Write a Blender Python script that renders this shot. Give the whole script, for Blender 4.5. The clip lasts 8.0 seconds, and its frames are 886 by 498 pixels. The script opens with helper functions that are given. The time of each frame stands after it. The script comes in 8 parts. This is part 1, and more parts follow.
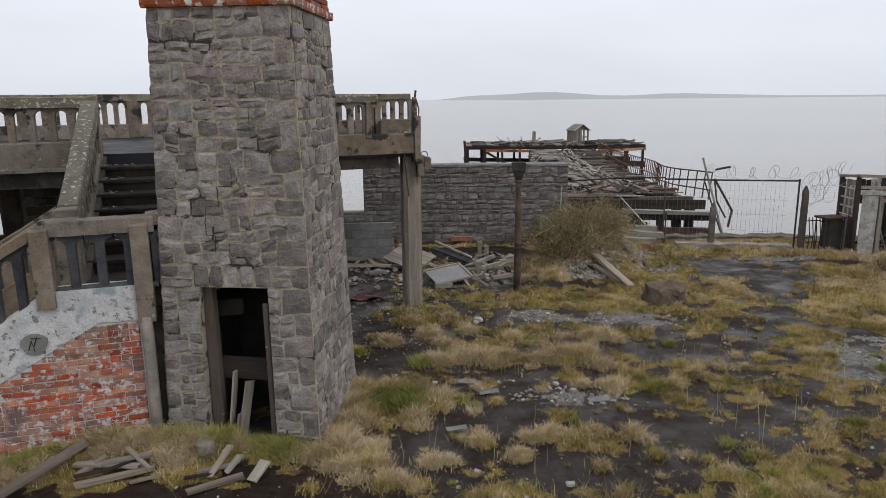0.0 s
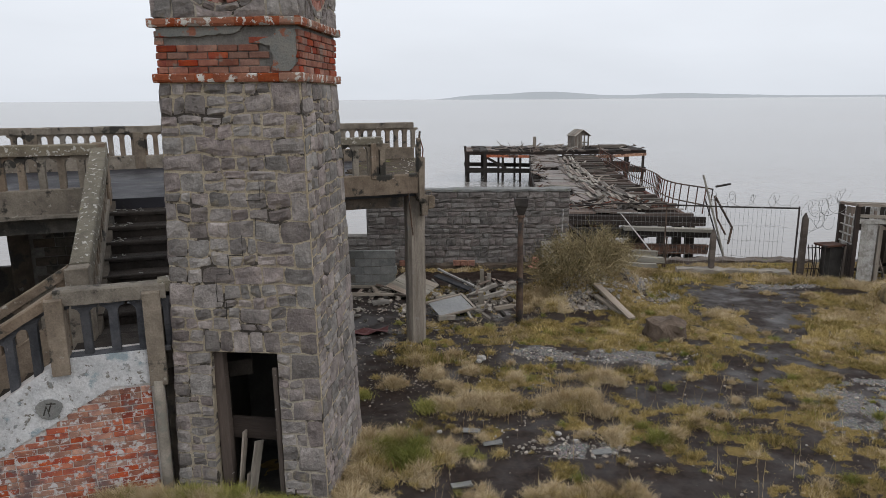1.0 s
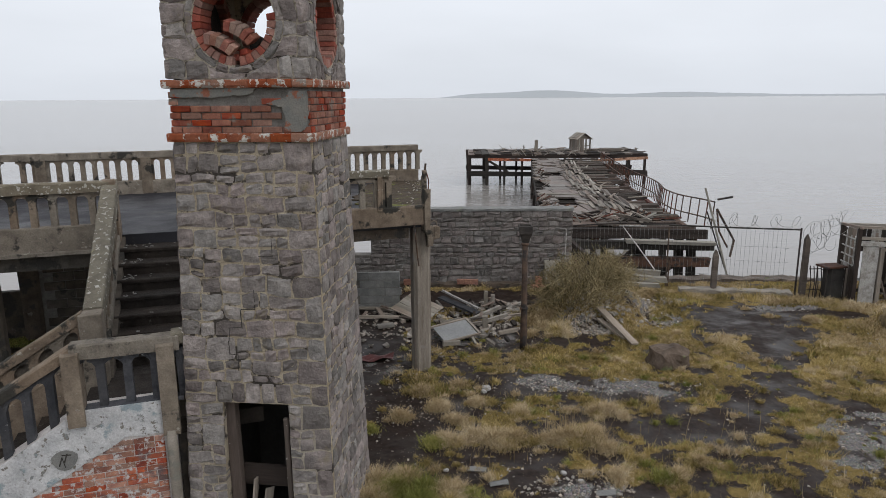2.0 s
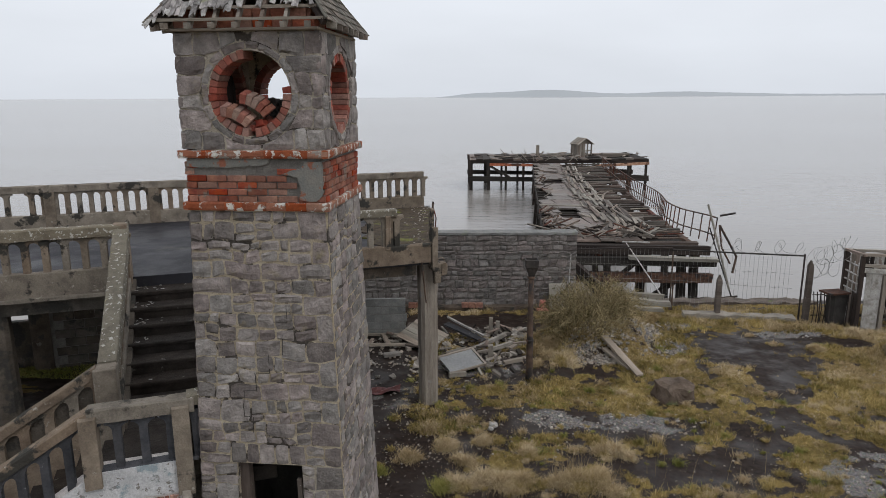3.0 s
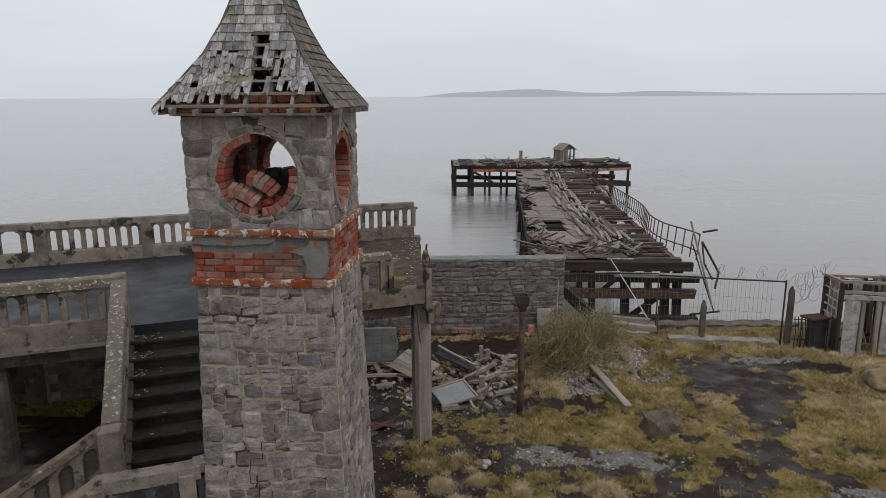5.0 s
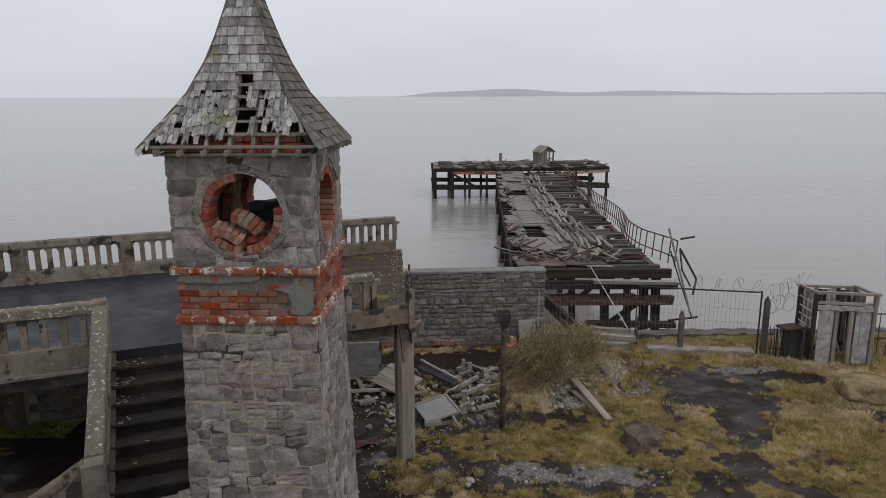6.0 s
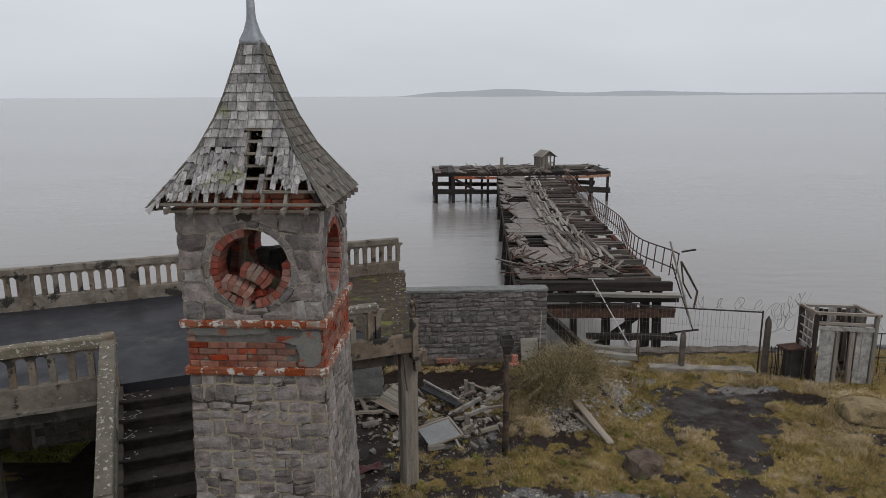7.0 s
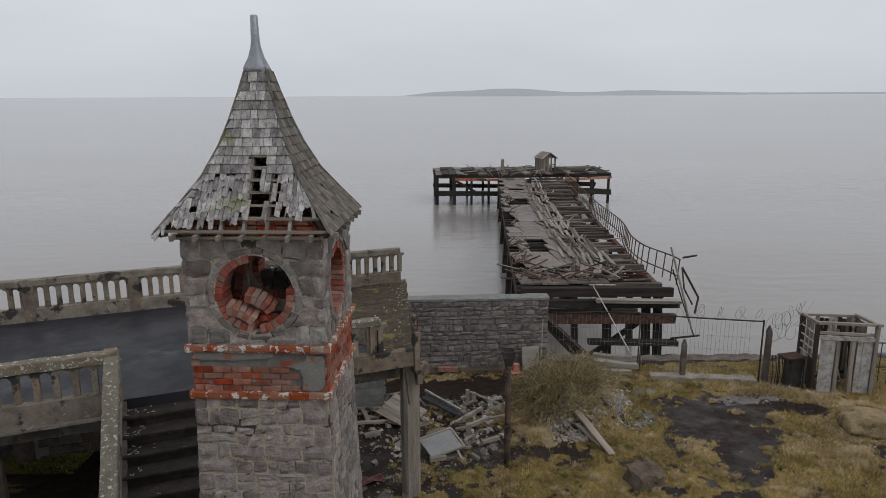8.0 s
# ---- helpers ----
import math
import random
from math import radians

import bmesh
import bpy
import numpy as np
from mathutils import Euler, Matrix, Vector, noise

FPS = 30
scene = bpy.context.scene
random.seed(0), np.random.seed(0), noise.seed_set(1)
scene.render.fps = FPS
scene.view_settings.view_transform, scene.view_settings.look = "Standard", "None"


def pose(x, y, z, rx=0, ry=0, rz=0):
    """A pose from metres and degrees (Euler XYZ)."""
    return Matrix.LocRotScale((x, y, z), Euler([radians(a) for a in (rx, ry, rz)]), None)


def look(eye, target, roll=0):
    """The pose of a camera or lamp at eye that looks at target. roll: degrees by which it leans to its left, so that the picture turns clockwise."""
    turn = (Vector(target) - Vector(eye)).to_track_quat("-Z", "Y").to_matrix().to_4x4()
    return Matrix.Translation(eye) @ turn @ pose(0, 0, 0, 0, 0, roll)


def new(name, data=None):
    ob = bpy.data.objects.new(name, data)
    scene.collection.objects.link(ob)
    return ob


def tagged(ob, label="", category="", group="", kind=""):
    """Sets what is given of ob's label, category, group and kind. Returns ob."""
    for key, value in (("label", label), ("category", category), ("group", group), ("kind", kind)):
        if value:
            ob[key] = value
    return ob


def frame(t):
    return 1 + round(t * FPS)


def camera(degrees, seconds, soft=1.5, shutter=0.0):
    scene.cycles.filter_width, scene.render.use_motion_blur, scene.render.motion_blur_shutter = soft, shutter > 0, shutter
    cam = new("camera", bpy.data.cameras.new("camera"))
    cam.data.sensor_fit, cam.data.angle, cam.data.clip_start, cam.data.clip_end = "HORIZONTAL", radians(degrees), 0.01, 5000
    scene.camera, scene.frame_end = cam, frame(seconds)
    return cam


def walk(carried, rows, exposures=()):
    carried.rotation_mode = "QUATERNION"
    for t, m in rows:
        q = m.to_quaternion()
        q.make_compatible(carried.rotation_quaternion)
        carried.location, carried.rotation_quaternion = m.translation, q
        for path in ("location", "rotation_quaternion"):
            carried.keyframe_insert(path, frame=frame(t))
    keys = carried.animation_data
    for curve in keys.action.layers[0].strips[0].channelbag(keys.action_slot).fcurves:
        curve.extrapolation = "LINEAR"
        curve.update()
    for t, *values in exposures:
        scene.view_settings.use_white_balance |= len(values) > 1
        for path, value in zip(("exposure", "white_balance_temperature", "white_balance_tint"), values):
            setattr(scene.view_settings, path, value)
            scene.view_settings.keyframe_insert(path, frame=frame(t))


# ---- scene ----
cam = camera(65.2, 8.0, soft=0.65)
PATH = [
    (0, (0.003, 0.329, 3.9), (-0.011, 2.284, 3.475), -0.5),
    (0.5, (-0.017, 0.329, 4.112), (-0.031, 2.283, 3.685), -0.4),
    (1, (-0.06, 0.333, 4.668), (-0.074, 2.287, 4.241), -0.4),
    (1.5, (-0.099, 0.322, 4.99), (-0.115, 2.276, 4.561), -0.4),
    (3, (-0.273, 0.4, 6.045), (-0.291, 2.352, 5.612), -0.3),
    (3.5, (-0.363, 0.411, 6.361), (-0.382, 2.363, 5.929), -0.3),
    (4, (-0.422, 0.4, 6.583), (-0.431, 2.352, 6.15), -0.3),
    (4.5, (-0.456, 0.368, 6.751), (-0.455, 2.32, 6.317), -0.3),
    (6, (-0.516, 0.342, 7.32), (-0.427, 2.292, 6.883), -0.3),
    (6.5, (-0.545, 0.362, 7.636), (-0.457, 2.312, 7.199), -0.3),
    (7, (-0.569, 0.367, 7.918), (-0.482, 2.317, 7.481), -0.3),
    (7.5, (-0.582, 0.387, 8.108), (-0.497, 2.336, 7.67), -0.3),
    (8, (-0.593, 0.382, 8.21), (-0.508, 2.331, 7.772), -0.3),
]
walk(cam, [(t, look(eye, target, roll)) for t, eye, target, roll in PATH],
     exposures=[(0.0, 0.17), (1.5, 0.16), (3.5, 0.09), (8.0, -0.19)])

# ---- sky and light: a flat grey overcast over the estuary ----
SUN_ELEV, SUN_AZ = 48.0, 128.0
world = bpy.data.worlds.new("overcast_sky")
scene.world = world
world.use_nodes = True
wn = world.node_tree.nodes
wl = world.node_tree.links
sky = wn.new("ShaderNodeTexSky")
sky.sky_type = "NISHITA"
sky.sun_disc = False
sky.sun_elevation = radians(SUN_ELEV)
sky.sun_rotation = radians(SUN_AZ)
sky.air_density, sky.dust_density, sky.ozone_density = 1.0, 4.0, 1.0
hsv = wn.new("ShaderNodeHueSaturation")
hsv.inputs["Saturation"].default_value = 0.25
hsv.inputs["Value"].default_value = 0.1
wl.new(sky.outputs[0], hsv.inputs["Color"])
tc = wn.new("ShaderNodeTexCoord")
sep = wn.new("ShaderNodeSeparateXYZ")
wl.new(tc.outputs["Generated"], sep.inputs[0])
ramp = wn.new("ShaderNodeValToRGB")
ramp.color_ramp.elements[0].position, ramp.color_ramp.elements[0].color = 0.0, (0.725, 0.765, 0.83, 1)
ramp.color_ramp.elements[1].position, ramp.color_ramp.elements[1].color = 1.0, (0.80, 0.815, 0.855, 1)
ramp.color_ramp.elements.new(0.22).color = (0.845, 0.885, 0.955, 1)
wl.new(sep.outputs[2], ramp.inputs[0])
cloud = wn.new("ShaderNodeTexNoise")
cloud.inputs["Scale"].default_value, cloud.inputs["Detail"].default_value = 2.2, 5
wmap = wn.new("ShaderNodeMapping")
wmap.inputs["Scale"].default_value = (1, 1, 4)
wl.new(tc.outputs["Generated"], wmap.inputs[0])
wl.new(wmap.outputs[0], cloud.inputs["Vector"])
cr = wn.new("ShaderNodeMapRange")
cr.inputs["From Min"].default_value, cr.inputs["From Max"].default_value = 0.3, 0.7
cr.inputs["To Min"].default_value, cr.inputs["To Max"].default_value = 0.93, 1.04
wl.new(cloud.outputs[0], cr.inputs[0])
cm = wn.new("ShaderNodeMix")
cm.data_type, cm.blend_type = "RGBA", "MULTIPLY"
cm.inputs[0].default_value = 1.0
wl.new(ramp.outputs[0], cm.inputs[6])
wl.new(cr.outputs[0], cm.inputs[7])
mixs = wn.new("ShaderNodeMix")
mixs.data_type = "RGBA"
mixs.inputs[0].default_value = 0.9
wl.new(hsv.outputs[0], mixs.inputs[6])
wl.new(cm.outputs[2], mixs.inputs[7])
wl.new(mixs.outputs[2], wn["Background"].inputs[0])
wn["Background"].inputs[1].default_value = 1.0

sun = new("sun", bpy.data.lights.new("sun", "SUN"))
sun.data.energy, sun.data.angle, sun.data.color = 0.62, radians(25), (1.0, 0.96, 0.91)
sa, se = radians(SUN_AZ), radians(SUN_ELEV)
sun.matrix_world = look((0, 0, 50), (0 - 10 * math.sin(sa), 0 - 10 * math.cos(sa), 50 - 10 * math.tan(se)))

# ---- helpers of this scene ----
RNG = random.Random(7)


def link_mesh(name, bm, mat, smooth=False):
    me = bpy.data.meshes.new(name)
    bm.normal_update()
    bm.to_mesh(me)
    bm.free()
    if smooth:
        for p in me.polygons:
            p.use_smooth = True
    for m in (mat if isinstance(mat, (list, tuple)) else [mat]):
        me.materials.append(m)
    return me


def thing(name, label, category, group="", kind="", m=None):
    ob = new(name)
    ob.empty_display_size = 0.2
    if m is not None:
        ob.matrix_basis = m
    return tagged(ob, label, category, group, kind)


def part(name, bm, mat, parent, label="", smooth=False, m=None):
    """One mesh object under a thing or part; bm is a bmesh or a ready mesh."""
    me = bm if isinstance(bm, bpy.types.Mesh) else link_mesh(name, bm, mat, smooth)
    ob = new(name, me)
    if parent is not None:
        ob.parent = parent
    if m is not None:
        ob.matrix_basis = m
    if label:
        ob["label"] = label
    return ob


def solid(name, bm, mat, label, category, group="", kind="", smooth=False, m=None):
    return tagged(part(name, bm, mat, None, "", smooth, m), label, category, group, kind)


def box(bm, x0, x1, y0, y1, z0, z1, bev=0.0, M=None, jit=0.0, cuts=0):
    """A box with chamfered edges; jit roughens its corners, cuts divides it."""
    r = bmesh.ops.create_cube(bm, size=1.0)
    vs = r["verts"]
    if cuts:
        es = list({e for v in vs for e in v.link_edges})
        r2 = bmesh.ops.subdivide_edges(bm, edges=es, cuts=cuts, use_grid_fill=True)
        vs = list(set(vs) | {g for g in r2["geom"] if isinstance(g, bmesh.types.BMVert)})
    for v in vs:
        v.co = Vector((x0 + (v.co.x + 0.5) * (x1 - x0), y0 + (v.co.y + 0.5) * (y1 - y0), z0 + (v.co.z + 0.5) * (z1 - z0)))
    if bev and not cuts:
        es = list({e for v in vs for e in v.link_edges})
        r3 = bmesh.ops.bevel(bm, geom=es, offset=bev, segments=1, affect="EDGES", profile=0.5)
        vs = list({v for f in r3["faces"] for v in f.verts} | {v for v in vs if v.is_valid})
    if jit:
        for v in vs:
            v.co += Vector((RNG.uniform(-jit, jit), RNG.uniform(-jit, jit), RNG.uniform(-jit, jit)))
    if M is not None:
        for v in vs:
            v.co = M @ v.co
    return vs


def along(p, q, roll=0.0):
    """The pose whose x axis runs from p to q, z as upright as may be, at p."""
    p, q = Vector(p), Vector(q)
    x = (q - p).normalized()
    up = Vector((0, 0, 1)) if abs(x.z) < 0.98 else Vector((0, 1, 0))
    y = up.cross(x).normalized()
    z = x.cross(y)
    m = Matrix((x, y, z)).transposed().to_4x4()
    m.translation = p
    return m @ Matrix.Rotation(radians(roll), 4, "X")


def beam(bm, p, q, w, h, bev=0.0, roll=0.0, jit=0.0):
    d = (Vector(q) - Vector(p)).length
    return box(bm, 0, d, -w / 2, w / 2, -h / 2, h / 2, bev, along(p, q, roll), jit)


def tube(bm, pts, r, n=6, caps=True):
    """A round bar along the points; r is one radius or one for each point."""
    pts = [Vector(p) for p in pts]
    rings = []
    for i, p in enumerate(pts):
        t = (pts[min(i + 1, len(pts) - 1)] - pts[max(i - 1, 0)]).normalized()
        a = t.orthogonal().normalized() if i == 0 else (rings_n - t * rings_n.dot(t)).normalized()
        rings_n = a
        b = t.cross(a)
        rr = r[i] if isinstance(r, (list, tuple)) else r
        rings.append([bm.verts.new(p + rr * (a * math.cos(2 * math.pi * k / n) + b * math.sin(2 * math.pi * k / n))) for k in range(n)])
    for r0, r1 in zip(rings, rings[1:]):
        for k in range(n):
            bm.faces.new((r0[k], r0[(k + 1) % n], r1[(k + 1) % n], r1[k]))
    if caps:
        bm.faces.new(rings[0][::-1])
        bm.faces.new(rings[-1])
    return rings


def swept(bm, pts, w, h):
    """One continuous bar of w by h that follows a bent line."""
    pts = [Vector(p) for p in pts]
    rings = []
    for k, p in enumerate(pts):
        t = (pts[min(k + 1, len(pts) - 1)] - pts[max(k - 1, 0)]).normalized()
        side = t.cross(Vector((0, 0, 1))).normalized()
        up = side.cross(t)
        rings.append([bm.verts.new(p + side * a * w / 2 + up * b * h / 2) for a, b in ((-1, -1), (1, -1), (1, 1), (-1, 1))])
    for r0, r1 in zip(rings, rings[1:]):
        for k in range(4):
            bm.faces.new((r0[k], r0[(k + 1) % 4], r1[(k + 1) % 4], r1[k]))
    bm.faces.new(rings[0][::-1])
    bm.faces.new(rings[-1])


def extrude_poly(bm, pts, y0, y1, M=None):
    """A flat outline (x, z) given depth from y0 to y1."""
    a = [bm.verts.new((x, y0, z)) for x, z in pts]
    b = [bm.verts.new((x, y1, z)) for x, z in pts]
    n = len(pts)
    f = [bm.faces.new(a), bm.faces.new(b[::-1])]
    for ff in f:
        ff.normal_update()
    for i in range(n):
        bm.faces.new((a[(i + 1) % n], a[i], b[i], b[(i + 1) % n]))
    bmesh.ops.triangulate(bm, faces=f)
    if M is not None:
        for v in a + b:
            v.co = M @ v.co


def rock_mesh(bm, size, rough=0.25, sub=2, M=None, seed=0, flat=0.0):
    r = bmesh.ops.create_icosphere(bm, subdivisions=sub, radius=1.0)
    for v in r["verts"]:
        n = noise.noise(v.co * 1.3 + Vector((seed * 3.1, seed, 0))) + 0.5 * noise.noise(v.co * 3.1 + Vector((seed, 0, seed * 2.0)))
        c = v.co * (1 + rough * n)
        c = Vector([max(-0.78, min(0.78, k)) for k in c])
        v.co = Vector((c.x * size[0], c.y * size[1], max(c.z, -flat if flat else -9) * size[2]))
        if M is not None:
            v.co = M @ v.co


# ---- materials ----
def mat(name, c1, c2, scale=6.0, rough=0.85, bump=0.35, bscale=45.0, vary=0.25, hue=0.02, c3=None, c3_scale=2.5, c3_at=0.6, c3_soft=0.06,
        stretch=(1, 1, 1), metal=0.0, island=False, rough2=None, spec=0.3, c4=None, c4_scale=9.0, c4_at=0.64, crack=0.0, crack_scale=3.0):
    """A worn surface: two colours in large mottles, fine grain, one shade for each piece, and up to two kinds of stain
    or painted shadow with shapes of their own.
    """
    m = bpy.data.materials.new(name)
    m.use_nodes = True
    nt = m.node_tree
    N, L = nt.nodes, nt.links
    bs = N["Principled BSDF"]
    tc = N.new("ShaderNodeTexCoord")
    pos = N.new("ShaderNodeNewGeometry")
    mp = N.new("ShaderNodeMapping")
    mp.inputs["Scale"].default_value = stretch
    L.new(tc.outputs["Object"], mp.inputs[0])
    rnd = N.new("ShaderNodeNewGeometry") if island else N.new("ShaderNodeObjectInfo")
    rout = rnd.outputs["Random Per Island"] if island else rnd.outputs["Random"]
    off = N.new("ShaderNodeVectorMath")
    off.operation = "MULTIPLY_ADD"
    off.inputs[1].default_value = (1, 1, 1)
    comb = N.new("ShaderNodeCombineXYZ")
    mul = N.new("ShaderNodeMath")
    mul.operation = "MULTIPLY"
    mul.inputs[1].default_value = 37.0
    L.new(rout, mul.inputs[0])
    L.new(mul.outputs[0], comb.inputs[0])
    L.new(mul.outputs[0], comb.inputs[2])
    L.new(mp.outputs[0], off.inputs[0])
    L.new(comb.outputs[0], off.inputs[2])

    def nz(sc, detail, vec):
        n = N.new("ShaderNodeTexNoise")
        n.inputs["Scale"].default_value, n.inputs["Detail"].default_value, n.inputs["Roughness"].default_value = sc, detail, 0.62
        L.new(vec, n.inputs["Vector"])
        return n.outputs[0]

    def mixc(fac, a, b, mode="MIX"):
        x = N.new("ShaderNodeMix")
        x.data_type, x.blend_type = "RGBA", mode
        for sock, val in ((x.inputs[0], fac), (x.inputs[6], a), (x.inputs[7], b)):
            if isinstance(val, (float, int)):
                sock.default_value = val
            elif isinstance(val, tuple):
                sock.default_value = (*val, 1)
            else:
                L.new(val, sock)
        return x.outputs[2]

    def rng(val, a, b, lo=0.0, hi=1.0):
        x = N.new("ShaderNodeMapRange")
        x.inputs["From Min"].default_value, x.inputs["From Max"].default_value = a, b
        x.inputs["To Min"].default_value, x.inputs["To Max"].default_value = lo, hi
        L.new(val, x.inputs[0])
        return x.outputs[0]

    big = nz(scale, 4, off.outputs[0])
    fine = nz(bscale, 5, off.outputs[0])
    col = mixc(rng(big, 0.32, 0.68), c1, c2)
    g = rng(fine, 0.25, 0.75, 0.72, 1.25)
    col = mixc(0.8, col, g, "MULTIPLY")
    hs = N.new("ShaderNodeHueSaturation")
    L.new(col, hs.inputs["Color"])
    L.new(rng(rout, 0, 1, 1 - vary, 1 + vary), hs.inputs["Value"])
    r2 = N.new("ShaderNodeMath")
    r2.operation = "FRACT"
    L.new(mul.outputs[0], r2.inputs[0])
    L.new(rng(r2.outputs[0], 0, 1, 0.5 - hue, 0.5 + hue), hs.inputs["Hue"])
    L.new(rng(r2.outputs[0], 0, 1, 1.25, 0.7), hs.inputs["Saturation"])
    col = hs.outputs[0]
    for cc, sc, at in ((c3, c3_scale, c3_at), (c4, c4_scale, c4_at)):
        if cc:
            s = nz(sc, 6, pos.outputs["Position"])
            col = mixc(rng(s, at, at + c3_soft), col, mixc(rng(fine, 0.3, 0.7), cc, tuple(k * 0.75 for k in cc)))
    L.new(col, bs.inputs["Base Color"])
    bs.inputs["Metallic"].default_value = metal
    bs.inputs["Specular IOR Level"].default_value = spec
    if rough2 is None:
        L.new(rng(fine, 0.2, 0.8, max(rough - 0.1, 0.02), min(rough + 0.1, 1)), bs.inputs["Roughness"])
    else:
        L.new(rng(nz(scale * 0.7, 4, off.outputs[0]), 0.38, 0.62, rough, rough2), bs.inputs["Roughness"])
    if bump:
        b = N.new("ShaderNodeBump")
        b.inputs["Strength"].default_value, b.inputs["Distance"].default_value = bump, 0.02
        ad = N.new("ShaderNodeMath")
        ad.operation = "MULTIPLY_ADD"
        ad.inputs[1].default_value = 1.6
        L.new(nz(bscale * 0.28, 5, off.outputs[0]), ad.inputs[0])
        L.new(fine, ad.inputs[2])
        L.new(ad.outputs[0], b.inputs["Height"])
        L.new(b.outputs[0], bs.inputs["Normal"])
    return m


STONE = mat("rubble_stone", (0.138, 0.123, 0.117), (0.300, 0.268, 0.250), 5, 0.9, 1.0, 30, 0.36, 0.02, c3=(0.26, 0.22, 0.15), c3_scale=4.0, c3_at=0.60, c3_soft=0.14, c4=(0.105, 0.097, 0.096), c4_scale=1.8, c4_at=0.60)
# c3 paints shadow in the joints, as if mortar had dropped out
SHAFT_MORTAR = mat("weathered_mortar_gap_shade", (0.29, 0.245, 0.18), (0.44, 0.385, 0.30), 5, 0.95, 0.8, 50, 0.0, 0.0, c3=(0.07, 0.06, 0.052), c3_scale=3.2, c3_at=0.545, c3_soft=0.05)
LIME_JOINT = mat("limewashed_joint", (0.46, 0.43, 0.41), (0.64, 0.61, 0.59), 9, 0.95, 0.6, 60, 0.0, 0.0)
STONE_DARK = mat("sea_wall_stone", (0.116, 0.104, 0.098), (0.218, 0.197, 0.184), 4, 0.92, 0.9, 26, 0.26, 0.02, c3=(0.26, 0.245, 0.235), c3_scale=3.5, c3_at=0.66)
MORTAR_DARK = mat("dark_mortar", (0.12, 0.11, 0.098), (0.20, 0.185, 0.165), 9, 0.95, 0.6, 60, 0.0, 0.0)
BRICK = mat("red_brick", (0.22, 0.08, 0.062), (0.45, 0.18, 0.10), 7, 0.85, 0.4, 60, 0.34, 0.012, c3=(0.58, 0.55, 0.545), c3_scale=15, c3_at=0.54, c3_soft=0.06, c4=(0.17, 0.115, 0.11), c4_scale=2.6, c4_at=0.55)
BRICK_BAND = mat("red_band_brick", (0.17, 0.052, 0.038), (0.31, 0.115, 0.065), 6, 0.85, 0.5, 50, 0.30, 0.012, c3=(0.22, 0.17, 0.14), c3_scale=5, c3_at=0.58)
BRICK_RING = mat("purple_red_brick", (0.19, 0.066, 0.052), (0.34, 0.135, 0.096), 8, 0.85, 0.4, 60, 0.3, 0.01)
# ring brick made paler: light on the fallen clumps is in the colour
BRICK_PALE = mat("lit_pale_brick", (0.26, 0.125, 0.095), (0.44, 0.27, 0.20), 8, 0.9, 0.4, 60, 0.3, 0.01)
MOULD = mat("moulded_terracotta", (0.22, 0.075, 0.042), (0.32, 0.135, 0.078), 6, 0.85, 0.4, 50, 0.2, 0.01, c3=(0.60, 0.58, 0.54), c3_scale=11, c3_at=0.55, c3_soft=0.03, c4=(0.30, 0.27, 0.24), c4_scale=4, c4_at=0.56)
RENDER_COAT = mat("grey_cement_render", (0.15, 0.155, 0.15), (0.22, 0.21, 0.19), 5, 0.9, 0.4, 50, 0.1, 0.0, c3=(0.30, 0.12, 0.075), c3_scale=8, c3_at=0.57)
PLASTER = mat("peeling_limewash", (0.38, 0.385, 0.395), (0.58, 0.58, 0.585), 4, 0.85, 0.5, 40, 0.05, 0.0, c3=(0.20, 0.18, 0.155), c3_scale=12, c3_at=0.57, c4=(0.30, 0.36, 0.39), c4_scale=3, c4_at=0.56)
CONCRETE = mat("weathered_concrete", (0.125, 0.099, 0.075), (0.25, 0.205, 0.158), 3.5, 0.92, 0.5, 42, 0.14, 0.01, c3=(0.34, 0.31, 0.265), c3_scale=9, c3_at=0.64, c3_soft=0.05, c4=(0.045, 0.042, 0.036), c4_scale=2.3, c4_at=0.55)
# concrete at about half tone, plus stain patches; mostly for parts below the deck
CONCRETE_DARK = mat("dark_stained_concrete", (0.058, 0.047, 0.037), (0.12, 0.10, 0.08), 3, 0.92, 0.5, 40, 0.12, 0.01, c3=(0.16, 0.15, 0.125), c3_scale=5, c3_at=0.64, c4=(0.05, 0.047, 0.042), c4_scale=2.0, c4_at=0.54)
LICHEN = mat("lichened_coping", (0.13, 0.11, 0.08), (0.20, 0.175, 0.13), 5, 0.95, 0.6, 45, 0.1, 0.01, c3=(0.52, 0.50, 0.45), c3_scale=14, c3_at=0.585, c3_soft=0.03, c4=(0.33, 0.31, 0.15), c4_scale=6, c4_at=0.66)
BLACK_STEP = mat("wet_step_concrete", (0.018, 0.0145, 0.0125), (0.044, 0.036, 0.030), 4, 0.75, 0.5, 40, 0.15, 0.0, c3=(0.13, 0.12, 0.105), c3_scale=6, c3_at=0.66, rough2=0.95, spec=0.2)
BLUE_PAINT = mat("flaking_blue_paint", (0.028, 0.030, 0.036), (0.068, 0.068, 0.074), 6, 0.7, 0.5, 40, 0.2, 0.01, c3=(0.40, 0.40, 0.40), c3_scale=9, c3_at=0.66)
DECK_TAR = mat("wet_deck_asphalt", (0.013, 0.013, 0.018), (0.028, 0.027, 0.036), 0.9, 0.4, 0.12, 60, 0.0, 0.0, rough2=0.75, spec=0.35, c3=(0.10, 0.095, 0.08), c3_scale=1.6, c3_at=0.62, c3_soft=0.15)
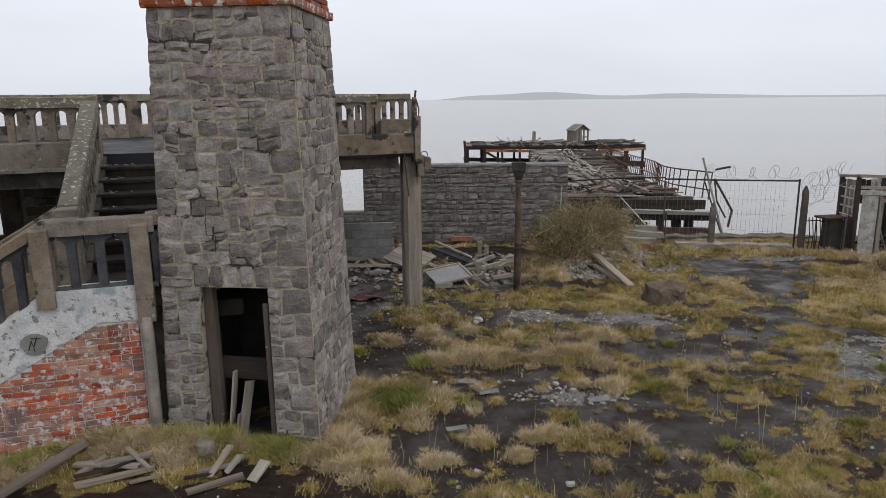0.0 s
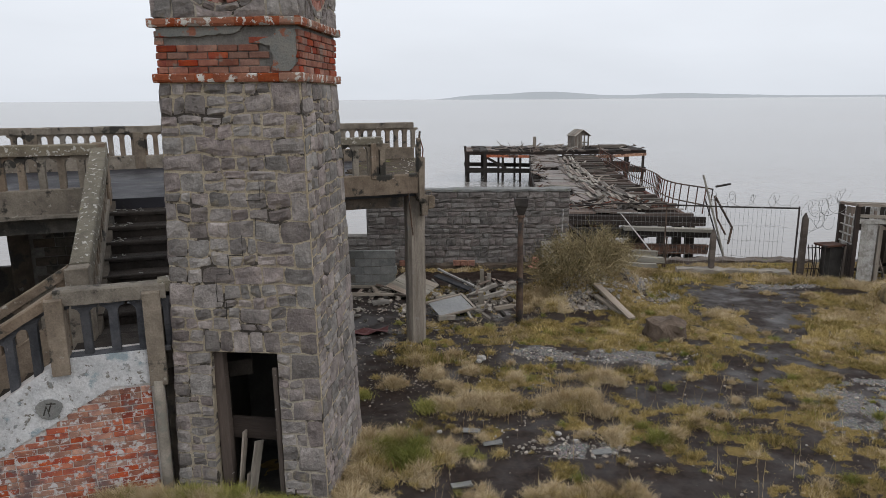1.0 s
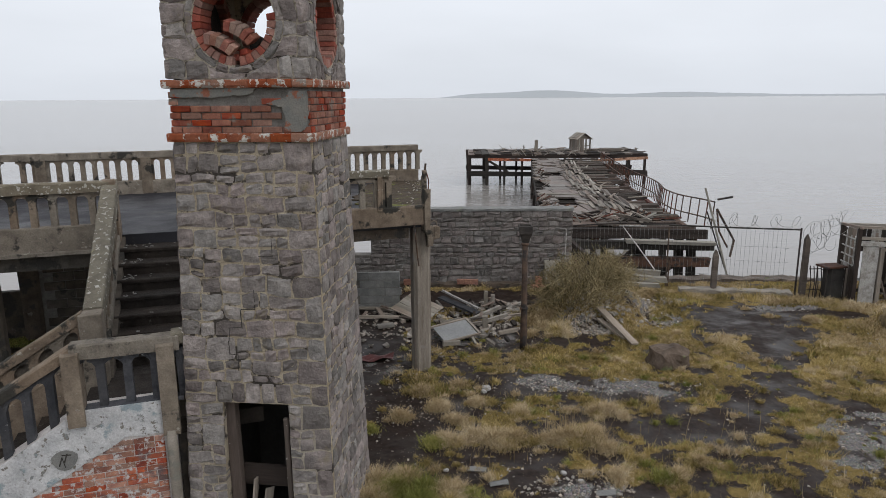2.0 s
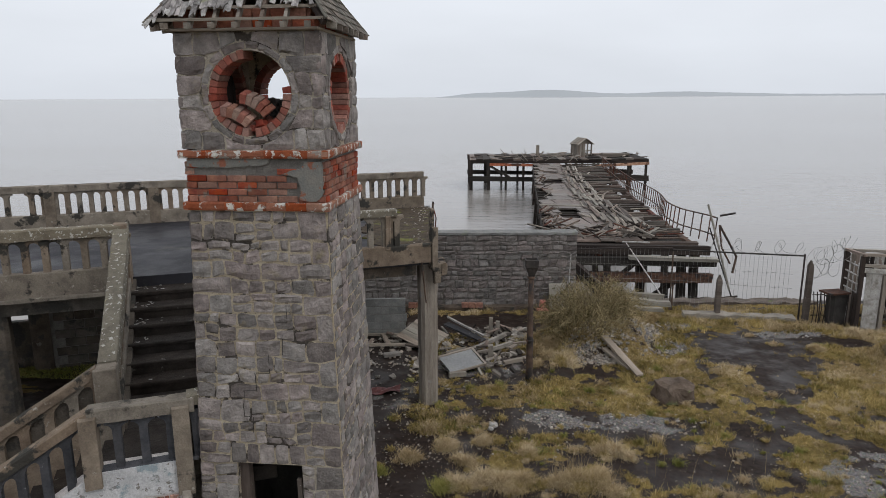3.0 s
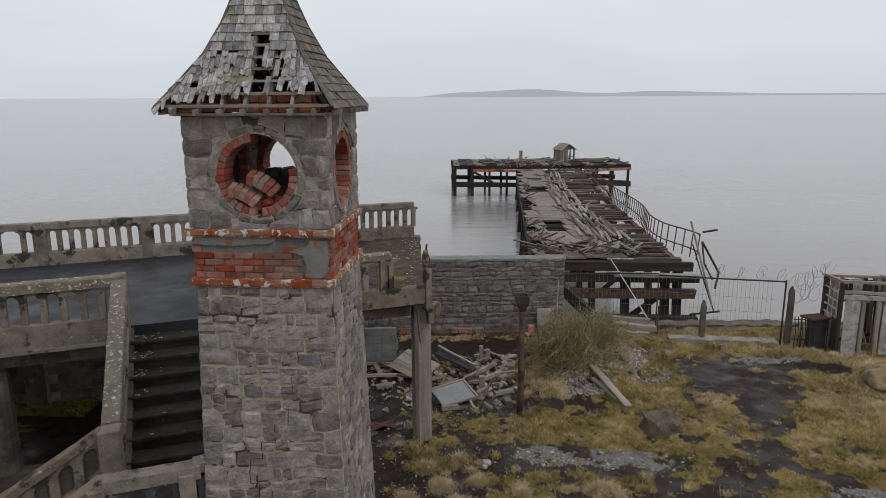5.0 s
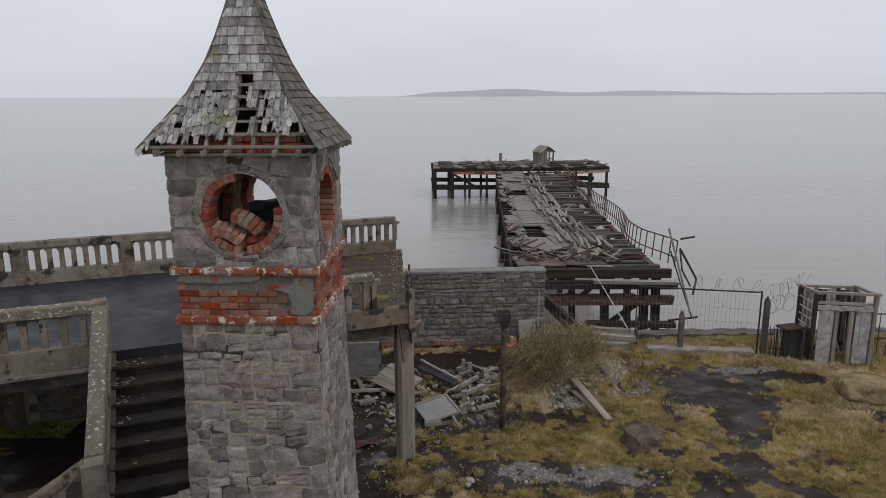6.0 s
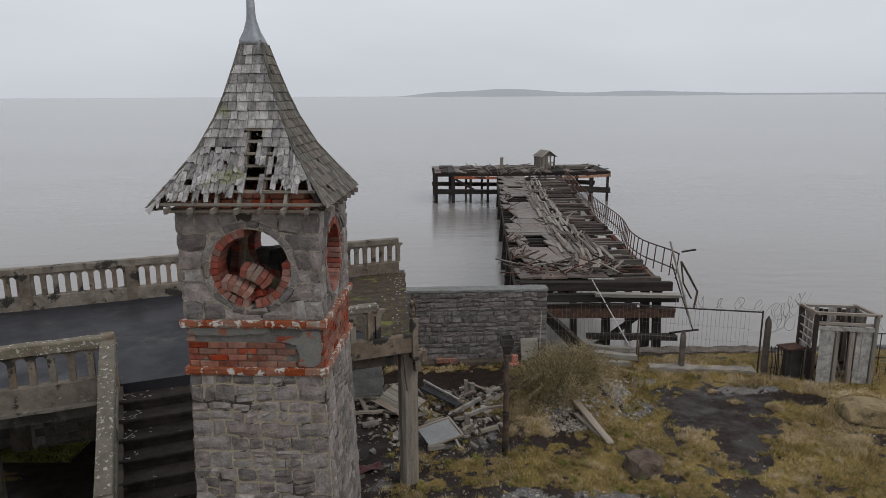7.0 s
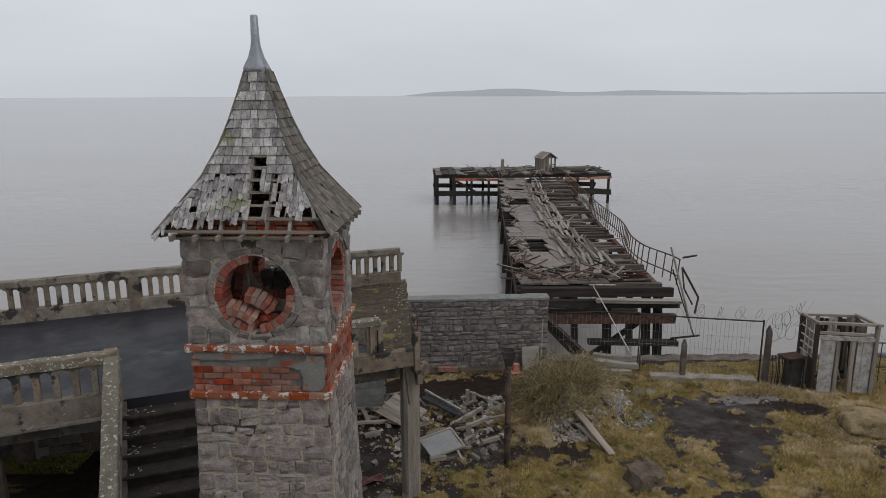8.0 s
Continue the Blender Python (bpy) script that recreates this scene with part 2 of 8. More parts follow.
WOOD_GREY = mat("silvered_timber", (0.135, 0.112, 0.092), (0.28, 0.242, 0.205), 3, 0.85, 0.5, 55, 0.28, 0.02, stretch=(0.12, 1.6, 1.6), c3=(0.10, 0.09, 0.08), c3_scale=6, c3_at=0.66)
WOOD_PALE = mat("pale_driftwood", (0.19, 0.165, 0.132), (0.35, 0.31, 0.26), 3, 0.85, 0.45, 55, 0.2, 0.02, stretch=(0.12, 1.6, 1.6))
JAMB = mat("blackened_flaking_timber", (0.065, 0.055, 0.047), (0.14, 0.12, 0.103), 3, 0.9, 0.5, 40, 0.2, 0.02, stretch=(0.15, 1.5, 1.5), c3=(0.45, 0.43, 0.40), c3_scale=14, c3_at=0.67, c3_soft=0.03)
WOOD_DARK = mat("wet_dark_timber", (0.017, 0.0135, 0.012), (0.052, 0.042, 0.035), 3, 0.88, 0.5, 40, 0.3, 0.02, stretch=(0.15, 1.5, 1.5))
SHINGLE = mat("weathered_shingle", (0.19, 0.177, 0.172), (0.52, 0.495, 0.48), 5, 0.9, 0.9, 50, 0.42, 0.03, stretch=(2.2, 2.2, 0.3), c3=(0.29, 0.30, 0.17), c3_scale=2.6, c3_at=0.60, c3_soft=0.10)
# shingle at about half tone and browner, for every face but the front
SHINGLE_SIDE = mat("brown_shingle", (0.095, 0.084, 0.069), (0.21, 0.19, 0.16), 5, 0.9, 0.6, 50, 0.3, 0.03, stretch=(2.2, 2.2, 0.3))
LEAD = mat("lead_sheet", (0.25, 0.265, 0.28), (0.36, 0.37, 0.385), 4, 0.5, 0.2, 30, 0.0, 0.0, metal=0.55)
RUST = mat("rusted_iron", (0.045, 0.026, 0.020), (0.13, 0.066, 0.042), 5, 0.85, 0.5, 45, 0.2, 0.02, c3=(0.04, 0.035, 0.033), c3_scale=3, c3_at=0.55)
RUST_BRIGHT = mat("orange_rust_girder", (0.30, 0.12, 0.06), (0.48, 0.27, 0.18), 4, 0.85, 0.4, 30, 0.2, 0.02, c3=(0.10, 0.05, 0.035), c3_scale=1.2, c3_at=0.54)
IRON_DARK = mat("dark_iron", (0.020, 0.018, 0.017), (0.055, 0.045, 0.040), 4, 0.75, 0.4, 40, 0.15, 0.02)
WIRE = mat("galvanised_wire", (0.20, 0.20, 0.20), (0.30, 0.29, 0.27), 8, 0.55, 0.0, 40, 0.1, 0.0, metal=0.4)
BLOCK = mat("concrete_block", (0.16, 0.163, 0.16), (0.24, 0.24, 0.23), 4, 0.92, 0.5, 60, 0.14, 0.01, c3=(0.20, 0.21, 0.17), c3_scale=3, c3_at=0.6)
CONC_PALE = mat("pale_concrete", (0.19, 0.17, 0.145), (0.33, 0.30, 0.26), 3, 0.9, 0.45, 40, 0.1, 0.0, c3=(0.22, 0.21, 0.18), c3_scale=4, c3_at=0.58)
PAINT_WHITE = mat("peeling_white_paint", (0.32, 0.31, 0.29), (0.46, 0.45, 0.43), 5, 0.75, 0.4, 40, 0.1, 0.0, c3=(0.19, 0.17, 0.145), c3_scale=6, c3_at=0.46, c3_soft=0.25)
JOIST = mat("bleached_joist", (0.050, 0.040, 0.034), (0.165, 0.138, 0.116), 2, 0.9, 0.5, 40, 0.35, 0.02, stretch=(0.2, 1.5, 1.5))
FELT = mat("rotten_deck_sheet", (0.105, 0.080, 0.066), (0.20, 0.165, 0.14), 1.5, 0.55, 0.4, 30, 0.15, 0.01, c3=(0.18, 0.165, 0.145), c3_scale=0.8, c3_at=0.6, c3_soft=0.1)
RUBBLE = mat("pale_rubble", (0.15, 0.13, 0.11), (0.42, 0.38, 0.33), 6, 0.95, 0.5, 50, 0.35, 0.01, island=True)
ROCK = mat("dark_brown_boulder", (0.062, 0.046, 0.036), (0.15, 0.118, 0.095), 3, 0.92, 0.6, 20, 0.1, 0.0, c3=(0.14, 0.15, 0.07), c3_scale=3, c3_at=0.62)
STONE_SOOT = mat("sooty_stone", (0.035, 0.031, 0.028), (0.085, 0.075, 0.066), 6, 0.95, 0.6, 40, 0.3, 0.01)
NEAR_BLACK = mat("near_black", (0.03, 0.027, 0.025), (0.06, 0.055, 0.05), 3, 0.95, 0.4, 30, 0.0, 0.0)
RED_PLASTIC = mat("faded_red_plastic", (0.50, 0.09, 0.06), (0.56, 0.14, 0.09), 5, 0.5, 0.1, 30, 0.1, 0.01)
BLUE_GREY = mat("grey_sheet_panel", (0.21, 0.215, 0.22), (0.30, 0.30, 0.295), 2, 0.6, 0.2, 30, 0.1, 0.0, c3=(0.24, 0.22, 0.19), c3_scale=4, c3_at=0.62)


def blade_mat(name, a, b, c):
    m = bpy.data.materials.new(name)
    m.use_nodes = True
    N, L = m.node_tree.nodes, m.node_tree.links
    bs = N["Principled BSDF"]
    g = N.new("ShaderNodeNewGeometry")
    tc = N.new("ShaderNodeTexCoord")
    nz = N.new("ShaderNodeTexNoise")
    nz.inputs["Scale"].default_value, nz.inputs["Detail"].default_value = 0.9, 4
    L.new(tc.outputs["Object"], nz.inputs["Vector"])
    ad = N.new("ShaderNodeMath")
    ad.operation = "MULTIPLY_ADD"
    ad.inputs[1].default_value = 0.42
    L.new(g.outputs["Random Per Island"], ad.inputs[0])
    L.new(nz.outputs[0], ad.inputs[2])
    r = N.new("ShaderNodeValToRGB")
    r.color_ramp.elements[0].position, r.color_ramp.elements[0].color = 0.42, (*a, 1)
    r.color_ramp.elements[1].position, r.color_ramp.elements[1].color = 0.98, (*c, 1)
    r.color_ramp.elements.new(0.7).color = (*b, 1)
    L.new(ad.outputs[0], r.inputs[0])
    L.new(r.outputs[0], bs.inputs["Base Color"])
    bs.inputs["Roughness"].default_value = 0.85
    bs.inputs["Specular IOR Level"].default_value = 0.15
    return m


GRASS = blade_mat("wiry_grass", (0.088, 0.078, 0.028), (0.295, 0.224, 0.078), (0.64, 0.50, 0.235))
STRAW = blade_mat("dead_straw_grass", (0.26, 0.19, 0.095), (0.45, 0.345, 0.20), (0.62, 0.52, 0.36))
GREEN = blade_mat("fresh_green_grass", (0.10, 0.112, 0.026), (0.215, 0.22, 0.056), (0.40, 0.36, 0.125))
TWIG = blade_mat("bramble_twig", (0.11, 0.088, 0.045), (0.25, 0.20, 0.11), (0.46, 0.38, 0.22))

# ---- ground, sea and far shore ----
SEA_Z = -6.1


def smooth(a, b, x):
    t = np.clip((x - a) / (b - a), 0, 1)
    return t * t * (3 - 2 * t)


def shore(x):
    """How far the ground reaches before it drops to the sea."""
    left = 19.36 + 0.344 * (x + 2.62)
    k = smooth(-6.5, -5.0, x)
    return left * (1 - k) + 21.9 * k


def lumps(x, y, s, seed):
    """Smooth value noise on numpy arrays, about -1 to 1."""
    r = np.random.RandomState(seed)
    tab = r.rand(64, 64)
    u, v = x / s, y / s
    i, j = np.floor(u).astype(int), np.floor(v).astype(int)
    fu, fv = u - i, v - j
    fu, fv = fu * fu * (3 - 2 * fu), fv * fv * (3 - 2 * fv)
    g = lambda a, b: tab[a % 64, b % 64]
    return 2 * ((g(i, j) * (1 - fu) + g(i + 1, j) * fu) * (1 - fv) + (g(i, j + 1) * (1 - fu) + g(i + 1, j + 1) * fu) * fv) - 1


def ground_z(x, y):
    x, y = np.asarray(x, float), np.asarray(y, float)
    z = -0.03 * np.clip(y - 8, 0, 14)
    d = np.hypot((x - 3.75) / 1.75, (y - 17.7) / 1.55)
    z = z + 0.78 * (1 - smooth(0.15, 1.1, d))
    d = np.hypot((x - 10.9) / 1.2, (y - 16.6) / 0.75)
    z = z + 0.36 * (1 - smooth(0.2, 1.0, d))
    d = np.hypot((x + 3.3) / 1.9, (y - 7.45) / 0.42)
    z = z + 0.17 * (1 - smooth(0.2, 1.0, d))
    z = z + 0.035 * lumps(x, y, 1.3, 3) + 0.018 * lumps(x, y, 0.45, 4) + 0.008 * lumps(x, y, 0.16, 5)
    return z


def blob(x, y, cx, cy, rx, ry, turn=0.0):
    c, s = math.cos(radians(turn)), math.sin(radians(turn))
    dx, dy = x - cx, y - cy
    d = np.hypot((dx * c + dy * s) / rx, (-dx * s + dy * c) / ry)
    return 1 - smooth(0.45, 1.4, d)


# bare, wet asphalt shows in these patches: x, y, radii, turn, strength
BARE = [(7.3, 17.0, 1.5, 1.8, 0, 1.3), (6.9, 14.4, 0.55, 1.2, -15, 1.2), (9.6, 17.6, 1.5, 0.55, -10, 1.1), (6.6, 12.4, 0.5, 1.4, 25, 0.8),
        (4.0, 11.0, 1.15, 0.75, 10, 1.2), (5.4, 12.2, 0.9, 0.5, 30, 0.8), (-1.2, 11.0, 0.75, 1.5, 0, 1.4), (-0.9, 9.6, 0.5, 0.7, 0, 0.8), (0.2, 7.9, 0.75, 1.2, -20, 1.1),
        (-1.0, 7.2, 0.6, 0.7, 0, 0.9), (1.1, 7.2, 0.6, 0.5, 0, 0.8), (1.7, 9.0, 1.0, 0.45, -8, 1.1), (2.1, 7.1, 0.6, 0.35, 0, 0.7), (1.3, 12.9, 1.1, 0.7, 0, 1.2), (-0.3, 9.4, 0.5, 0.4, 0, 0.9),
        (0.1, 11.6, 0.4, 0.9, 10, 0.5), (2.9, 11.2, 0.9, 0.35, -10, 0.6), (2.6, 8.0, 1.0, 0.35, -15, 0.9), (3.1, 12.6, 1.6, 0.55, -5, 0.8), (0.6, 15.9, 1.7, 1.0, 0, 1.0), (0.6, 19.3, 2.4, 1.0, 0, 1.2), (-3.0, 15.5, 2.2, 5.0, 0, 1.5), (-6.5, 12.5, 3.5, 3.5, 0, 1.4),
        (6.6, 9.7, 1.2, 0.3, -8, 0.6), (1.2, 9.95, 1.7, 0.3, 0, 0.6), (-0.2, 11.2, 0.5, 1.4, 0, 0.5), (2.3, 7.5, 1.6, 0.8, 0, 0.45), (0.9, 8.5, 1.2, 0.6, 0, 0.45), (3.7, 8.7, 1.3, 0.6, 0, 0.4), (-2.5, 6.3, 1.6, 0.5, 0, 1.0), (-4.5, 6.2, 1.2, 0.5, 0, 0.7)]
LOOSE = [(1.75, 12.9, 0.6, 0.4, 0, 1.0), (1.6, 9.0, 0.8, 0.3, 0, 0.75), (3.4, 12.7, 1.5, 0.5, -8, 0.8), (7.0, 10.7, 1.4, 0.9, 20, 1.2), (6.9, 9.5, 1.6, 0.3, -8, 0.8), (4.9, 17.5, 0.9, 1.1, 20, 1.3), (9.0, 18.3, 1.2, 0.4, 0, 1.0),
         (5.8, 19.0, 1.0, 0.5, 0, 0.8), (3.3, 16.3, 0.8, 0.5, 0, 1.0), (0.5, 15.7, 1.6, 0.9, 0, 0.35), (10.5, 15.2, 1.3, 0.5, 0, 0.7), (-1.4, 14.5, 1.2, 2.0, 0, 0.2)]


def cover(x, y):
    """How much grass (0 to 1) and how much loose stone (0 to 1) lies here."""
    x, y = np.asarray(x, float), np.asarray(y, float)
    n = 0.40 * lumps(x, y, 1.7, 11) + 0.55 * lumps(x, y, 0.62, 12) + 0.62 * lumps(x, y, 0.27, 13) + 0.55 * lumps(x, y, 0.13, 14)
    g = 0.52 + n * 0.66 + (0.10 + 0.20 * smooth(9.5, 13.0, y)) * smooth(1.5, 5.0, x)
    for cx, cy, rx, ry, tu, k in BARE:
        g = g - k * 0.8 * blob(x, y, cx, cy, rx, ry, tu)
    s = 0 * x
    for cx, cy, rx, ry, tu, k in LOOSE:
        s = np.maximum(s, k * blob(x, y, cx, cy, rx, ry, tu))
    s = s * (0.85 + 0.9 * n) + 0.3 * n
    g = g - 0.7 * smooth(0.5, 1.0, s)
    g = g * (1 - smooth(21.0, 21.6, y))
    return smooth(0.30, 0.62, g), smooth(0.35, 0.85, s)


def ground_material():
    m = bpy.data.materials.new("ground_asphalt_moss_gravel")
    m.use_nodes = True
    N, L = m.node_tree.nodes, m.node_tree.links
    bs = N["Principled BSDF"]
    tc = N.new("ShaderNodeTexCoord")

    def nz(s, d=5):
        n = N.new("ShaderNodeTexNoise")
        n.inputs["Scale"].default_value, n.inputs["Detail"].default_value, n.inputs["Roughness"].default_value = s, d, 0.65
        L.new(tc.outputs["Object"], n.inputs["Vector"])
        return n.outputs[0]

    def rg(v, a, b, lo=0.0, hi=1.0):
        x = N.new("ShaderNodeMapRange")
        x.inputs["From Min"].default_value, x.inputs["From Max"].default_value, x.inputs["To Min"].default_value, x.inputs["To Max"].default_value = a, b, lo, hi
        L.new(v, x.inputs[0])
        return x.outputs[0]

    def mx(f, a, b, mode="MIX"):
        x = N.new("ShaderNodeMix")
        x.data_type, x.blend_type = "RGBA", mode
        for s, v in ((x.inputs[0], f), (x.inputs[6], a), (x.inputs[7], b)):
            if isinstance(v, (int, float)):
                s.default_value = v
            elif isinstance(v, tuple):
                s.default_value = (*v, 1)
            else:
                L.new(v, s)
        return x.outputs[2]

    at = N.new("ShaderNodeAttribute")
    at.attribute_name = "cover"
    sp = N.new("ShaderNodeSeparateColor")
    L.new(at.outputs["Color"], sp.inputs[0])
    fine, mid, big = nz(42), nz(9), nz(0.9)
    tar = mx(rg(mid, 0.35, 0.65), (0.013, 0.0088, 0.0074), (0.036, 0.0245, 0.0195))
    tar = mx(rg(big, 0.5, 0.7), tar, (0.036, 0.028, 0.025))
    moss = mx(rg(mid, 0.35, 0.65), (0.066, 0.050, 0.021), (0.20, 0.142, 0.055))
    moss = mx(rg(big, 0.42, 0.62), moss, mx(rg(fine, 0.3, 0.7), (0.27, 0.178, 0.066), (0.14, 0.115, 0.038)))
    vor = N.new("ShaderNodeTexVoronoi")
    vor.inputs["Scale"].default_value = 48
    L.new(tc.outputs["Object"], vor.inputs["Vector"])
    grit = mx(rg(vor.outputs["Distance"], 0.15, 0.55), (0.30, 0.262, 0.228), (0.095, 0.078, 0.066))
    grit = mx(0.6, grit, vor.outputs["Color"], "SOFT_LIGHT")
    dsat = N.new("ShaderNodeHueSaturation")
    dsat.inputs["Saturation"].default_value = 0.35
    L.new(grit, dsat.inputs["Color"])
    fg = N.new("ShaderNodeMath")
    fg.operation = "ADD"
    L.new(sp.outputs[0], fg.inputs[0])
    L.new(rg(nz(16), 0.3, 0.7, -0.35, 0.35), fg.inputs[1])
    fs = N.new("ShaderNodeMath")
    fs.operation = "ADD"
    L.new(sp.outputs[1], fs.inputs[0])
    L.new(rg(nz(13), 0.3, 0.7, -0.4, 0.4), fs.inputs[1])
    wet = rg(fs.outputs[0], 0.35, 0.65)
    col = mx(wet, tar, dsat.outputs[0])
    gr = rg(fg.outputs[0], 0.35, 0.6)
    col = mx(gr, col, moss)
    L.new(col, bs.inputs["Base Color"])
    dry = N.new("ShaderNodeMath")
    dry.operation = "MAXIMUM"
    L.new(gr, dry.inputs[0])
    L.new(wet, dry.inputs[1])
    ro = N.new("ShaderNodeMath")
    ro.operation = "MAXIMUM"
    L.new(rg(dry.outputs[0], 0, 1, 0.0, 0.92), ro.inputs[0])
    L.new(rg(nz(1.1, 4), 0.40, 0.60, 0.30, 0.75), ro.inputs[1])
    L.new(ro.outputs[0], bs.inputs["Roughness"])
    bs.inputs["Specular IOR Level"].default_value = 0.11
    bu = N.new("ShaderNodeBump")
    bu.inputs["Strength"].default_value, bu.inputs["Distance"].default_value = 0.5, 0.02
    hh = N.new("ShaderNodeMath")
    hh.operation = "MULTIPLY"
    L.new(rg(dry.outputs[0], 0, 1, 0.12, 1.0), hh.inputs[0])
    L.new(nz(30), hh.inputs[1])
    L.new(hh.outputs[0], bu.inputs["Height"])
    L.new(bu.outputs[0], bs.inputs["Normal"])
    return m


def build_ground():
    core_x = np.arange(-7.0, 15.0, 0.09)
    core_y = np.arange(4.0, 22.01, 0.09)
    xs = np.concatenate([np.array([-60, -40, -28, -22]), np.arange(-18, -7.1, 0.25), core_x, np.arange(15.2, 24, 0.25), np.array([26, 32, 45, 60])])
    ys = np.concatenate([np.array([-60, -40, -28, -20]), np.arange(-16, 3.9, 0.2), core_y])
    X, Y = np.meshgrid(xs, ys)
    sh = shore(X)
    Yc = np.minimum(Y, sh)
    Z = ground_z(X, Yc)
    Z = np.where(Y > sh + 0.001, Z - 9.0 * np.clip((Y - sh) / 0.4, 0, 1), Z)
    Yf = np.where(Y > sh, sh + 0.12 * np.clip(Y - sh, 0, 1), Y)
    Z[-1, :] = -9.0
    ny, nx = X.shape
    verts = np.stack([X.ravel(), Yf.ravel(), Z.ravel()], 1)
    i = np.arange(ny * nx).reshape(ny, nx)
    faces = np.stack([i[:-1, :-1].ravel(), i[:-1, 1:].ravel(), i[1:, 1:].ravel(), i[1:, :-1].ravel()], 1)
    me = bpy.data.meshes.new("ground")
    me.from_pydata(verts.tolist(), [], faces.tolist())
    g, s = cover(verts[:, 0], verts[:, 1])
    col = me.color_attributes.new("cover", "FLOAT_COLOR", "POINT")
    data = np.zeros((len(verts), 4), np.float32)
    data[:, 0], data[:, 1], data[:, 3] = g, s, 1
    col.data.foreach_set("color", data.ravel())
    me.polygons.foreach_set("use_smooth", np.ones(len(faces), bool))
    me.materials.append(ground_material())
    return tagged(new("ground", me), "cracked wet asphalt overgrown with moss, grass and loose stone", "ground", kind="structure")


build_ground()


def water_material():
    m = bpy.data.materials.new("silty_estuary_water")
    m.use_nodes = True
    N, L = m.node_tree.nodes, m.node_tree.links
    bs = N["Principled BSDF"]
    tc = N.new("ShaderNodeTexCoord")
    mp = N.new("ShaderNodeMapping")
    mp.inputs["Scale"].default_value = (0.35, 1.0, 1.0)
    L.new(tc.outputs["Object"], mp.inputs[0])
    n1 = N.new("ShaderNodeTexNoise")
    n1.inputs["Scale"].default_value, n1.inputs["Detail"].default_value = 0.9, 5
    n2 = N.new("ShaderNodeTexNoise")
    n2.inputs["Scale"].default_value, n2.inputs["Detail"].default_value = 0.02, 4
    L.new(mp.outputs[0], n1.inputs["Vector"])
    L.new(mp.outputs[0], n2.inputs["Vector"])
    r = N.new("ShaderNodeValToRGB")
    r.color_ramp.elements[0].position, r.color_ramp.elements[0].color = 0.35, (0.235, 0.215, 0.195, 1)
    r.color_ramp.elements[1].position, r.color_ramp.elements[1].color = 0.65, (0.275, 0.26, 0.245, 1)
    L.new(n2.outputs[0], r.inputs[0])
    L.new(r.outputs[0], bs.inputs["Base Color"])
    bs.inputs["Roughness"].default_value = 0.16
    bs.inputs["IOR"].default_value = 1.33
    b = N.new("ShaderNodeBump")
    b.inputs["Strength"].default_value, b.inputs["Distance"].default_value = 0.5, 0.14
    L.new(n1.outputs[0], b.inputs["Height"])
    L.new(b.outputs[0], bs.inputs["Normal"])
    return m


bm = bmesh.new()
xs = [-4600, -1500, -400, -100, -20, 0, 40, 120, 400, 1500, 4600]
ys = [-300, -60, -20, 0, 20, 40, 80, 160, 400, 1000, 2200, 4600]
grid = [[bm.verts.new((x, y, SEA_Z)) for x in xs] for y in ys]
for r0, r1 in zip(grid, grid[1:]):
    for a in range(len(xs) - 1):
        bm.faces.new((r0[a], r0[a + 1], r1[a + 1], r1[a]))
solid("water", bm, water_material(), "calm grey-brown silty sea under overcast sky", "water", kind="structure")


# distance haze put into the colour: pale grey-blue that also emits
def painted_haze_mat(name, col, glow):
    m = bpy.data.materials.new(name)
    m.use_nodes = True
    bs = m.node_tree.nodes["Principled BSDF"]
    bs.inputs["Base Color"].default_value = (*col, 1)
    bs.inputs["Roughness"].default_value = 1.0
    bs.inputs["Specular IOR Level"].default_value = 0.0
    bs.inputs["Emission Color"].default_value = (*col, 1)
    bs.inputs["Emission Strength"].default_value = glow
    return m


def far_shore():
    """A low headland on the horizon, four kilometres off, its haze painted as a glow."""
    bm = bmesh.new()
    n = 260
    rows = []
    for i in range(n):
        t = i / (n - 1)
        x = -85 + t * 3200
        k = lambda c, w, h: h * math.exp(-((x - c) / w) ** 2)
        h = 6 + k(560, 300, 30) + k(150, 160, 9) + k(1250, 230, 13) + k(1550, 300, 9) + 4 + 2.0 * noise.noise(Vector((x * 0.012, 0, 0))) + 1.6 * noise.noise(Vector((x * 0.06, 3, 0)))
        h *= min(1, (t * 16) ** 0.8) if t < 0.0625 else 1
        y = 4000 + 30 * math.sin(x * 0.004)
        rows.append((bm.verts.new((x, y, SEA_Z - 1)), bm.verts.new((x, y + 40, SEA_Z + h)), bm.verts.new((x, y + 700, SEA_Z - 1))))
    for a, b in zip(rows, rows[1:]):
        bm.faces.new((a[0], b[0], b[1], a[1]))
        bm.faces.new((a[1], b[1], b[2], a[2]))
    solid("backdrop_headland", bm, painted_haze_mat("far_land_painted_haze", (0.22, 0.235, 0.25), 0.9), "low grey headland along the horizon with painted haze", "headland", kind="structure")


far_shore()

# ---- clock tower ----
TOWER = pose(-2.27, 8.53, 0, 0, 0, -5.5)
tower = thing("clock_tower", "derelict grey stone clock tower with red brick band and shingle spire", "tower", m=TOWER)
TR = random.Random(21)
BAND0, BAND1, STAGE0, STAGE1 = 4.84, 5.48, 5.48, 6.70


def half_w(z):
    return 0.905 - 0.0285 * z if z < BAND0 else 0.775


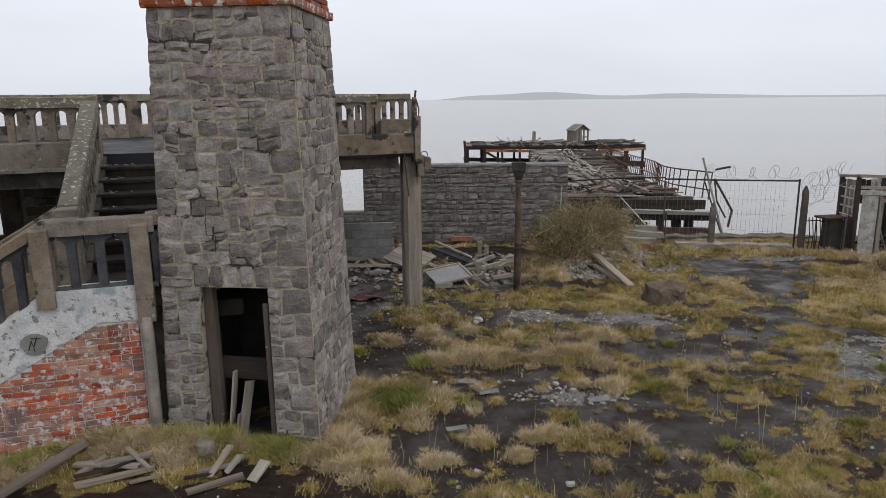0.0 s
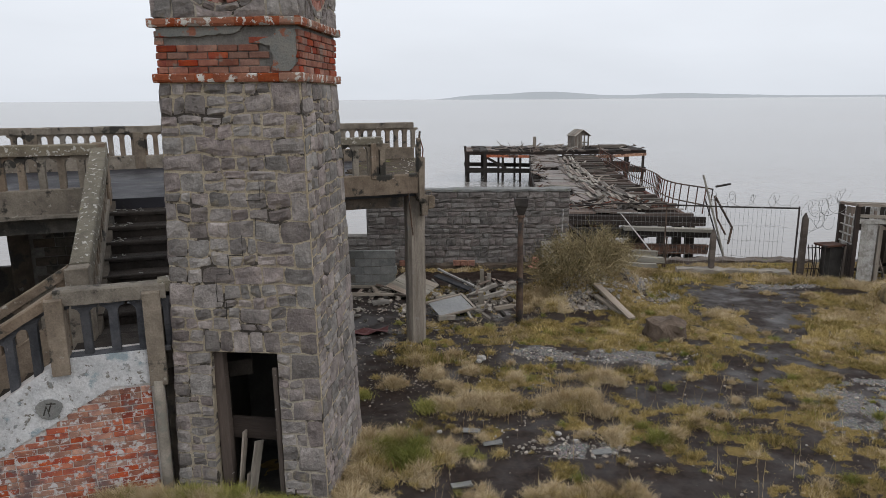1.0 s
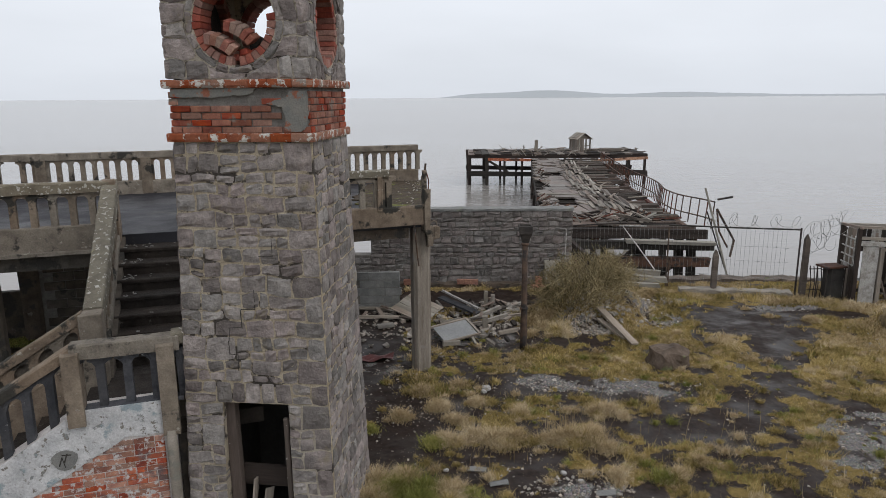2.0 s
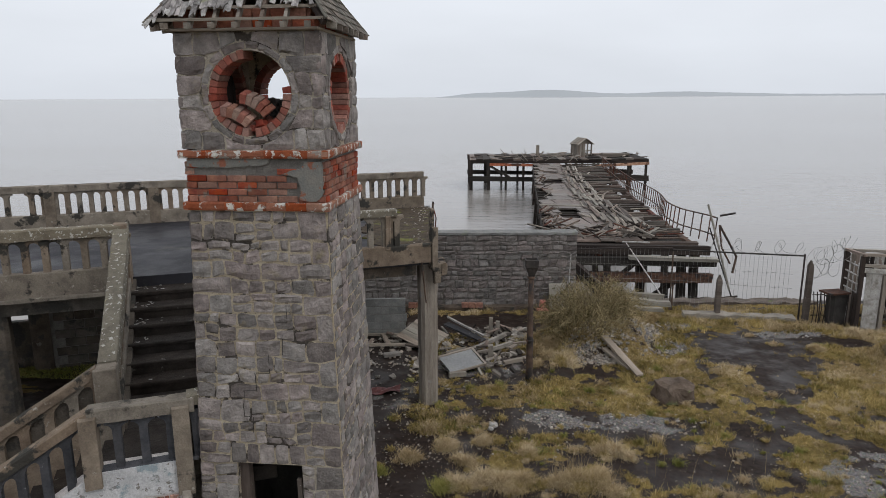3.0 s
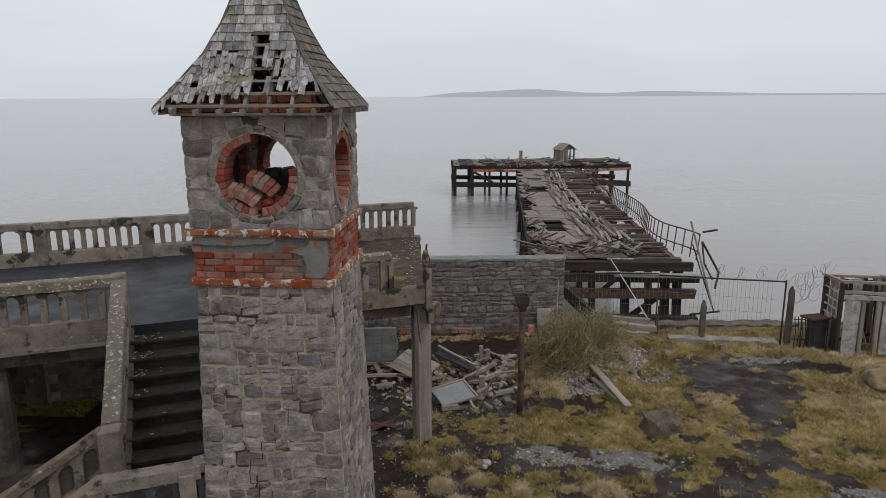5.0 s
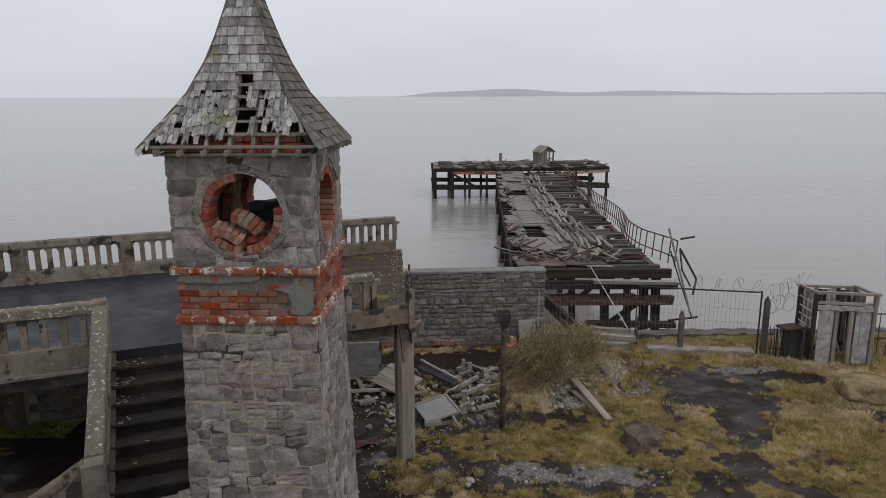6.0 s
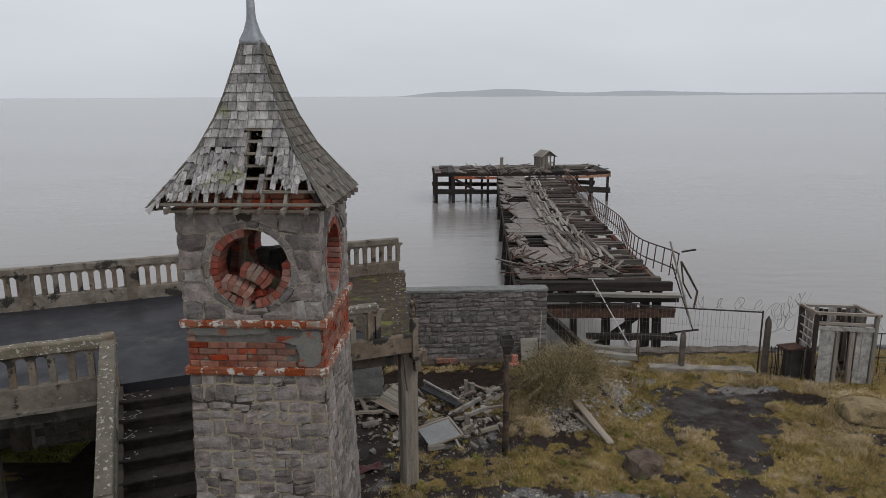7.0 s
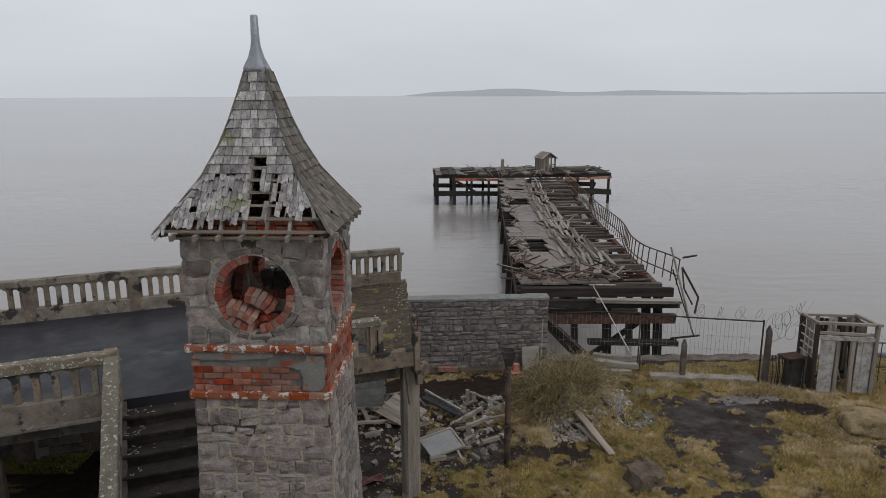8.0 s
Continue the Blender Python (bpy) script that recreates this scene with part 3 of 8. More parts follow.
def face_point(face, s, z, out):
    """A place on a tower face: s along it from -1 to 1 of the half width, out from its plane."""
    h = half_w(z)
    if face == 0:
        return Vector((s * h, -h - out, z))
    if face == 1:
        return Vector((h + out, s * h, z))
    if face == 2:
        return Vector((-s * h, h + out, z))
    return Vector((-h - out, -s * h, z))


def stone_patch(bm, P, s0, s1, z0, z1, rng, deep=0.09, bulge=0.022, joint=0.008, wid=1.0, keep=None):
    """One dressed stone: a rough 4 x 4 face with chamfered arrises and sides running back into the wall."""
    js = joint / wid
    s0, s1, z0, z1 = s0 + js, s1 - js, z0 + joint, z1 - joint
    fs, fz = (0, rng.uniform(0.1, 0.4), rng.uniform(0.6, 0.9), 1), (0, rng.uniform(0.12, 0.4), rng.uniform(0.6, 0.88), 1)
    b0 = rng.uniform(0.35, 1.0) * bulge
    tilt, tilt2 = rng.uniform(-0.5, 0.5) * bulge, rng.uniform(-0.6, 0.6) * bulge
    grid, base = [], []
    for j, v in enumerate(fz):
        row, brow = [], []
        for i, u in enumerate(fs):
            edge = i in (0, 3) or j in (0, 3)
            corner = i in (0, 3) and j in (0, 3)
            a = s0 + (s1 - s0) * min(max(u + (rng.uniform(-0.07, 0.07) if 0 < i < 3 else 0), 0), 1)
            c = z0 + (z1 - z0) * min(max(v + (rng.uniform(-0.07, 0.07) if 0 < j < 3 else 0), 0), 1)
            if corner:
                a += ((0.5 - u) * 0.012 + rng.uniform(-0.006, 0.006)) / wid
                c += (0.5 - v) * 0.010 + rng.uniform(-0.006, 0.006)
            elif edge:
                a += rng.uniform(-0.008, 0.008) / wid
                c += rng.uniform(-0.008, 0.008)
            o = rng.uniform(-0.005, 0.007) if edge else b0 + tilt * (2 * u - 1) + tilt2 * (2 * v - 1) + rng.uniform(-0.75, 0.75) * bulge
            if keep:
                a, c = keep(a, c)
            row.append(bm.verts.new(P(a, c, o)))
            if edge:
                brow.append((i, j, bm.verts.new(P(a, c, -deep))))
        grid.append(row)
        base.append(brow)
    bd = {(i, j): v for r in base for i, j, v in r}
    for j in range(3):
        for i in range(3):
            bm.faces.new((grid[j][i], grid[j][i + 1], grid[j + 1][i + 1], grid[j + 1][i]))
    loop = [(i, 0) for i in range(3)] + [(3, j) for j in range(3)] + [(3 - i, 3) for i in range(3)] + [(0, 3 - j) for j in range(3)]
    for k in range(12):
        (i, j), (i2, j2) = loop[k], loop[(k + 1) % 12]
        bm.faces.new((grid[j2][i2], grid[j][i], bd[(i, j)], bd[(i2, j2)]))


def courses(z0, z1, rng, lo=0.13, hi=0.27):
    out = [z0]
    while out[-1] < z1 - lo * 1.3:
        out.append(min(out[-1] + rng.choice((lo, lo * 1.3, (lo + hi) / 2, hi)) * rng.uniform(0.9, 1.1), z1))
    if z1 - out[-1] < lo * 0.7 and len(out) > 2:
        out.pop()
    if out[-1] < z1 - 1e-6:
        out.append(z1)
    return out


def split_course(a, b, rng, lo=0.12, hi=0.40):
    out = [a]
    while out[-1] < b - lo * 1.4:
        out.append(out[-1] + rng.uniform(lo, hi))
    if b - out[-1] < lo * 0.8 and len(out) > 1:
        out.pop()
    return out + [b]


DOOR_S = (-0.46, 0.43)
DOOR_Z = 1.88


def snecked(a, b, z0, z1, rng, out):
    """Split one stretch of walling into big and small stones, so that no joint runs far."""
    w, hh = b - a, z1 - z0
    if w > 0.46 or (w > 0.27 and w > 1.5 * hh and rng.random() < 0.75):
        c = a + w * rng.uniform(0.34, 0.66)
        snecked(a, c, z0, z1, rng, out)
        snecked(c, b, z0, z1, rng, out)
    elif hh > 0.27 or (hh > 0.19 and rng.random() < 0.5):
        c = z0 + hh * rng.uniform(0.36, 0.64)
        snecked(a, b, z0, c, rng, out)
        snecked(a, b, c, z1, rng, out)
    else:
        out.append((a, b, z0, z1))


def shaft_rects(face, rng, zs):
    """The stones of one face as (s0, s1, z0, z1), with the doorway left free on the front."""
    rects = []
    for n, (z0, z1) in enumerate(zip(zs, zs[1:])):
        h = half_w((z0 + z1) / 2)
        q = 1.0 - (0.20 if n % 2 else 0.33) / h
        rects.append((q, 1.0, z0, z1))
        spans = [(-1.0, q)]
        if face == 0 and z0 < DOOR_Z - 0.02:
            spans = [(-1.0, DOOR_S[0]), (DOOR_S[1], q)]
        elif face == 0 and z0 < DOOR_Z + 0.22:
            cut = [-0.56, -0.33, -0.15, 0.07, 0.27, 0.50]
            rects += [(a, b, z0, z1) for a, b in zip(cut, cut[1:])]
            spans = [(-1.0, cut[0]), (cut[-1], q)]
        for a, b in spans:
            if b - a < 0.1:
                continue
            got = []
            snecked(a * h, b * h, z0, z1, rng, got)
            rects += [(c / h, d / h, za, zb) for c, d, za, zb in got]
    return rects


def wander(face):
    """Uneven joints: a gentle drift of the bond that dies away at the corners, the doorway, the top and the foot."""
    def f(s, z):
        k = min(1.0, (1 - abs(s)) * 4, max(0.0, (BAND0 - z) * 5), max(0.0, (z + 0.1) * 5))
        if face == 0 and z < DOOR_Z + 0.3:
            k *= min(1.0, max(0.0, abs(s + 0.015) - 0.445) * 5)
        k = max(k, 0.0)
        p = Vector((s * 2.6, z * 3.0, 7.0 * face))
        p2 = Vector((s * 6.5 + 9, z * 7.5, 7.0 * face))
        return s + k * (0.040 * noise.noise(p) + 0.018 * noise.noise(p2)), z + k * (0.050 * noise.noise(p + Vector((5, 3, 1))) + 0.016 * noise.noise(p2 + Vector((2, 8, 1))))
    return f


shaft_z = courses(-0.1, DOOR_Z, TR, 0.19, 0.30) + [DOOR_Z + 0.25] + courses(DOOR_Z + 0.25, BAND0, TR, 0.19, 0.30)[1:]


def tower_shaft():
    shaft = part("shaft", bmesh.new(), SHAFT_MORTAR, tower, "hollow shaft of rubble masonry in lime mortar")
    # hollow core walls behind the stones, with the doorway through the front one
    zt = BAND0 + 0.02
    th = 0.30
    hb, ht = half_w(-0.1) - 0.012, half_w(zt - 0.05) - 0.012

    def wall(face, s0, s1, za, zb):
        bm = bmesh.new()
        vs = []
        for z in (za, zb):
            h = half_w(min(z, BAND0 - 0.01))
            for s, o in ((s0, -0.006), (s1, -0.006), (s1, -th), (s0, -th)):
                vs.append(bm.verts.new(face_point(face, s, min(z, BAND0 - 0.01), o) + Vector((0, 0, z - min(z, BAND0 - 0.01)))))
        for q in ((0, 1, 5, 4), (1, 2, 6, 5), (2, 3, 7, 6), (3, 0, 4, 7), (4, 5, 6, 7), (3, 2, 1, 0)):
            bm.faces.new([vs[k] for k in q])
        part("core_wall", bm, SHAFT_MORTAR, shaft)
    e = 0.985
    wall(0, -e, DOOR_S[0] - 0.01, -0.15, DOOR_Z)
    wall(0, DOOR_S[1] + 0.01, e, -0.15, DOOR_Z)
    wall(0, -e, e, DOOR_Z, zt)
    for f in (1, 2, 3):
        wall(f, -e, e, -0.15, zt)
    for face in (0, 1):
        for s0, s1, z0, z1 in shaft_rects(face, TR, shaft_z):
            b = bmesh.new()
            lint = face == 0 and DOOR_Z - 0.02 < z0 < DOOR_Z + 0.22 and -0.57 < s0 < 0.3
            if face == 1 and s0 < -0.99:
                s0 = -1.0 + 0.03 / half_w(z0)
                if s1 - s0 < 0.06:
                    b.free()
                    continue
            stone_patch(b, lambda s, z, o, f=face: face_point(f, s, z, o), s0, s1, z0, z1, TR, 0.10 if not lint else 0.2, 0.016, 0.0105, half_w(z0), wander(face))
            part("stone", b, STONE, shaft)
    # stepped crack that climbs from the doorway, its dark gap painted as flat strips
    b = bmesh.new()
    x, z = -0.50, DOOR_Z + 0.02
    while z < 4.2:
        z2 = z + TR.uniform(0.10, 0.24)
        x2 = x + TR.choice((0.0, 0.10, -0.09, 0.16, 0.13)) * (1 if x < 0.25 else -1)
        for (xa, za), (xb, zb) in (((x, z), (x + TR.uniform(-0.015, 0.015), z2)), ((x, z2), (x2, z2 + TR.uniform(-0.02, 0.02)))):
            if abs(xa - xb) + abs(za - zb) < 0.03:
                continue
            w = TR.uniform(0.003, 0.0055)
            dx, dz = (w, 0) if abs(zb - za) > abs(xb - xa) else (0, w)
            q = [b.verts.new((px, -half_w(pz) - 0.016, pz)) for px, pz in ((xa - dx, za - dz), (xa + dx, za + dz), (xb + dx, zb + dz), (xb - dx, zb - dz))]
            if TR.random() < 0.45:
                b.faces.new(q)
        x, z = x2, z2
    part("crack", b, NEAR_BLACK, shaft, "stepped crack in the masonry, its shade painted black")
    b = bmesh.new()
    for face in (2, 3):
        for s0, s1, z0, z1 in shaft_rects(face, TR, shaft_z):
            stone_patch(b, lambda s, z, o, f=face: face_point(f, s, z, o), s0, s1, z0, z1, TR, 0.1, 0.03, 0.008, half_w(z0))
    tagged(part("far_masonry", b, STONE, shaft, "rubble stones of the seaward faces"), kind="stuff")
    # doorway: leaning jamb boards, rail and loose boards inside
    door = part("door_frame", bmesh.new(), WOOD_DARK, tower, "rotten timber door frame")
    for nm, p, q, w, h, mt in (("jamb", (-0.335, -0.72, 0.0), (-0.355, -0.72, 1.87), 0.13, 0.12, JAMB), ("jamb", (0.345, -0.82, 0.02), (0.33, -0.82, 1.70), 0.06, 0.06, JAMB),
                               ("rail", (-0.30, -0.62, 0.86), (0.34, -0.62, 0.84), 0.06, 0.26, WOOD_DARK)):
        b = bmesh.new()
        d = (Vector(q) - Vector(p)).length
        box(b, 0, d, -w / 2, w / 2, -h / 2, h / 2, 0.008, None, 0.004)
        part(nm, b, mt, door, m=along(p, q))
    for p, q, w in (((-0.20, -0.80, 0.0), (-0.13, -0.68, 0.84), 0.13), ((-0.06, -0.82, 0.0), (0.03, -0.68, 0.72), 0.12), ((-0.10, -0.86, 0.0), (-0.07, -0.80, 0.36), 0.08)):
        b = bmesh.new()
        box(b, 0, (Vector(q) - Vector(p)).length, -w / 2, w / 2, -0.012, 0.012, 0.004, None, 0.003)
        solid("loose_board", b, WOOD_GREY, "grey weathered board leaning inside the tower doorway", "board", "boards in the doorway", m=TOWER @ along(p, q, 90))
    # near-black floor: the shade inside the doorway put into its colour
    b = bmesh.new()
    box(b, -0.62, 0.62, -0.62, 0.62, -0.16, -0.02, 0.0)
    part("floor", b, NEAR_BLACK, tower)
    b = bmesh.new()
    box(b, -0.6, 0.6, -0.6, 0.6, 4.72, 4.80, 0.0)
    part("inner_floor", b, WOOD_DARK, tower)
    b = bmesh.new()
    box(b, -0.58, 0.58, -0.58, 0.58, 2.02, 2.10, 0.0)
    part("inner_floor", b, WOOD_DARK, tower)
    # thin near-black sheets over the core walls paint the doorway's inner shade
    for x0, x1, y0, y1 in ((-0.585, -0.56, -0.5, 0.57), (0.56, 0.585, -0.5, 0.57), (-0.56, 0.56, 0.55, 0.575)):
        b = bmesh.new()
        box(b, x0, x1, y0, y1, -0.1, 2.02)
        part("inner_lining", b, NEAR_BLACK, tower)


tower_shaft()


def brick_mesh(l=0.215, d=0.1, h=0.065, bev=0.006, j=0.003):
    bm = bmesh.new()
    box(bm, -l / 2, l / 2, 0, d, -h / 2, h / 2, bev, None, j)
    return bm


def tower_band():
    bm = bmesh.new()
    h = 0.75
    box(bm, -h, h, -h, -0.5, BAND0, BAND1, 0)
    box(bm, -h, h, 0.5, h, BAND0, BAND1, 0)
    box(bm, -h, -0.5, -0.5, 0.5, BAND0, BAND1, 0)
    box(bm, 0.5, h, -0.5, 0.5, BAND0, BAND1, 0)
    band = part("brick_band", bm, MORTAR_DARK, tower, "band of worn red brick with patches of cement render")
    shared = [link_mesh("brick", brick_mesh(), BRICK_BAND) for _ in range(4)]
    short = [link_mesh("brick", brick_mesh(0.105), BRICK_BAND) for _ in range(2)]
    rows = 6
    ph = 0.44 / rows
    for face in (0, 1, 2, 3):
        R = Matrix.Rotation(radians(90 * face), 4, "Z")
        for r in range(rows):
            z = BAND0 + 0.09 + (r + 0.5) * ph
            x = -0.755 + (0 if r % 2 else -0.0)
            first = r % 2 == 0
            while x < 0.74:
                l = 0.105 if first else 0.215
                first = False
                l = min(l, 0.765 - x)
                if l < 0.06:
                    break
                covered = face == 0 and ((r >= 4 and x < 0.05) or (r == 5 and x < 0.3) or (x + l > 0.47 and x < 0.68 and r > 0 + TR.random()) or (x > 0.28 and r >= 3))
                if not covered or TR.random() < 0.12:
                    me = TR.choice(shared) if l > 0.15 else TR.choice(short)
                    push = TR.choice((0, 0, 0, 0.006, 0.014, -0.006))
                    b = part("brick", me, None, band, m=R @ Matrix.Translation((x + l / 2, -0.772 + push, z)) @ Matrix.Rotation(TR.uniform(-0.012, 0.012), 4, "Y") @ Matrix.Diagonal((l / (0.215 if l > 0.15 else 0.105) * 0.965, 1, 1, 1)))
                x += l + 0.006
    # render patches on the front, ragged slabs 6 mm proud
    for outline in ([(-0.74, 5.40), (-0.745, 5.31), (-0.55, 5.30), (-0.40, 5.315), (-0.30, 5.30), (-0.1, 5.325), (0.08, 5.33), (0.16, 5.36), (0.19, 5.40)],
                    [(0.40, 5.27), (0.50, 5.29), (0.55, 5.36), (0.74, 5.37), (0.745, 5.12), (0.73, 5.0), (0.66, 4.95), (0.48, 4.96), (0.5, 5.1), (0.47, 5.2), (0.38, 5.22), (0.30, 5.235)]):
        bm = bmesh.new()
        pts = []
        for (x0, z0), (x1, z1) in zip(outline, outline[1:] + outline[:1]):
            for k in range(4):
                pts.append((x0 + (x1 - x0) * k / 4 + TR.uniform(-0.008, 0.008), z0 + (z1 - z0) * k / 4 + TR.uniform(-0.008, 0.008)))
        extrude_poly(bm, pts, -0.781, -0.70)
        part("render_patch", bm, RENDER_COAT, band, "flaking grey cement render")
    # mouldings above and below, in lengths
    for z0, z1, out in ((4.84, 4.93, 0.035), (5.40, 5.485, 0.045)):
        for face in range(4):
            R = Matrix.Rotation(radians(90 * face), 4, "Z")
            n = 7
            L = 2 * (0.775 + out)
            cuts = [-L / 2 + L * (k + (TR.uniform(-0.15, 0.15) if 0 < k < n else 0)) / n for k in range(n + 1)]
            for a, b in zip(cuts, cuts[1:]):
                bm = bmesh.new()
                prof = [(-0.76, z0), (-0.775 - out * 0.75, z0 + 0.004), (-0.775 - out, z0 + 0.028), (-0.775 - out, z1 - 0.012), (-0.775 - out * 0.85, z1), (-0.76, z1 + 0.004)]
                e0 = 0.02 if a == cuts[0] else 0
                va = [bm.verts.new((a + 0.002, y + TR.uniform(-0.003, 0.003), z + TR.uniform(-0.002, 0.002))) for y, z in prof]
                vb = [bm.verts.new((b - 0.002, y + TR.uniform(-0.003, 0.003), z + TR.uniform(-0.002, 0.002))) for y, z in prof]
                for k in range(6):
                    bm.faces.new((va[k], va[(k + 1) % 6], vb[(k + 1) % 6], vb[k]))
                bm.faces.new(va[::-1])
                bm.faces.new(vb)
                bmesh.ops.recalc_face_normals(bm, faces=bm.faces)
                part("moulding", bm, MOULD, band, m=R)


tower_band()

CLK_Z, R_IN, R_BR, R_OUT = 6.07, 0.355, 0.448, 0.535


def clock_stage():
    h, th = 0.768, 0.30
    stage = part("clock_stage", bmesh.new(), MORTAR_DARK, tower, "upper stage of stone blocks with a round opening in each face")
    for face in range(4):
        R = Matrix.Rotation(radians(90 * face), 4, "Z")
        bm = bmesh.new()
        n = 32
        rings = []
        for y in (-h, -h + th):
            inner, outer = [], []
            for k in range(n):
                a = 2 * math.pi * k / n
                c, s = math.cos(a), math.sin(a)
                inner.append(bm.verts.new((0.44 * c, y, CLK_Z + 0.44 * s)))
                tx = h / max(abs(c), 1e-6)
                tz = ((STAGE1 - CLK_Z) if s > 0 else (CLK_Z - STAGE0)) / max(abs(s), 1e-6)
                t = min(tx, tz)
                outer.append(bm.verts.new((t * c, y, CLK_Z + t * s)))
            rings.append((inner, outer))
        (i0, o0), (i1, o1) = rings
        for k in range(n):
            q = (k + 1) % n
            bm.faces.new((i0[k], i0[q], o0[q], o0[k]))
            bm.faces.new((i1[q], i1[k], o1[k], o1[q]))
            bm.faces.new((i0[q], i0[k], i1[k], i1[q]))
        part("wall", bm, SHAFT_MORTAR, stage, m=R)
        # block stones round the opening
        def P(s, z, o, RR=R):
            return RR @ Vector((s, -0.775 - o, z))

        def keep(a, c):
            d = math.hypot(a, c - CLK_Z)
            if d < R_OUT:
                k = R_OUT / max(d, 1e-4)
                return a * k, CLK_Z + (c - CLK_Z) * k
            return a, c
        def loose(a, c, f=face):
            k = max(0.0, min(1.0, (0.785 - abs(a)) * 6, (STAGE1 - c) * 6, (c - STAGE0) * 6))
            p = Vector((a * 4.5, c * 4.5, 3.0 * f))
            return a + 0.06 * k * noise.noise(p), c + 0.06 * k * noise.noise(p + Vector((4, 7, 2)))
        zs = [STAGE0 + 0.01, 5.70, 5.92, 6.05, 6.27, 6.46, STAGE1]
        hid = bmesh.new() if face > 1 else None
        for z0, z1 in zip(zs, zs[1:]):
            cut = split_course(-0.785, 0.785, TR, 0.13, 0.40)
            for a, b in zip(cut, cut[1:]):
                pts = [math.hypot(x, z - CLK_Z) for x in (a, (a + b) / 2, b) for z in (z0, (z0 + z1) / 2, z1)]
                if sum(1 for p in pts if p > R_OUT) < 4:
                    continue
                bm = hid if hid is not None else bmesh.new()
                stone_patch(bm, P, a, b, z0, min(z1, 6.70), TR, 0.05, 0.017, 0.007, 1.0, lambda a, c: keep(*loose(a, c)))
                if hid is None:
                    part("stone", bm, STONE, stage)
        # stone voussoirs
        m = 15
        for k in range(m):
            a0, a1 = 2 * math.pi * (k + 0.02 + 0.16 * math.sin(2.7 * k + face)) / m, 2 * math.pi * (k + 0.98 + 0.16 * math.sin(2.7 * ((k + 1) % m) + face)) / m
            bm = hid if hid is not None else bmesh.new()
            ro = R_OUT - TR.uniform(0.0, 0.006)
            stone_patch(bm, lambda s, z, o, RR=R: RR @ Vector((z * math.cos(s), -0.775 - o, CLK_Z + z * math.sin(s))), a0, a1, R_BR + 0.002, ro, TR, 0.05, 0.014, 0.006, 0.6)
            bmesh.ops.recalc_face_normals(bm, faces=bm.faces)
            if hid is None:
                part("stone", bm, STONE, stage)
        if hid is not None:
            tagged(part("far_masonry", hid, STONE, stage), kind="stuff")
        # ring of bricks lining the opening; gaps where they have fallen
        nb = 34
        for k in range(nb):
            a = 2 * math.pi * (k + 0.5) / nb
            d = math.degrees(a) % 360
            if face == 0 and (12 < d < 97 or 262 < d < 274):
                continue
            if face == 2 and 85 < d < 150:
                continue
            if face == 1 and TR.random() < 0.1:
                continue
            bm = bmesh.new()
            w0, w1 = R_IN * math.pi / nb * 0.93, R_BR * math.pi / nb * 0.93
            y0, y1 = -0.77 + TR.uniform(-0.008, 0.008), -0.50
            vs = [bm.verts.new(p) for p in ((R_IN, y0, -w0), (R_BR, y0, -w1), (R_BR, y0, w1), (R_IN, y0, w0), (R_IN, y1, -w0), (R_BR, y1, -w1), (R_BR, y1, w1), (R_IN, y1, w0))]
            for q in ((3, 2, 1, 0), (4, 5, 6, 7), (0, 1, 5, 4), (1, 2, 6, 5), (2, 3, 7, 6), (3, 0, 4, 7)):
                bm.faces.new([vs[i] for i in q])
            bmesh.ops.bevel(bm, geom=list(bm.edges), offset=0.005, segments=1, affect="EDGES")
            part("brick", bm, BRICK_RING, stage, m=R @ Matrix.Translation((0, 0, CLK_Z)) @ Matrix.Rotation(-a, 4, "Y"))
    return stage


clock_stage()


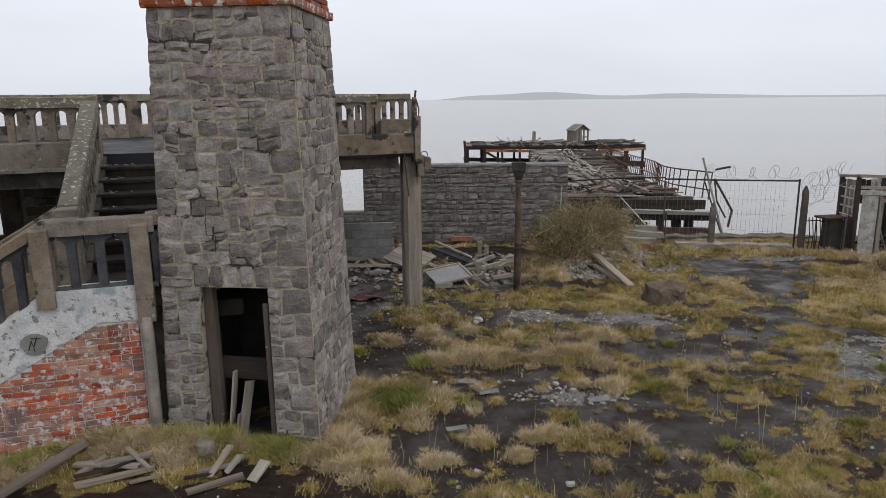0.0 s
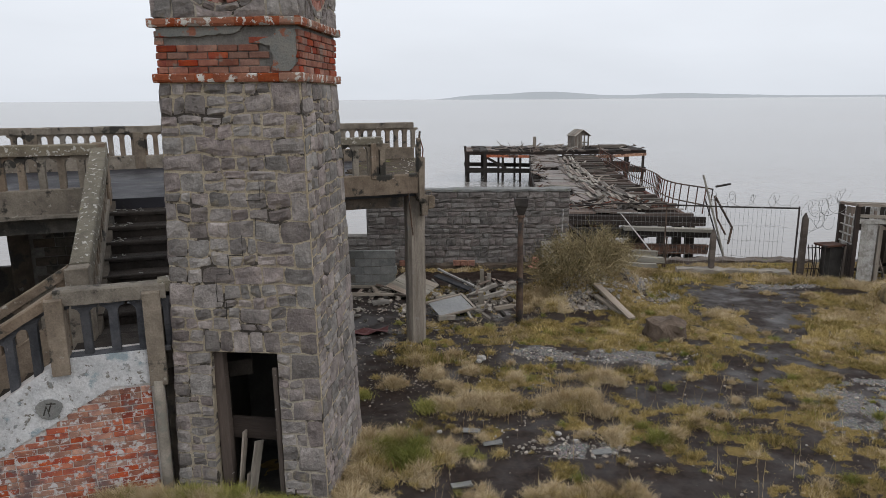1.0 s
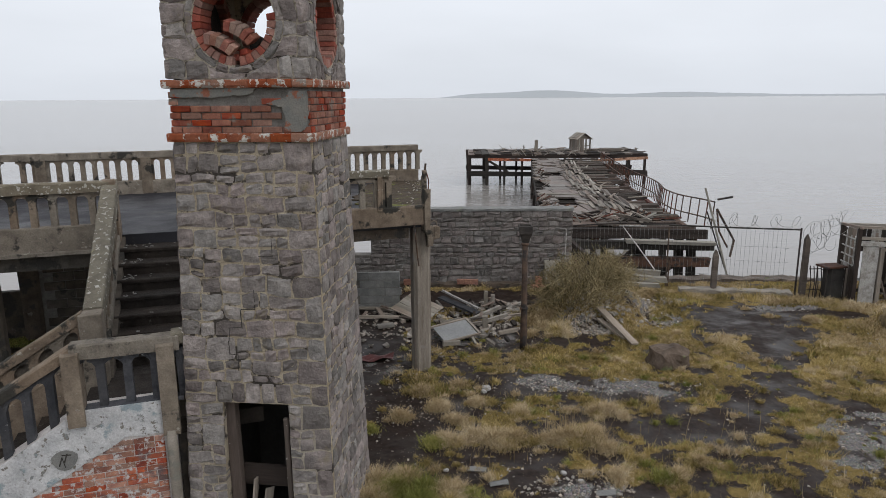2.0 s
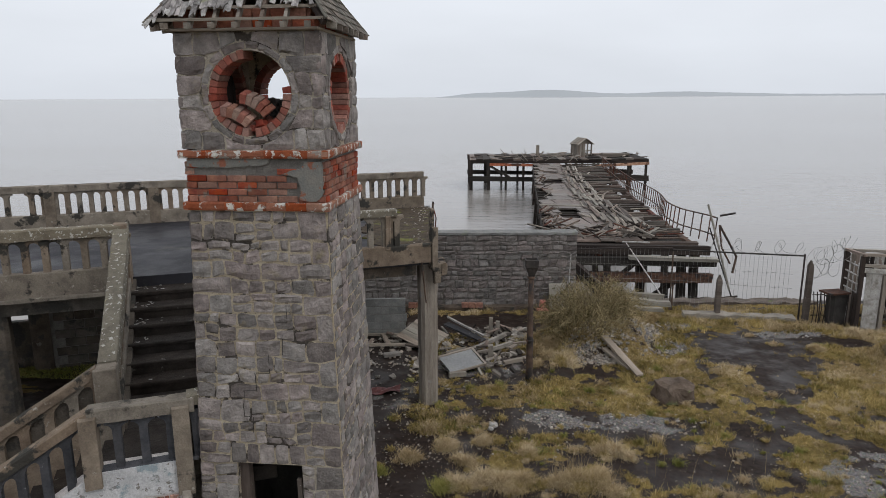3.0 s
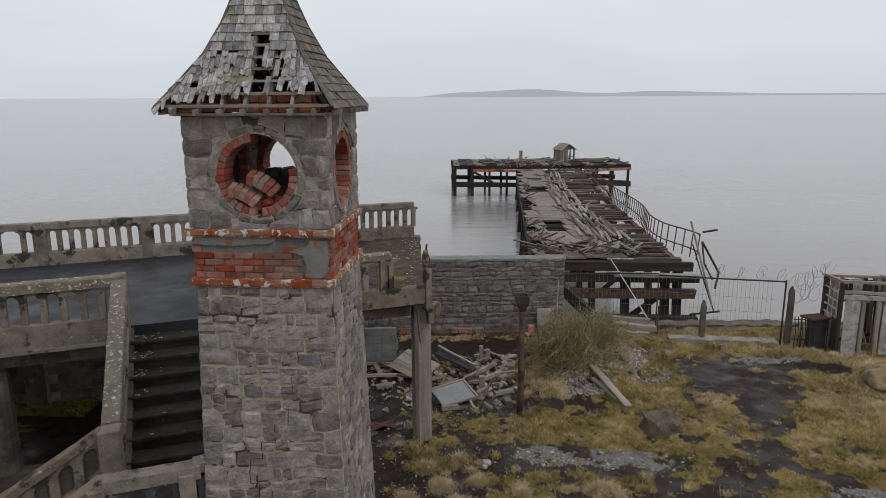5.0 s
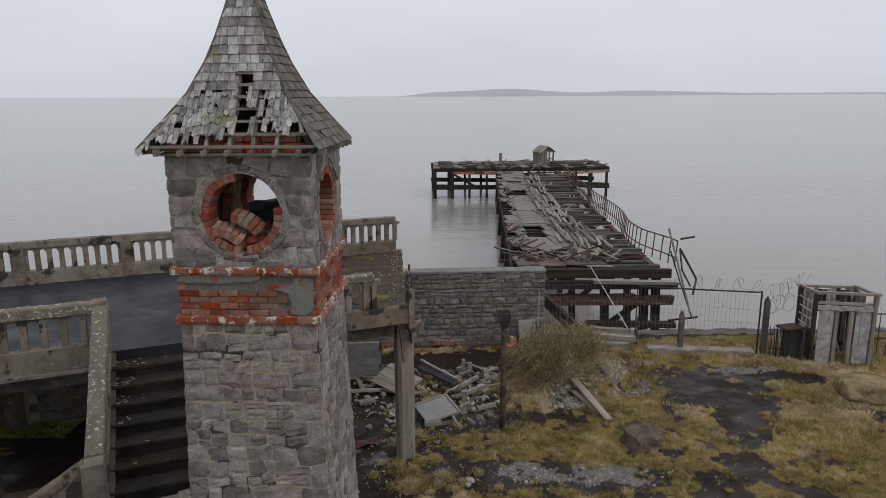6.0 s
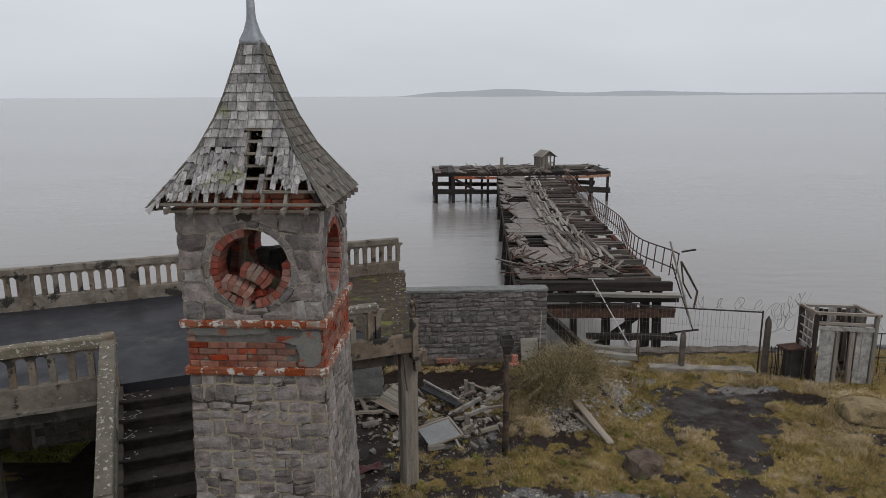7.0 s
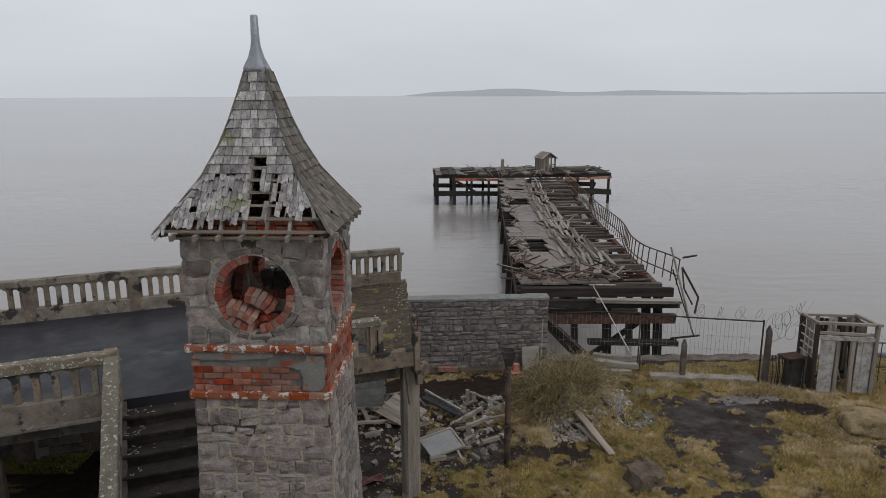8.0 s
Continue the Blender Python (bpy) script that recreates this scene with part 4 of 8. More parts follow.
def fallen_arch():
    """Two still-bonded lengths of the brick ring that dropped into the front opening."""
    for c, turn, n, rr, lab in (((0.07, -0.66, 5.97), 36, 5, 0.42, "fallen clump of bonded brick arch resting in the round opening"), ((-0.125, -0.72, 5.86), 30, 5, 0.40, "broken length of brick arch slumped in the round opening")):
        clump = thing("fallen_brick_clump", lab, "brickwork", "fallen arch pieces", m=TOWER @ pose(c[0], c[1], c[2], 14, turn, 8))
        for k in range(n):
            for lay in range(1):
                bm = bmesh.new()
                box(bm, -0.032, 0.032, -0.10, 0.09, -0.055, 0.055, 0.006, None, 0.004)
                a = (k - n / 2) * 0.16
                part("brick", bm, BRICK_PALE if k % 3 else BRICK_RING, clump, m=pose(rr * math.sin(a), 0.0, rr * (math.cos(a) - 1) - 0.1 * lay, 0, math.degrees(a), 0))
    # unseen boards added over the landward opening to keep light out of the interior
    for k in range(6):
        bm = bmesh.new()
        box(bm, -0.012, 0.012, -0.068, 0.068, -0.42, 0.42, 0.004, None, 0.003)
        part("shutter_board", bm, WOOD_DARK, tower, m=Matrix.Translation((-0.62, -0.35 + 0.14 * k, CLK_Z)))
    for k in range(7):
        bm = bmesh.new()
        box(bm, -0.1, 0.1, -0.05, 0.05, -0.032, 0.032, 0.006, None, 0.004)
        solid("loose_brick", bm, BRICK_RING, "loose red brick fallen in the round tower opening", "brick", "loose bricks in the tower",
              m=TOWER @ pose(TR.uniform(-0.2, 0.2), TR.uniform(-0.62, -0.48), 5.72 + TR.uniform(0.0, 0.05), TR.uniform(-15, 15), TR.uniform(-20, 20), TR.uniform(0, 180)))

    # dark stones lodged in the lower half of the seaward opening
    for row, n in ((0, 3), (1, 4), (2, 4)):
        for k in range(n):
            bm = bmesh.new()
            box(bm, -0.085, 0.085, -0.10, 0.10, -0.055, 0.055, 0.015, None, 0.014)
            solid("lodged_stone", bm, STONE_SOOT, "sooty rubble stone lodged in the round tower opening", "stone", "lodged stones in the tower",
                  m=TOWER @ pose((k - (n - 1) / 2) * 0.165 + TR.uniform(-0.02, 0.02), 0.62 + TR.uniform(-0.03, 0.03), CLK_Z - 0.31 + 0.098 * row, TR.uniform(-6, 6), TR.uniform(-8, 8), TR.uniform(-12, 12)))


fallen_arch()

ROOF = [(6.78, 0.93), (7.04, 0.735), (7.33, 0.53), (7.66, 0.37), (7.92, 0.275), (8.23, 0.18), (8.53, 0.095)]


def roof_h(z):
    for (z0, h0), (z1, h1) in zip(ROOF, ROOF[1:]):
        if z <= z1:
            return h0 + (h1 - h0) * (z - z0) / (z1 - z0)
    return ROOF[-1][1]


def spire():
    roof = part("roof", bmesh.new(), WOOD_DARK, tower, "bell-cast pyramid roof of ragged grey wooden shingles on battens", m=Matrix.Translation((-0.035, -0.02, 0)))
    # rafters, hips, battens
    for face in range(4):
        R = Matrix.Rotation(radians(90 * face), 4, "Z")
        for x in np.linspace(-0.74, 0.74, 7):
            bm = bmesh.new()
            z_end = 6.80
            pts = []
            for z, h in ROOF:
                if h > abs(x) + 0.02:
                    pts.append((x, -h + 0.05, z - 0.035))
            pts.insert(0, (x, -0.985, 6.735))
            if len(pts) < 2:
                continue
            swept(bm, pts, 0.035, 0.06)
            part("rafter", bm, WOOD_GREY, roof, m=R)
        z = 6.80
        k = 0
        while z < 8.45:
            h = roof_h(z) - 0.012
            bm = bmesh.new()
            box(bm, -h * 0.99, h * 0.99, -h - 0.008, -h + 0.02, z - 0.014, z + 0.014, 0.0, None, 0.003)
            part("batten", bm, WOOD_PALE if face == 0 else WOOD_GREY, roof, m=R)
            z += 0.125
            k += 1
        bm = bmesh.new()
        pts = [(h - 0.03, -h + 0.03, z - 0.03) for z, h in ROOF]
        swept(bm, pts, 0.05, 0.05)
        part("hip_rafter", bm, WOOD_DARK, roof, m=R)
        # wall plate and red brick eaves course behind the rafters
        bm = bmesh.new()
        box(bm, -0.80, 0.80, -0.82, -0.74, 6.695, 6.725, 0.005)
        part("wall_plate", bm, WOOD_PALE, roof, m=R)
        for c in range(7):
            bm = bmesh.new()
            x = -0.735 + c * 0.21
            box(bm, x + 0.004, x + 0.206, -0.75, -0.60, 6.73, 6.825, 0.006, None, 0.003)
            part("brick", bm, BRICK_BAND, roof, m=R)
            bm = bmesh.new()
            box(bm, 0.9 * x + 0.004, 0.9 * x + 0.186, -0.70, -0.58, 6.832, 6.92, 0.006, None, 0.003)
            part("brick", bm, BRICK_BAND, roof, m=R)
    # shingles, row by row up each face
    for face in range(4):
        R = Matrix.Rotation(radians(90 * face), 4, "Z")
        joined = bmesh.new() if face > 1 else None
        z, row = 6.76, 0
        while z < 8.37:
            sl = 0.083
            h0 = roof_h(z)
            dh = roof_h(z + 0.05) - roof_h(z - 0.02)
            steep = math.atan2(0.07, -dh)
            dz = 0.092 * math.sin(steep) + 0.012
            x = -h0 * 1.01 - (0.05 if row % 2 else 0)
            while x < h0:
                w = TR.uniform(0.075, 0.13) * (0.6 if face == 0 and z < 7.36 else 1.0)
                xa, xb = max(x, -h0 * 1.015), min(x + w, h0 * 1.015)
                x += w
                if xb - xa < 0.03:
                    continue
                xm = (xa + xb) / 2
                rag = 0.0
                if face == 0:
                    u = xm / h0
                    f = (z - 6.76)
                    if f < 0.08 and u > -0.88 and TR.random() < 0.92:
                        continue
                    if f < 0.17 and u > -0.62 and TR.random() < (0.97 if -0.05 < u < 0.36 else 0.84):
                        continue
                    if f < 0.72 and 0.03 < xm < 0.19 - 0.05 * (f > 0.4):
                        continue
                    if f < 0.55 and 0.27 < xm < 0.36 and TR.random() < 0.5:
                        continue
                    if f < 0.6 and TR.random() < 0.11:
                        continue
                    if 0.46 < f < 0.54 and -0.26 < xm < -0.15:
                        continue
                    rag = 1.0 if f < 0.6 else 0.06
                elif TR.random() < 0.02:
                    continue
                bm = joined if joined is not None else bmesh.new()
                ln = 0.17 + rag * TR.uniform(0.0, 0.08)
                t = 0.010
                lift = TR.uniform(0.004, 0.012) + rag * TR.uniform(0, 0.012)
                n = 3
                dn = TR.uniform(-0.07, 0.03)
                low = [(dn + TR.uniform(-0.02, 0.02)) * rag + TR.uniform(0, 0.006) for _ in range(n + 1)]
                if rag:
                    low[TR.randrange(n + 1)] += rag * TR.uniform(-0.06, 0.08)
                vs = []
                g = 0.003
                # up-slope direction and outward normal on this row
                up = Vector((0, math.cos(steep), math.sin(steep)))
                nn = Vector((0, -math.sin(steep), math.cos(steep)))
                hip = lambda q: 1.0
                base = Vector((0, -h0, z))
                top_z = z + ln * math.sin(steep)
                h1 = roof_h(min(top_z, 8.53))
                for side in (0, 1):
                    for i in range(n + 1):
                        xx = xa + g + (xb - xa - 2 * g) * i / n
                        pb = base + up * low[i] * 0.8 + nn * (lift + t * (1 - side) + 0.004)
                        pt = base + up * ln + nn * (t * (1 - side) * 0.5)
                        lim = h1 * 1.01
                        xt = max(-lim, min(lim, xx))
                        vs.append(bm.verts.new((xx, pb.y, pb.z)))
                        vs.append(bm.verts.new((xt, pt.y, pt.z)))
                m = 2 * (n + 1)
                for i in range(n):
                    a = 2 * i
                    bm.faces.new((vs[a], vs[a + 2], vs[a + 3], vs[a + 1]))
                    bm.faces.new((vs[m + a], vs[m + a + 1], vs[m + a + 3], vs[m + a + 2]))
                    bm.faces.new((vs[a], vs[m + a], vs[m + a + 2], vs[a + 2]))
                bm.faces.new((vs[0], vs[1], vs[m + 1], vs[m]))
                bm.faces.new((vs[2 * n], vs[m + 2 * n], vs[m + 2 * n + 1], vs[2 * n + 1]))
                if joined is None:
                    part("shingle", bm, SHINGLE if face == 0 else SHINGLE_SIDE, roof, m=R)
            z += dz
            row += 1
        if joined is not None:
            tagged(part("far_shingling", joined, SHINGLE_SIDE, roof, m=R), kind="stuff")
        # a hip board each corner
        bm = bmesh.new()
        pts = [(h + 0.004, -h - 0.004, z + 0.016) for z, h in ROOF[:-1] + [(8.45, 0.118)]]
        swept(bm, pts, 0.03, 0.014)
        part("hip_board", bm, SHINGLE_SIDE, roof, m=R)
    # lead cap and stub of the finial
    bm = bmesh.new()
    prof = [(8.44, 0.128), (8.50, 0.130), (8.52, 0.122), (8.62, 0.088), (8.73, 0.056), (8.80, 0.048), (9.06, 0.040), (9.07, 0.030)]
    rings = []
    for z, h in prof:
        ring = []
        for k in range(16):
            a = 2 * math.pi * (k + 0.5) / 16
            sq = min(1 / max(abs(math.cos(a)), abs(math.sin(a))), 1.25 if z < 8.6 else 1.05)
            ring.append(bm.verts.new((h * math.cos(a) * sq - 0.05, h * math.sin(a) * sq - 0.02, z)))
        rings.append(ring)
    for r0, r1 in zip(rings, rings[1:]):
        for k in range(16):
            bm.faces.new((r0[k], r0[(k + 1) % 16], r1[(k + 1) % 16], r1[k]))
    bm.faces.new(rings[-1])
    bm.faces.new(rings[0][::-1])
    part("spire_cap", bm, LEAD, tower, "dull grey lead cap with a snapped finial stub", smooth=True)


spire()

# ---- upper deck, stairs and balustrades, in the building's own frame: u along the front, v towards the sea ----
B = pose(-0.6, 13.5, 0, 0, 0, 19)
BR = random.Random(5)
DECK_Z = 3.05


def baluster_mesh(pitch, w, z0, z1, y0, y1, slope=0.0, mat_=None, rough=0.004):
    """A flat concrete baluster that spreads into half arches on both sides; slope shears it along a stair."""
    r = (pitch - w) / 2
    pts = [(-w / 2, z0), (-w / 2, z1 - r * 1.15)]
    for k in range(1, 6):
        a = math.pi / 2 * k / 5
        pts.append((-w / 2 - r * (1 - math.cos(a)), z1 - r * 1.15 + r * 1.15 * math.sin(a)))
    pts.append((-pitch / 2, z1 + 0.05))
    right = [(-x, z) for x, z in pts[::-1]]
    pts = pts + right
    pts = [(x + BR.uniform(-rough, rough), z + slope * x) for x, z in pts]
    bm = bmesh.new()
    extrude_poly(bm, pts[::-1], y0, y1)
    bmesh.ops.recalc_face_normals(bm, faces=bm.faces)
    return link_mesh("baluster", bm, mat_ or CONCRETE)


def rail_piece(bm, x0, x1, y0, y1, z0, z1, slope=0.0, cuts=10, jit=0.005):
    """A long concrete rail with uneven edges, sheared along the slope."""
    n = max(2, cuts)
    rings = []
    for k in range(n + 1):
        x = x0 + (x1 - x0) * k / n
        s = slope * (x - x0)
        ch = min(0.018, (z1 - z0) * 0.25)
        prof = [(y0, z0), (y0, z1 - ch), (y0 + ch, z1), (y1 - ch, z1), (y1, z1 - ch), (y1, z0)]
        rings.append([bm.verts.new((x, y + BR.uniform(-jit, jit), z + s + BR.uniform(-jit, jit))) for y, z in prof])
    for a, b in zip(rings, rings[1:]):
        for k in range(6):
            bm.faces.new((a[k], b[k], b[(k + 1) % 6], a[(k + 1) % 6]))
    bm.faces.new(rings[0])
    bm.faces.new(rings[-1][::-1])
    bmesh.ops.recalc_face_normals(bm, faces=bm.faces)


def balustrade(label, u0, u1, v, zb, zo, zt, ztop, pitch, bw, posts=(), slope=0.0, thick=0.12, rail_w=0.20, skip=(), coping=CONCRETE, body=CONCRETE, m=None, group="deck balustrades", plinth=True, post_w=0.24):
    """Plinth from zb to zo, arched openings from zo to zt, coping up to ztop, from u0 to u1 (heights at u0)."""
    th = thing("balustrade", label, "balustrade", group, m=m if m is not None else B)
    if plinth:
        bm = bmesh.new()
        rail_piece(bm, u0, u1, v - thick * 0.75, v + thick * 0.75, zb, zo, slope, int(abs(u1 - u0) * 5) + 2)
        part("plinth", bm, body, th)
    bm = bmesh.new()
    rail_piece(bm, u0, u1, v - rail_w / 2, v + rail_w / 2, zt + 0.045, ztop, slope, int(abs(u1 - u0) * 6) + 2, 0.006)
    part("coping", bm, coping, th)
    bounds = sorted([u0, *[p for p in posts], u1])
    me = [baluster_mesh(pitch, bw, zo - 0.01, zt, -thick / 2, thick / 2, slope, body) for _ in range(3)]
    for p in posts:
        bm = bmesh.new()
        s = slope * (p - u0)
        box(bm, p - post_w / 2, p + post_w / 2, v - thick * 0.9, v + thick * 0.9, zb + s, zt + 0.06 + s, 0.012, None, 0.004)
        part("post", bm, body, th)
    i = 0
    for a, b in zip(bounds, bounds[1:]):
        a2 = a + (post_w / 2 if a in posts else 0)
        b2 = b - (post_w / 2 if b in posts else 0)
        n = max(1, round((b2 - a2) / pitch))
        for k in range(n + 1):
            u = a2 + (b2 - a2) * k / n
            if (k == 0 and a in posts) or (k == n and b in posts):
                u += (0.5 * bw - 0.05) * (1 if k == 0 else -1)
            i += 1
            if i in skip:
                continue
            part("baluster", BR.choice(me), None, th, m=Matrix.Translation((u, v, slope * (u - u0))))
    return th


# deck slab: near edge along v = 0, broken seaward end
def deck():
    bm = bmesh.new()
    pts = [(-16.0, 0.05), (-5.42, 0.05), (-5.42, 0.02), (-3.3, 0.02), (-3.3, 0.05), (-0.02, 0.05), (0.25, 1.0), (0.55, 2.2), (1.0, 3.6), (1.35, 4.6), (1.75, 5.75), (-16.0, 5.75)]
    a = [bm.verts.new((u, v, DECK_Z)) for u, v in pts]
    b = [bm.verts.new((u, v, DECK_Z - 0.22)) for u, v in pts]
    bm.faces.new(a)
    bm.faces.new(b[::-1])
    for k in range(len(pts)):
        q = (k + 1) % len(pts)
        bm.faces.new((a[q], a[k], b[k], b[q]))
    bmesh.ops.recalc_face_normals(bm, faces=bm.faces)
    solid("floor_upper_deck", bm, DECK_TAR, "wet dark asphalt surface of the raised promenade deck", "deck", kind="structure", m=B)
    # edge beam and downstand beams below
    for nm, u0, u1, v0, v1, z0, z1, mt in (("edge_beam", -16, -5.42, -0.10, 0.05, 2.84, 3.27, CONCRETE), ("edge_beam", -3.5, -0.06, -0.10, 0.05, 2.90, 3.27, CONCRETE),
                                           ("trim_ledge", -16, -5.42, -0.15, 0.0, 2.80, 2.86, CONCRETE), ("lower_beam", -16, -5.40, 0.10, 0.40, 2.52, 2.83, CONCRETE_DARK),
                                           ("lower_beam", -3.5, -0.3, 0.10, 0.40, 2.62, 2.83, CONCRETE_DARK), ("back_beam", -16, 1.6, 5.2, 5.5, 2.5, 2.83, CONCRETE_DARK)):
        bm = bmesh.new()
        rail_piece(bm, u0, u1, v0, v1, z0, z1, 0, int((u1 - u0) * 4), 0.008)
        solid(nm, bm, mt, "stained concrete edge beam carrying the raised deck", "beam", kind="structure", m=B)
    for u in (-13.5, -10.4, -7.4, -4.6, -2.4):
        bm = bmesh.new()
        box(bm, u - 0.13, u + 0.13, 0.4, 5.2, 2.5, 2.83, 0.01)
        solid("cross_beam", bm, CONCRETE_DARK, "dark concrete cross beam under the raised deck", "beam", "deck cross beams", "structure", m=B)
    # rotten soil and moss lying along the broken end
    bm = bmesh.new()
    ring = []
    for k in range(25):
        t = k / 24
        ring.append((0.02 + 1.68 * t + BR.uniform(-0.02, 0.02) - 0.06, 0.08 + 5.3 * t))
    for k in range(25):
        t = 1 - k / 24
        ring.append((-0.75 + 1.0 * t - 0.55 * math.sin(t * 3.1) + BR.uniform(-0.16, 0.16), 0.1 + 5.3 * t))
    top = [bm.verts.new((u, v, DECK_Z + BR.uniform(0.012, 0.04))) for u, v in ring]
    low = [bm.verts.new((u, v, DECK_Z - 0.02)) for u, v in ring]
    for k in range(24):
        bm.faces.new((top[k], top[k + 1], top[48 - k], top[49 - k]))
    for k in range(50):
        q = (k + 1) % 50
        bm.faces.new((top[k], low[k], low[q], top[q]))
    bmesh.ops.recalc_face_normals(bm, faces=bm.faces)
    soil = mat("mossy_soil", (0.034, 0.025, 0.018), (0.082, 0.062, 0.042), 5, 0.95, 0.9, 30, 0.0, 0.0, c3=(0.15, 0.16, 0.035), c3_scale=2.2, c3_at=0.56, c3_soft=0.1)
    solid("deck_soil", bm, soil, "brown soil and moss along the broken deck end", "soil", kind="structure", m=B)
    # mossy rubble rim along the broken end
    bm = bmesh.new()
    for k in range(90):
        t = BR.random()
        u, v = 0.0 + 1.75 * t - abs(BR.gauss(0.05, 0.35)), 0.1 + 5.6 * t
        rock_mesh(bm, (BR.uniform(0.012, 0.035), BR.uniform(0.012, 0.035), 0.014), 0.4, 1, Matrix.Translation((u, v, DECK_Z + 0.035)), k)
    tagged(solid("deck_rubble", bm, RUBBLE, "small broken stones strewn on the deck edge", "rubble", kind="stuff", m=B))


deck()

balustrade("long pierced concrete balustrade along the seaward deck edge, grey and lichened", -16.2, -3.0, 5.55, DECK_Z, 3.37, 3.86, 4.06, 0.25, 0.105, posts=(-14.3, -12.05, -9.8, -7.56, -5.31), skip=(33,), rail_w=0.19)
balustrade("end bay of the seaward concrete balustrade, greened with algae", -3.0, 1.5, 5.55, DECK_Z, 3.37, 3.84, 4.03, 0.25, 0.105, posts=(-3.0, -0.75), rail_w=0.19)
balustrade("near concrete deck balustrade with slender balusters and a lichened coping", -16.2, -5.45, -0.02, 3.20, 3.27, 3.76, 3.98, 0.285, 0.10, posts=(-13.6, -10.2), rail_w=0.22, coping=LICHEN, plinth=False)
balustrade("broken near balustrade panel beside the tower", -3.4, -0.72, -0.02, 3.2, 3.27, 3.80, 3.97, 0.285, 0.10, posts=(-0.90,), rail_w=0.20, coping=LICHEN, plinth=False, post_w=0.10)

# ragged end post and hanging bars at the broken corner
bm = bmesh.new()
box(bm, -0.05, 0.10, -0.1, 0.06, 2.72, 3.58, 0.02, None, 0.02, 0)
box(bm, -0.02, 0.05, 0.0, 0.10, 3.0, 3.92, 0.01, None, 0.015)
box(bm, 0.06, 0.14, 0.30, 0.42, 2.85, 3.78, 0.01, None, 0.015)
box(bm, 0.03, 0.17, -0.05, 0.12, 2.45, 2.85, 0.02, None, 0.025)
solid("broken_end_post", bm, CONCRETE, "shattered concrete end post at the broken deck corner", "post", m=B)
for pts, r in (([(-0.25, -0.12, 2.92), (-0.24, -0.16, 2.7), (-0.2, -0.14, 2.3), (-0.17, -0.12, 2.1)], 0.014), ([(0.12, 0.3, 3.9), (0.17, 0.28, 3.7), (0.16, 0.3, 3.45)], 0.012), ([(0.04, 0.1, 3.9), (0.05, 0.08, 4.05)], 0.02)):
    bm = bmesh.new()
    tube(bm, pts, r)
    solid("bent_bar", bm, RUST, "bent rusty reinforcing bar hanging from broken concrete", "rebar", "bent bars", m=B)
bm = bmesh.new()
box(bm, 0.20, 0.36, 0.15, 0.35, 2.55, 2.80, 0.02, None, 0.02)
tube(bm, [(0.24 + 0.07 * math.sin(a), 0.2, 2.84 + 0.07 * math.cos(a)) for a in np.linspace(-2.2, 2.2, 9)], 0.009)
solid("iron_shackle_block", bm, CONCRETE, "concrete block with an iron loop at the deck corner", "block", m=B)

# columns
def column(u, v, w, z1, mt, lab):
    bm = bmesh.new()
    c = w * 0.18
    prof = [(-w / 2 + c, -w / 2), (w / 2 - c, -w / 2), (w / 2, -w / 2 + c), (w / 2, w / 2 - c), (w / 2 - c, w / 2), (-w / 2 + c, w / 2), (-w / 2, w / 2 - c), (-w / 2, -w / 2 + c)]
    rings = []
    for z in np.linspace(-0.6, z1, 14):
        rings.append([bm.verts.new((u + x + BR.uniform(-0.005, 0.005), v + y + BR.uniform(-0.005, 0.005), z)) for x, y in prof])
    for a, b in zip(rings, rings[1:]):
        for k in range(8):
            bm.faces.new((a[k], a[(k + 1) % 8], b[(k + 1) % 8], b[k]))
    bm.faces.new(rings[-1])
    solid("column", bm, mt, lab, "column", "deck columns", m=B)


COLUMN_MAT = mat("streaked_concrete", (0.155, 0.13, 0.106), (0.28, 0.245, 0.205), 3, 0.9, 0.5, 40, 0.1, 0.0, stretch=(3, 3, 0.35), c3=(0.30, 0.28, 0.26), c3_scale=2.5, c3_at=0.6)
column(-0.01, 0.32, 0.35, 2.83, COLUMN_MAT, "pale streaked concrete column holding up the broken deck corner")
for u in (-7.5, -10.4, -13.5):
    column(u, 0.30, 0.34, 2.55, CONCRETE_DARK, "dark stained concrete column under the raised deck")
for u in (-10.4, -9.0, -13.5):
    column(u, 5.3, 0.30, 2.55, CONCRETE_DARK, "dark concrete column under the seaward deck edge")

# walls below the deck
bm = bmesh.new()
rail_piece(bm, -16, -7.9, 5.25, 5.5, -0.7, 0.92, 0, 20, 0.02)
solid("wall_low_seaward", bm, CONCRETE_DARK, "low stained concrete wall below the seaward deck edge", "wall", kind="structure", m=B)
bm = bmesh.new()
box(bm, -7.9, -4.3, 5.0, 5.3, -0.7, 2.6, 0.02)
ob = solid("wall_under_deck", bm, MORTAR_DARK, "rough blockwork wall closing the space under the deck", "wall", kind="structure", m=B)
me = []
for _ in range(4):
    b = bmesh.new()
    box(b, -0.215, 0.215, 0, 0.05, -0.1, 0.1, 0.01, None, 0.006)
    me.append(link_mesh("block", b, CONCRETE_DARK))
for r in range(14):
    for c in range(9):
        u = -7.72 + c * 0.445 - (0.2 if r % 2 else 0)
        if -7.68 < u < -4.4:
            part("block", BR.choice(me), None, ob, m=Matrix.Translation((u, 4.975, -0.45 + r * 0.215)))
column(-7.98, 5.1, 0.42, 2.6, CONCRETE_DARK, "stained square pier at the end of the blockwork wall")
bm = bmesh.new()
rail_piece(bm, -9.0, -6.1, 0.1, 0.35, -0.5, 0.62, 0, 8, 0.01)
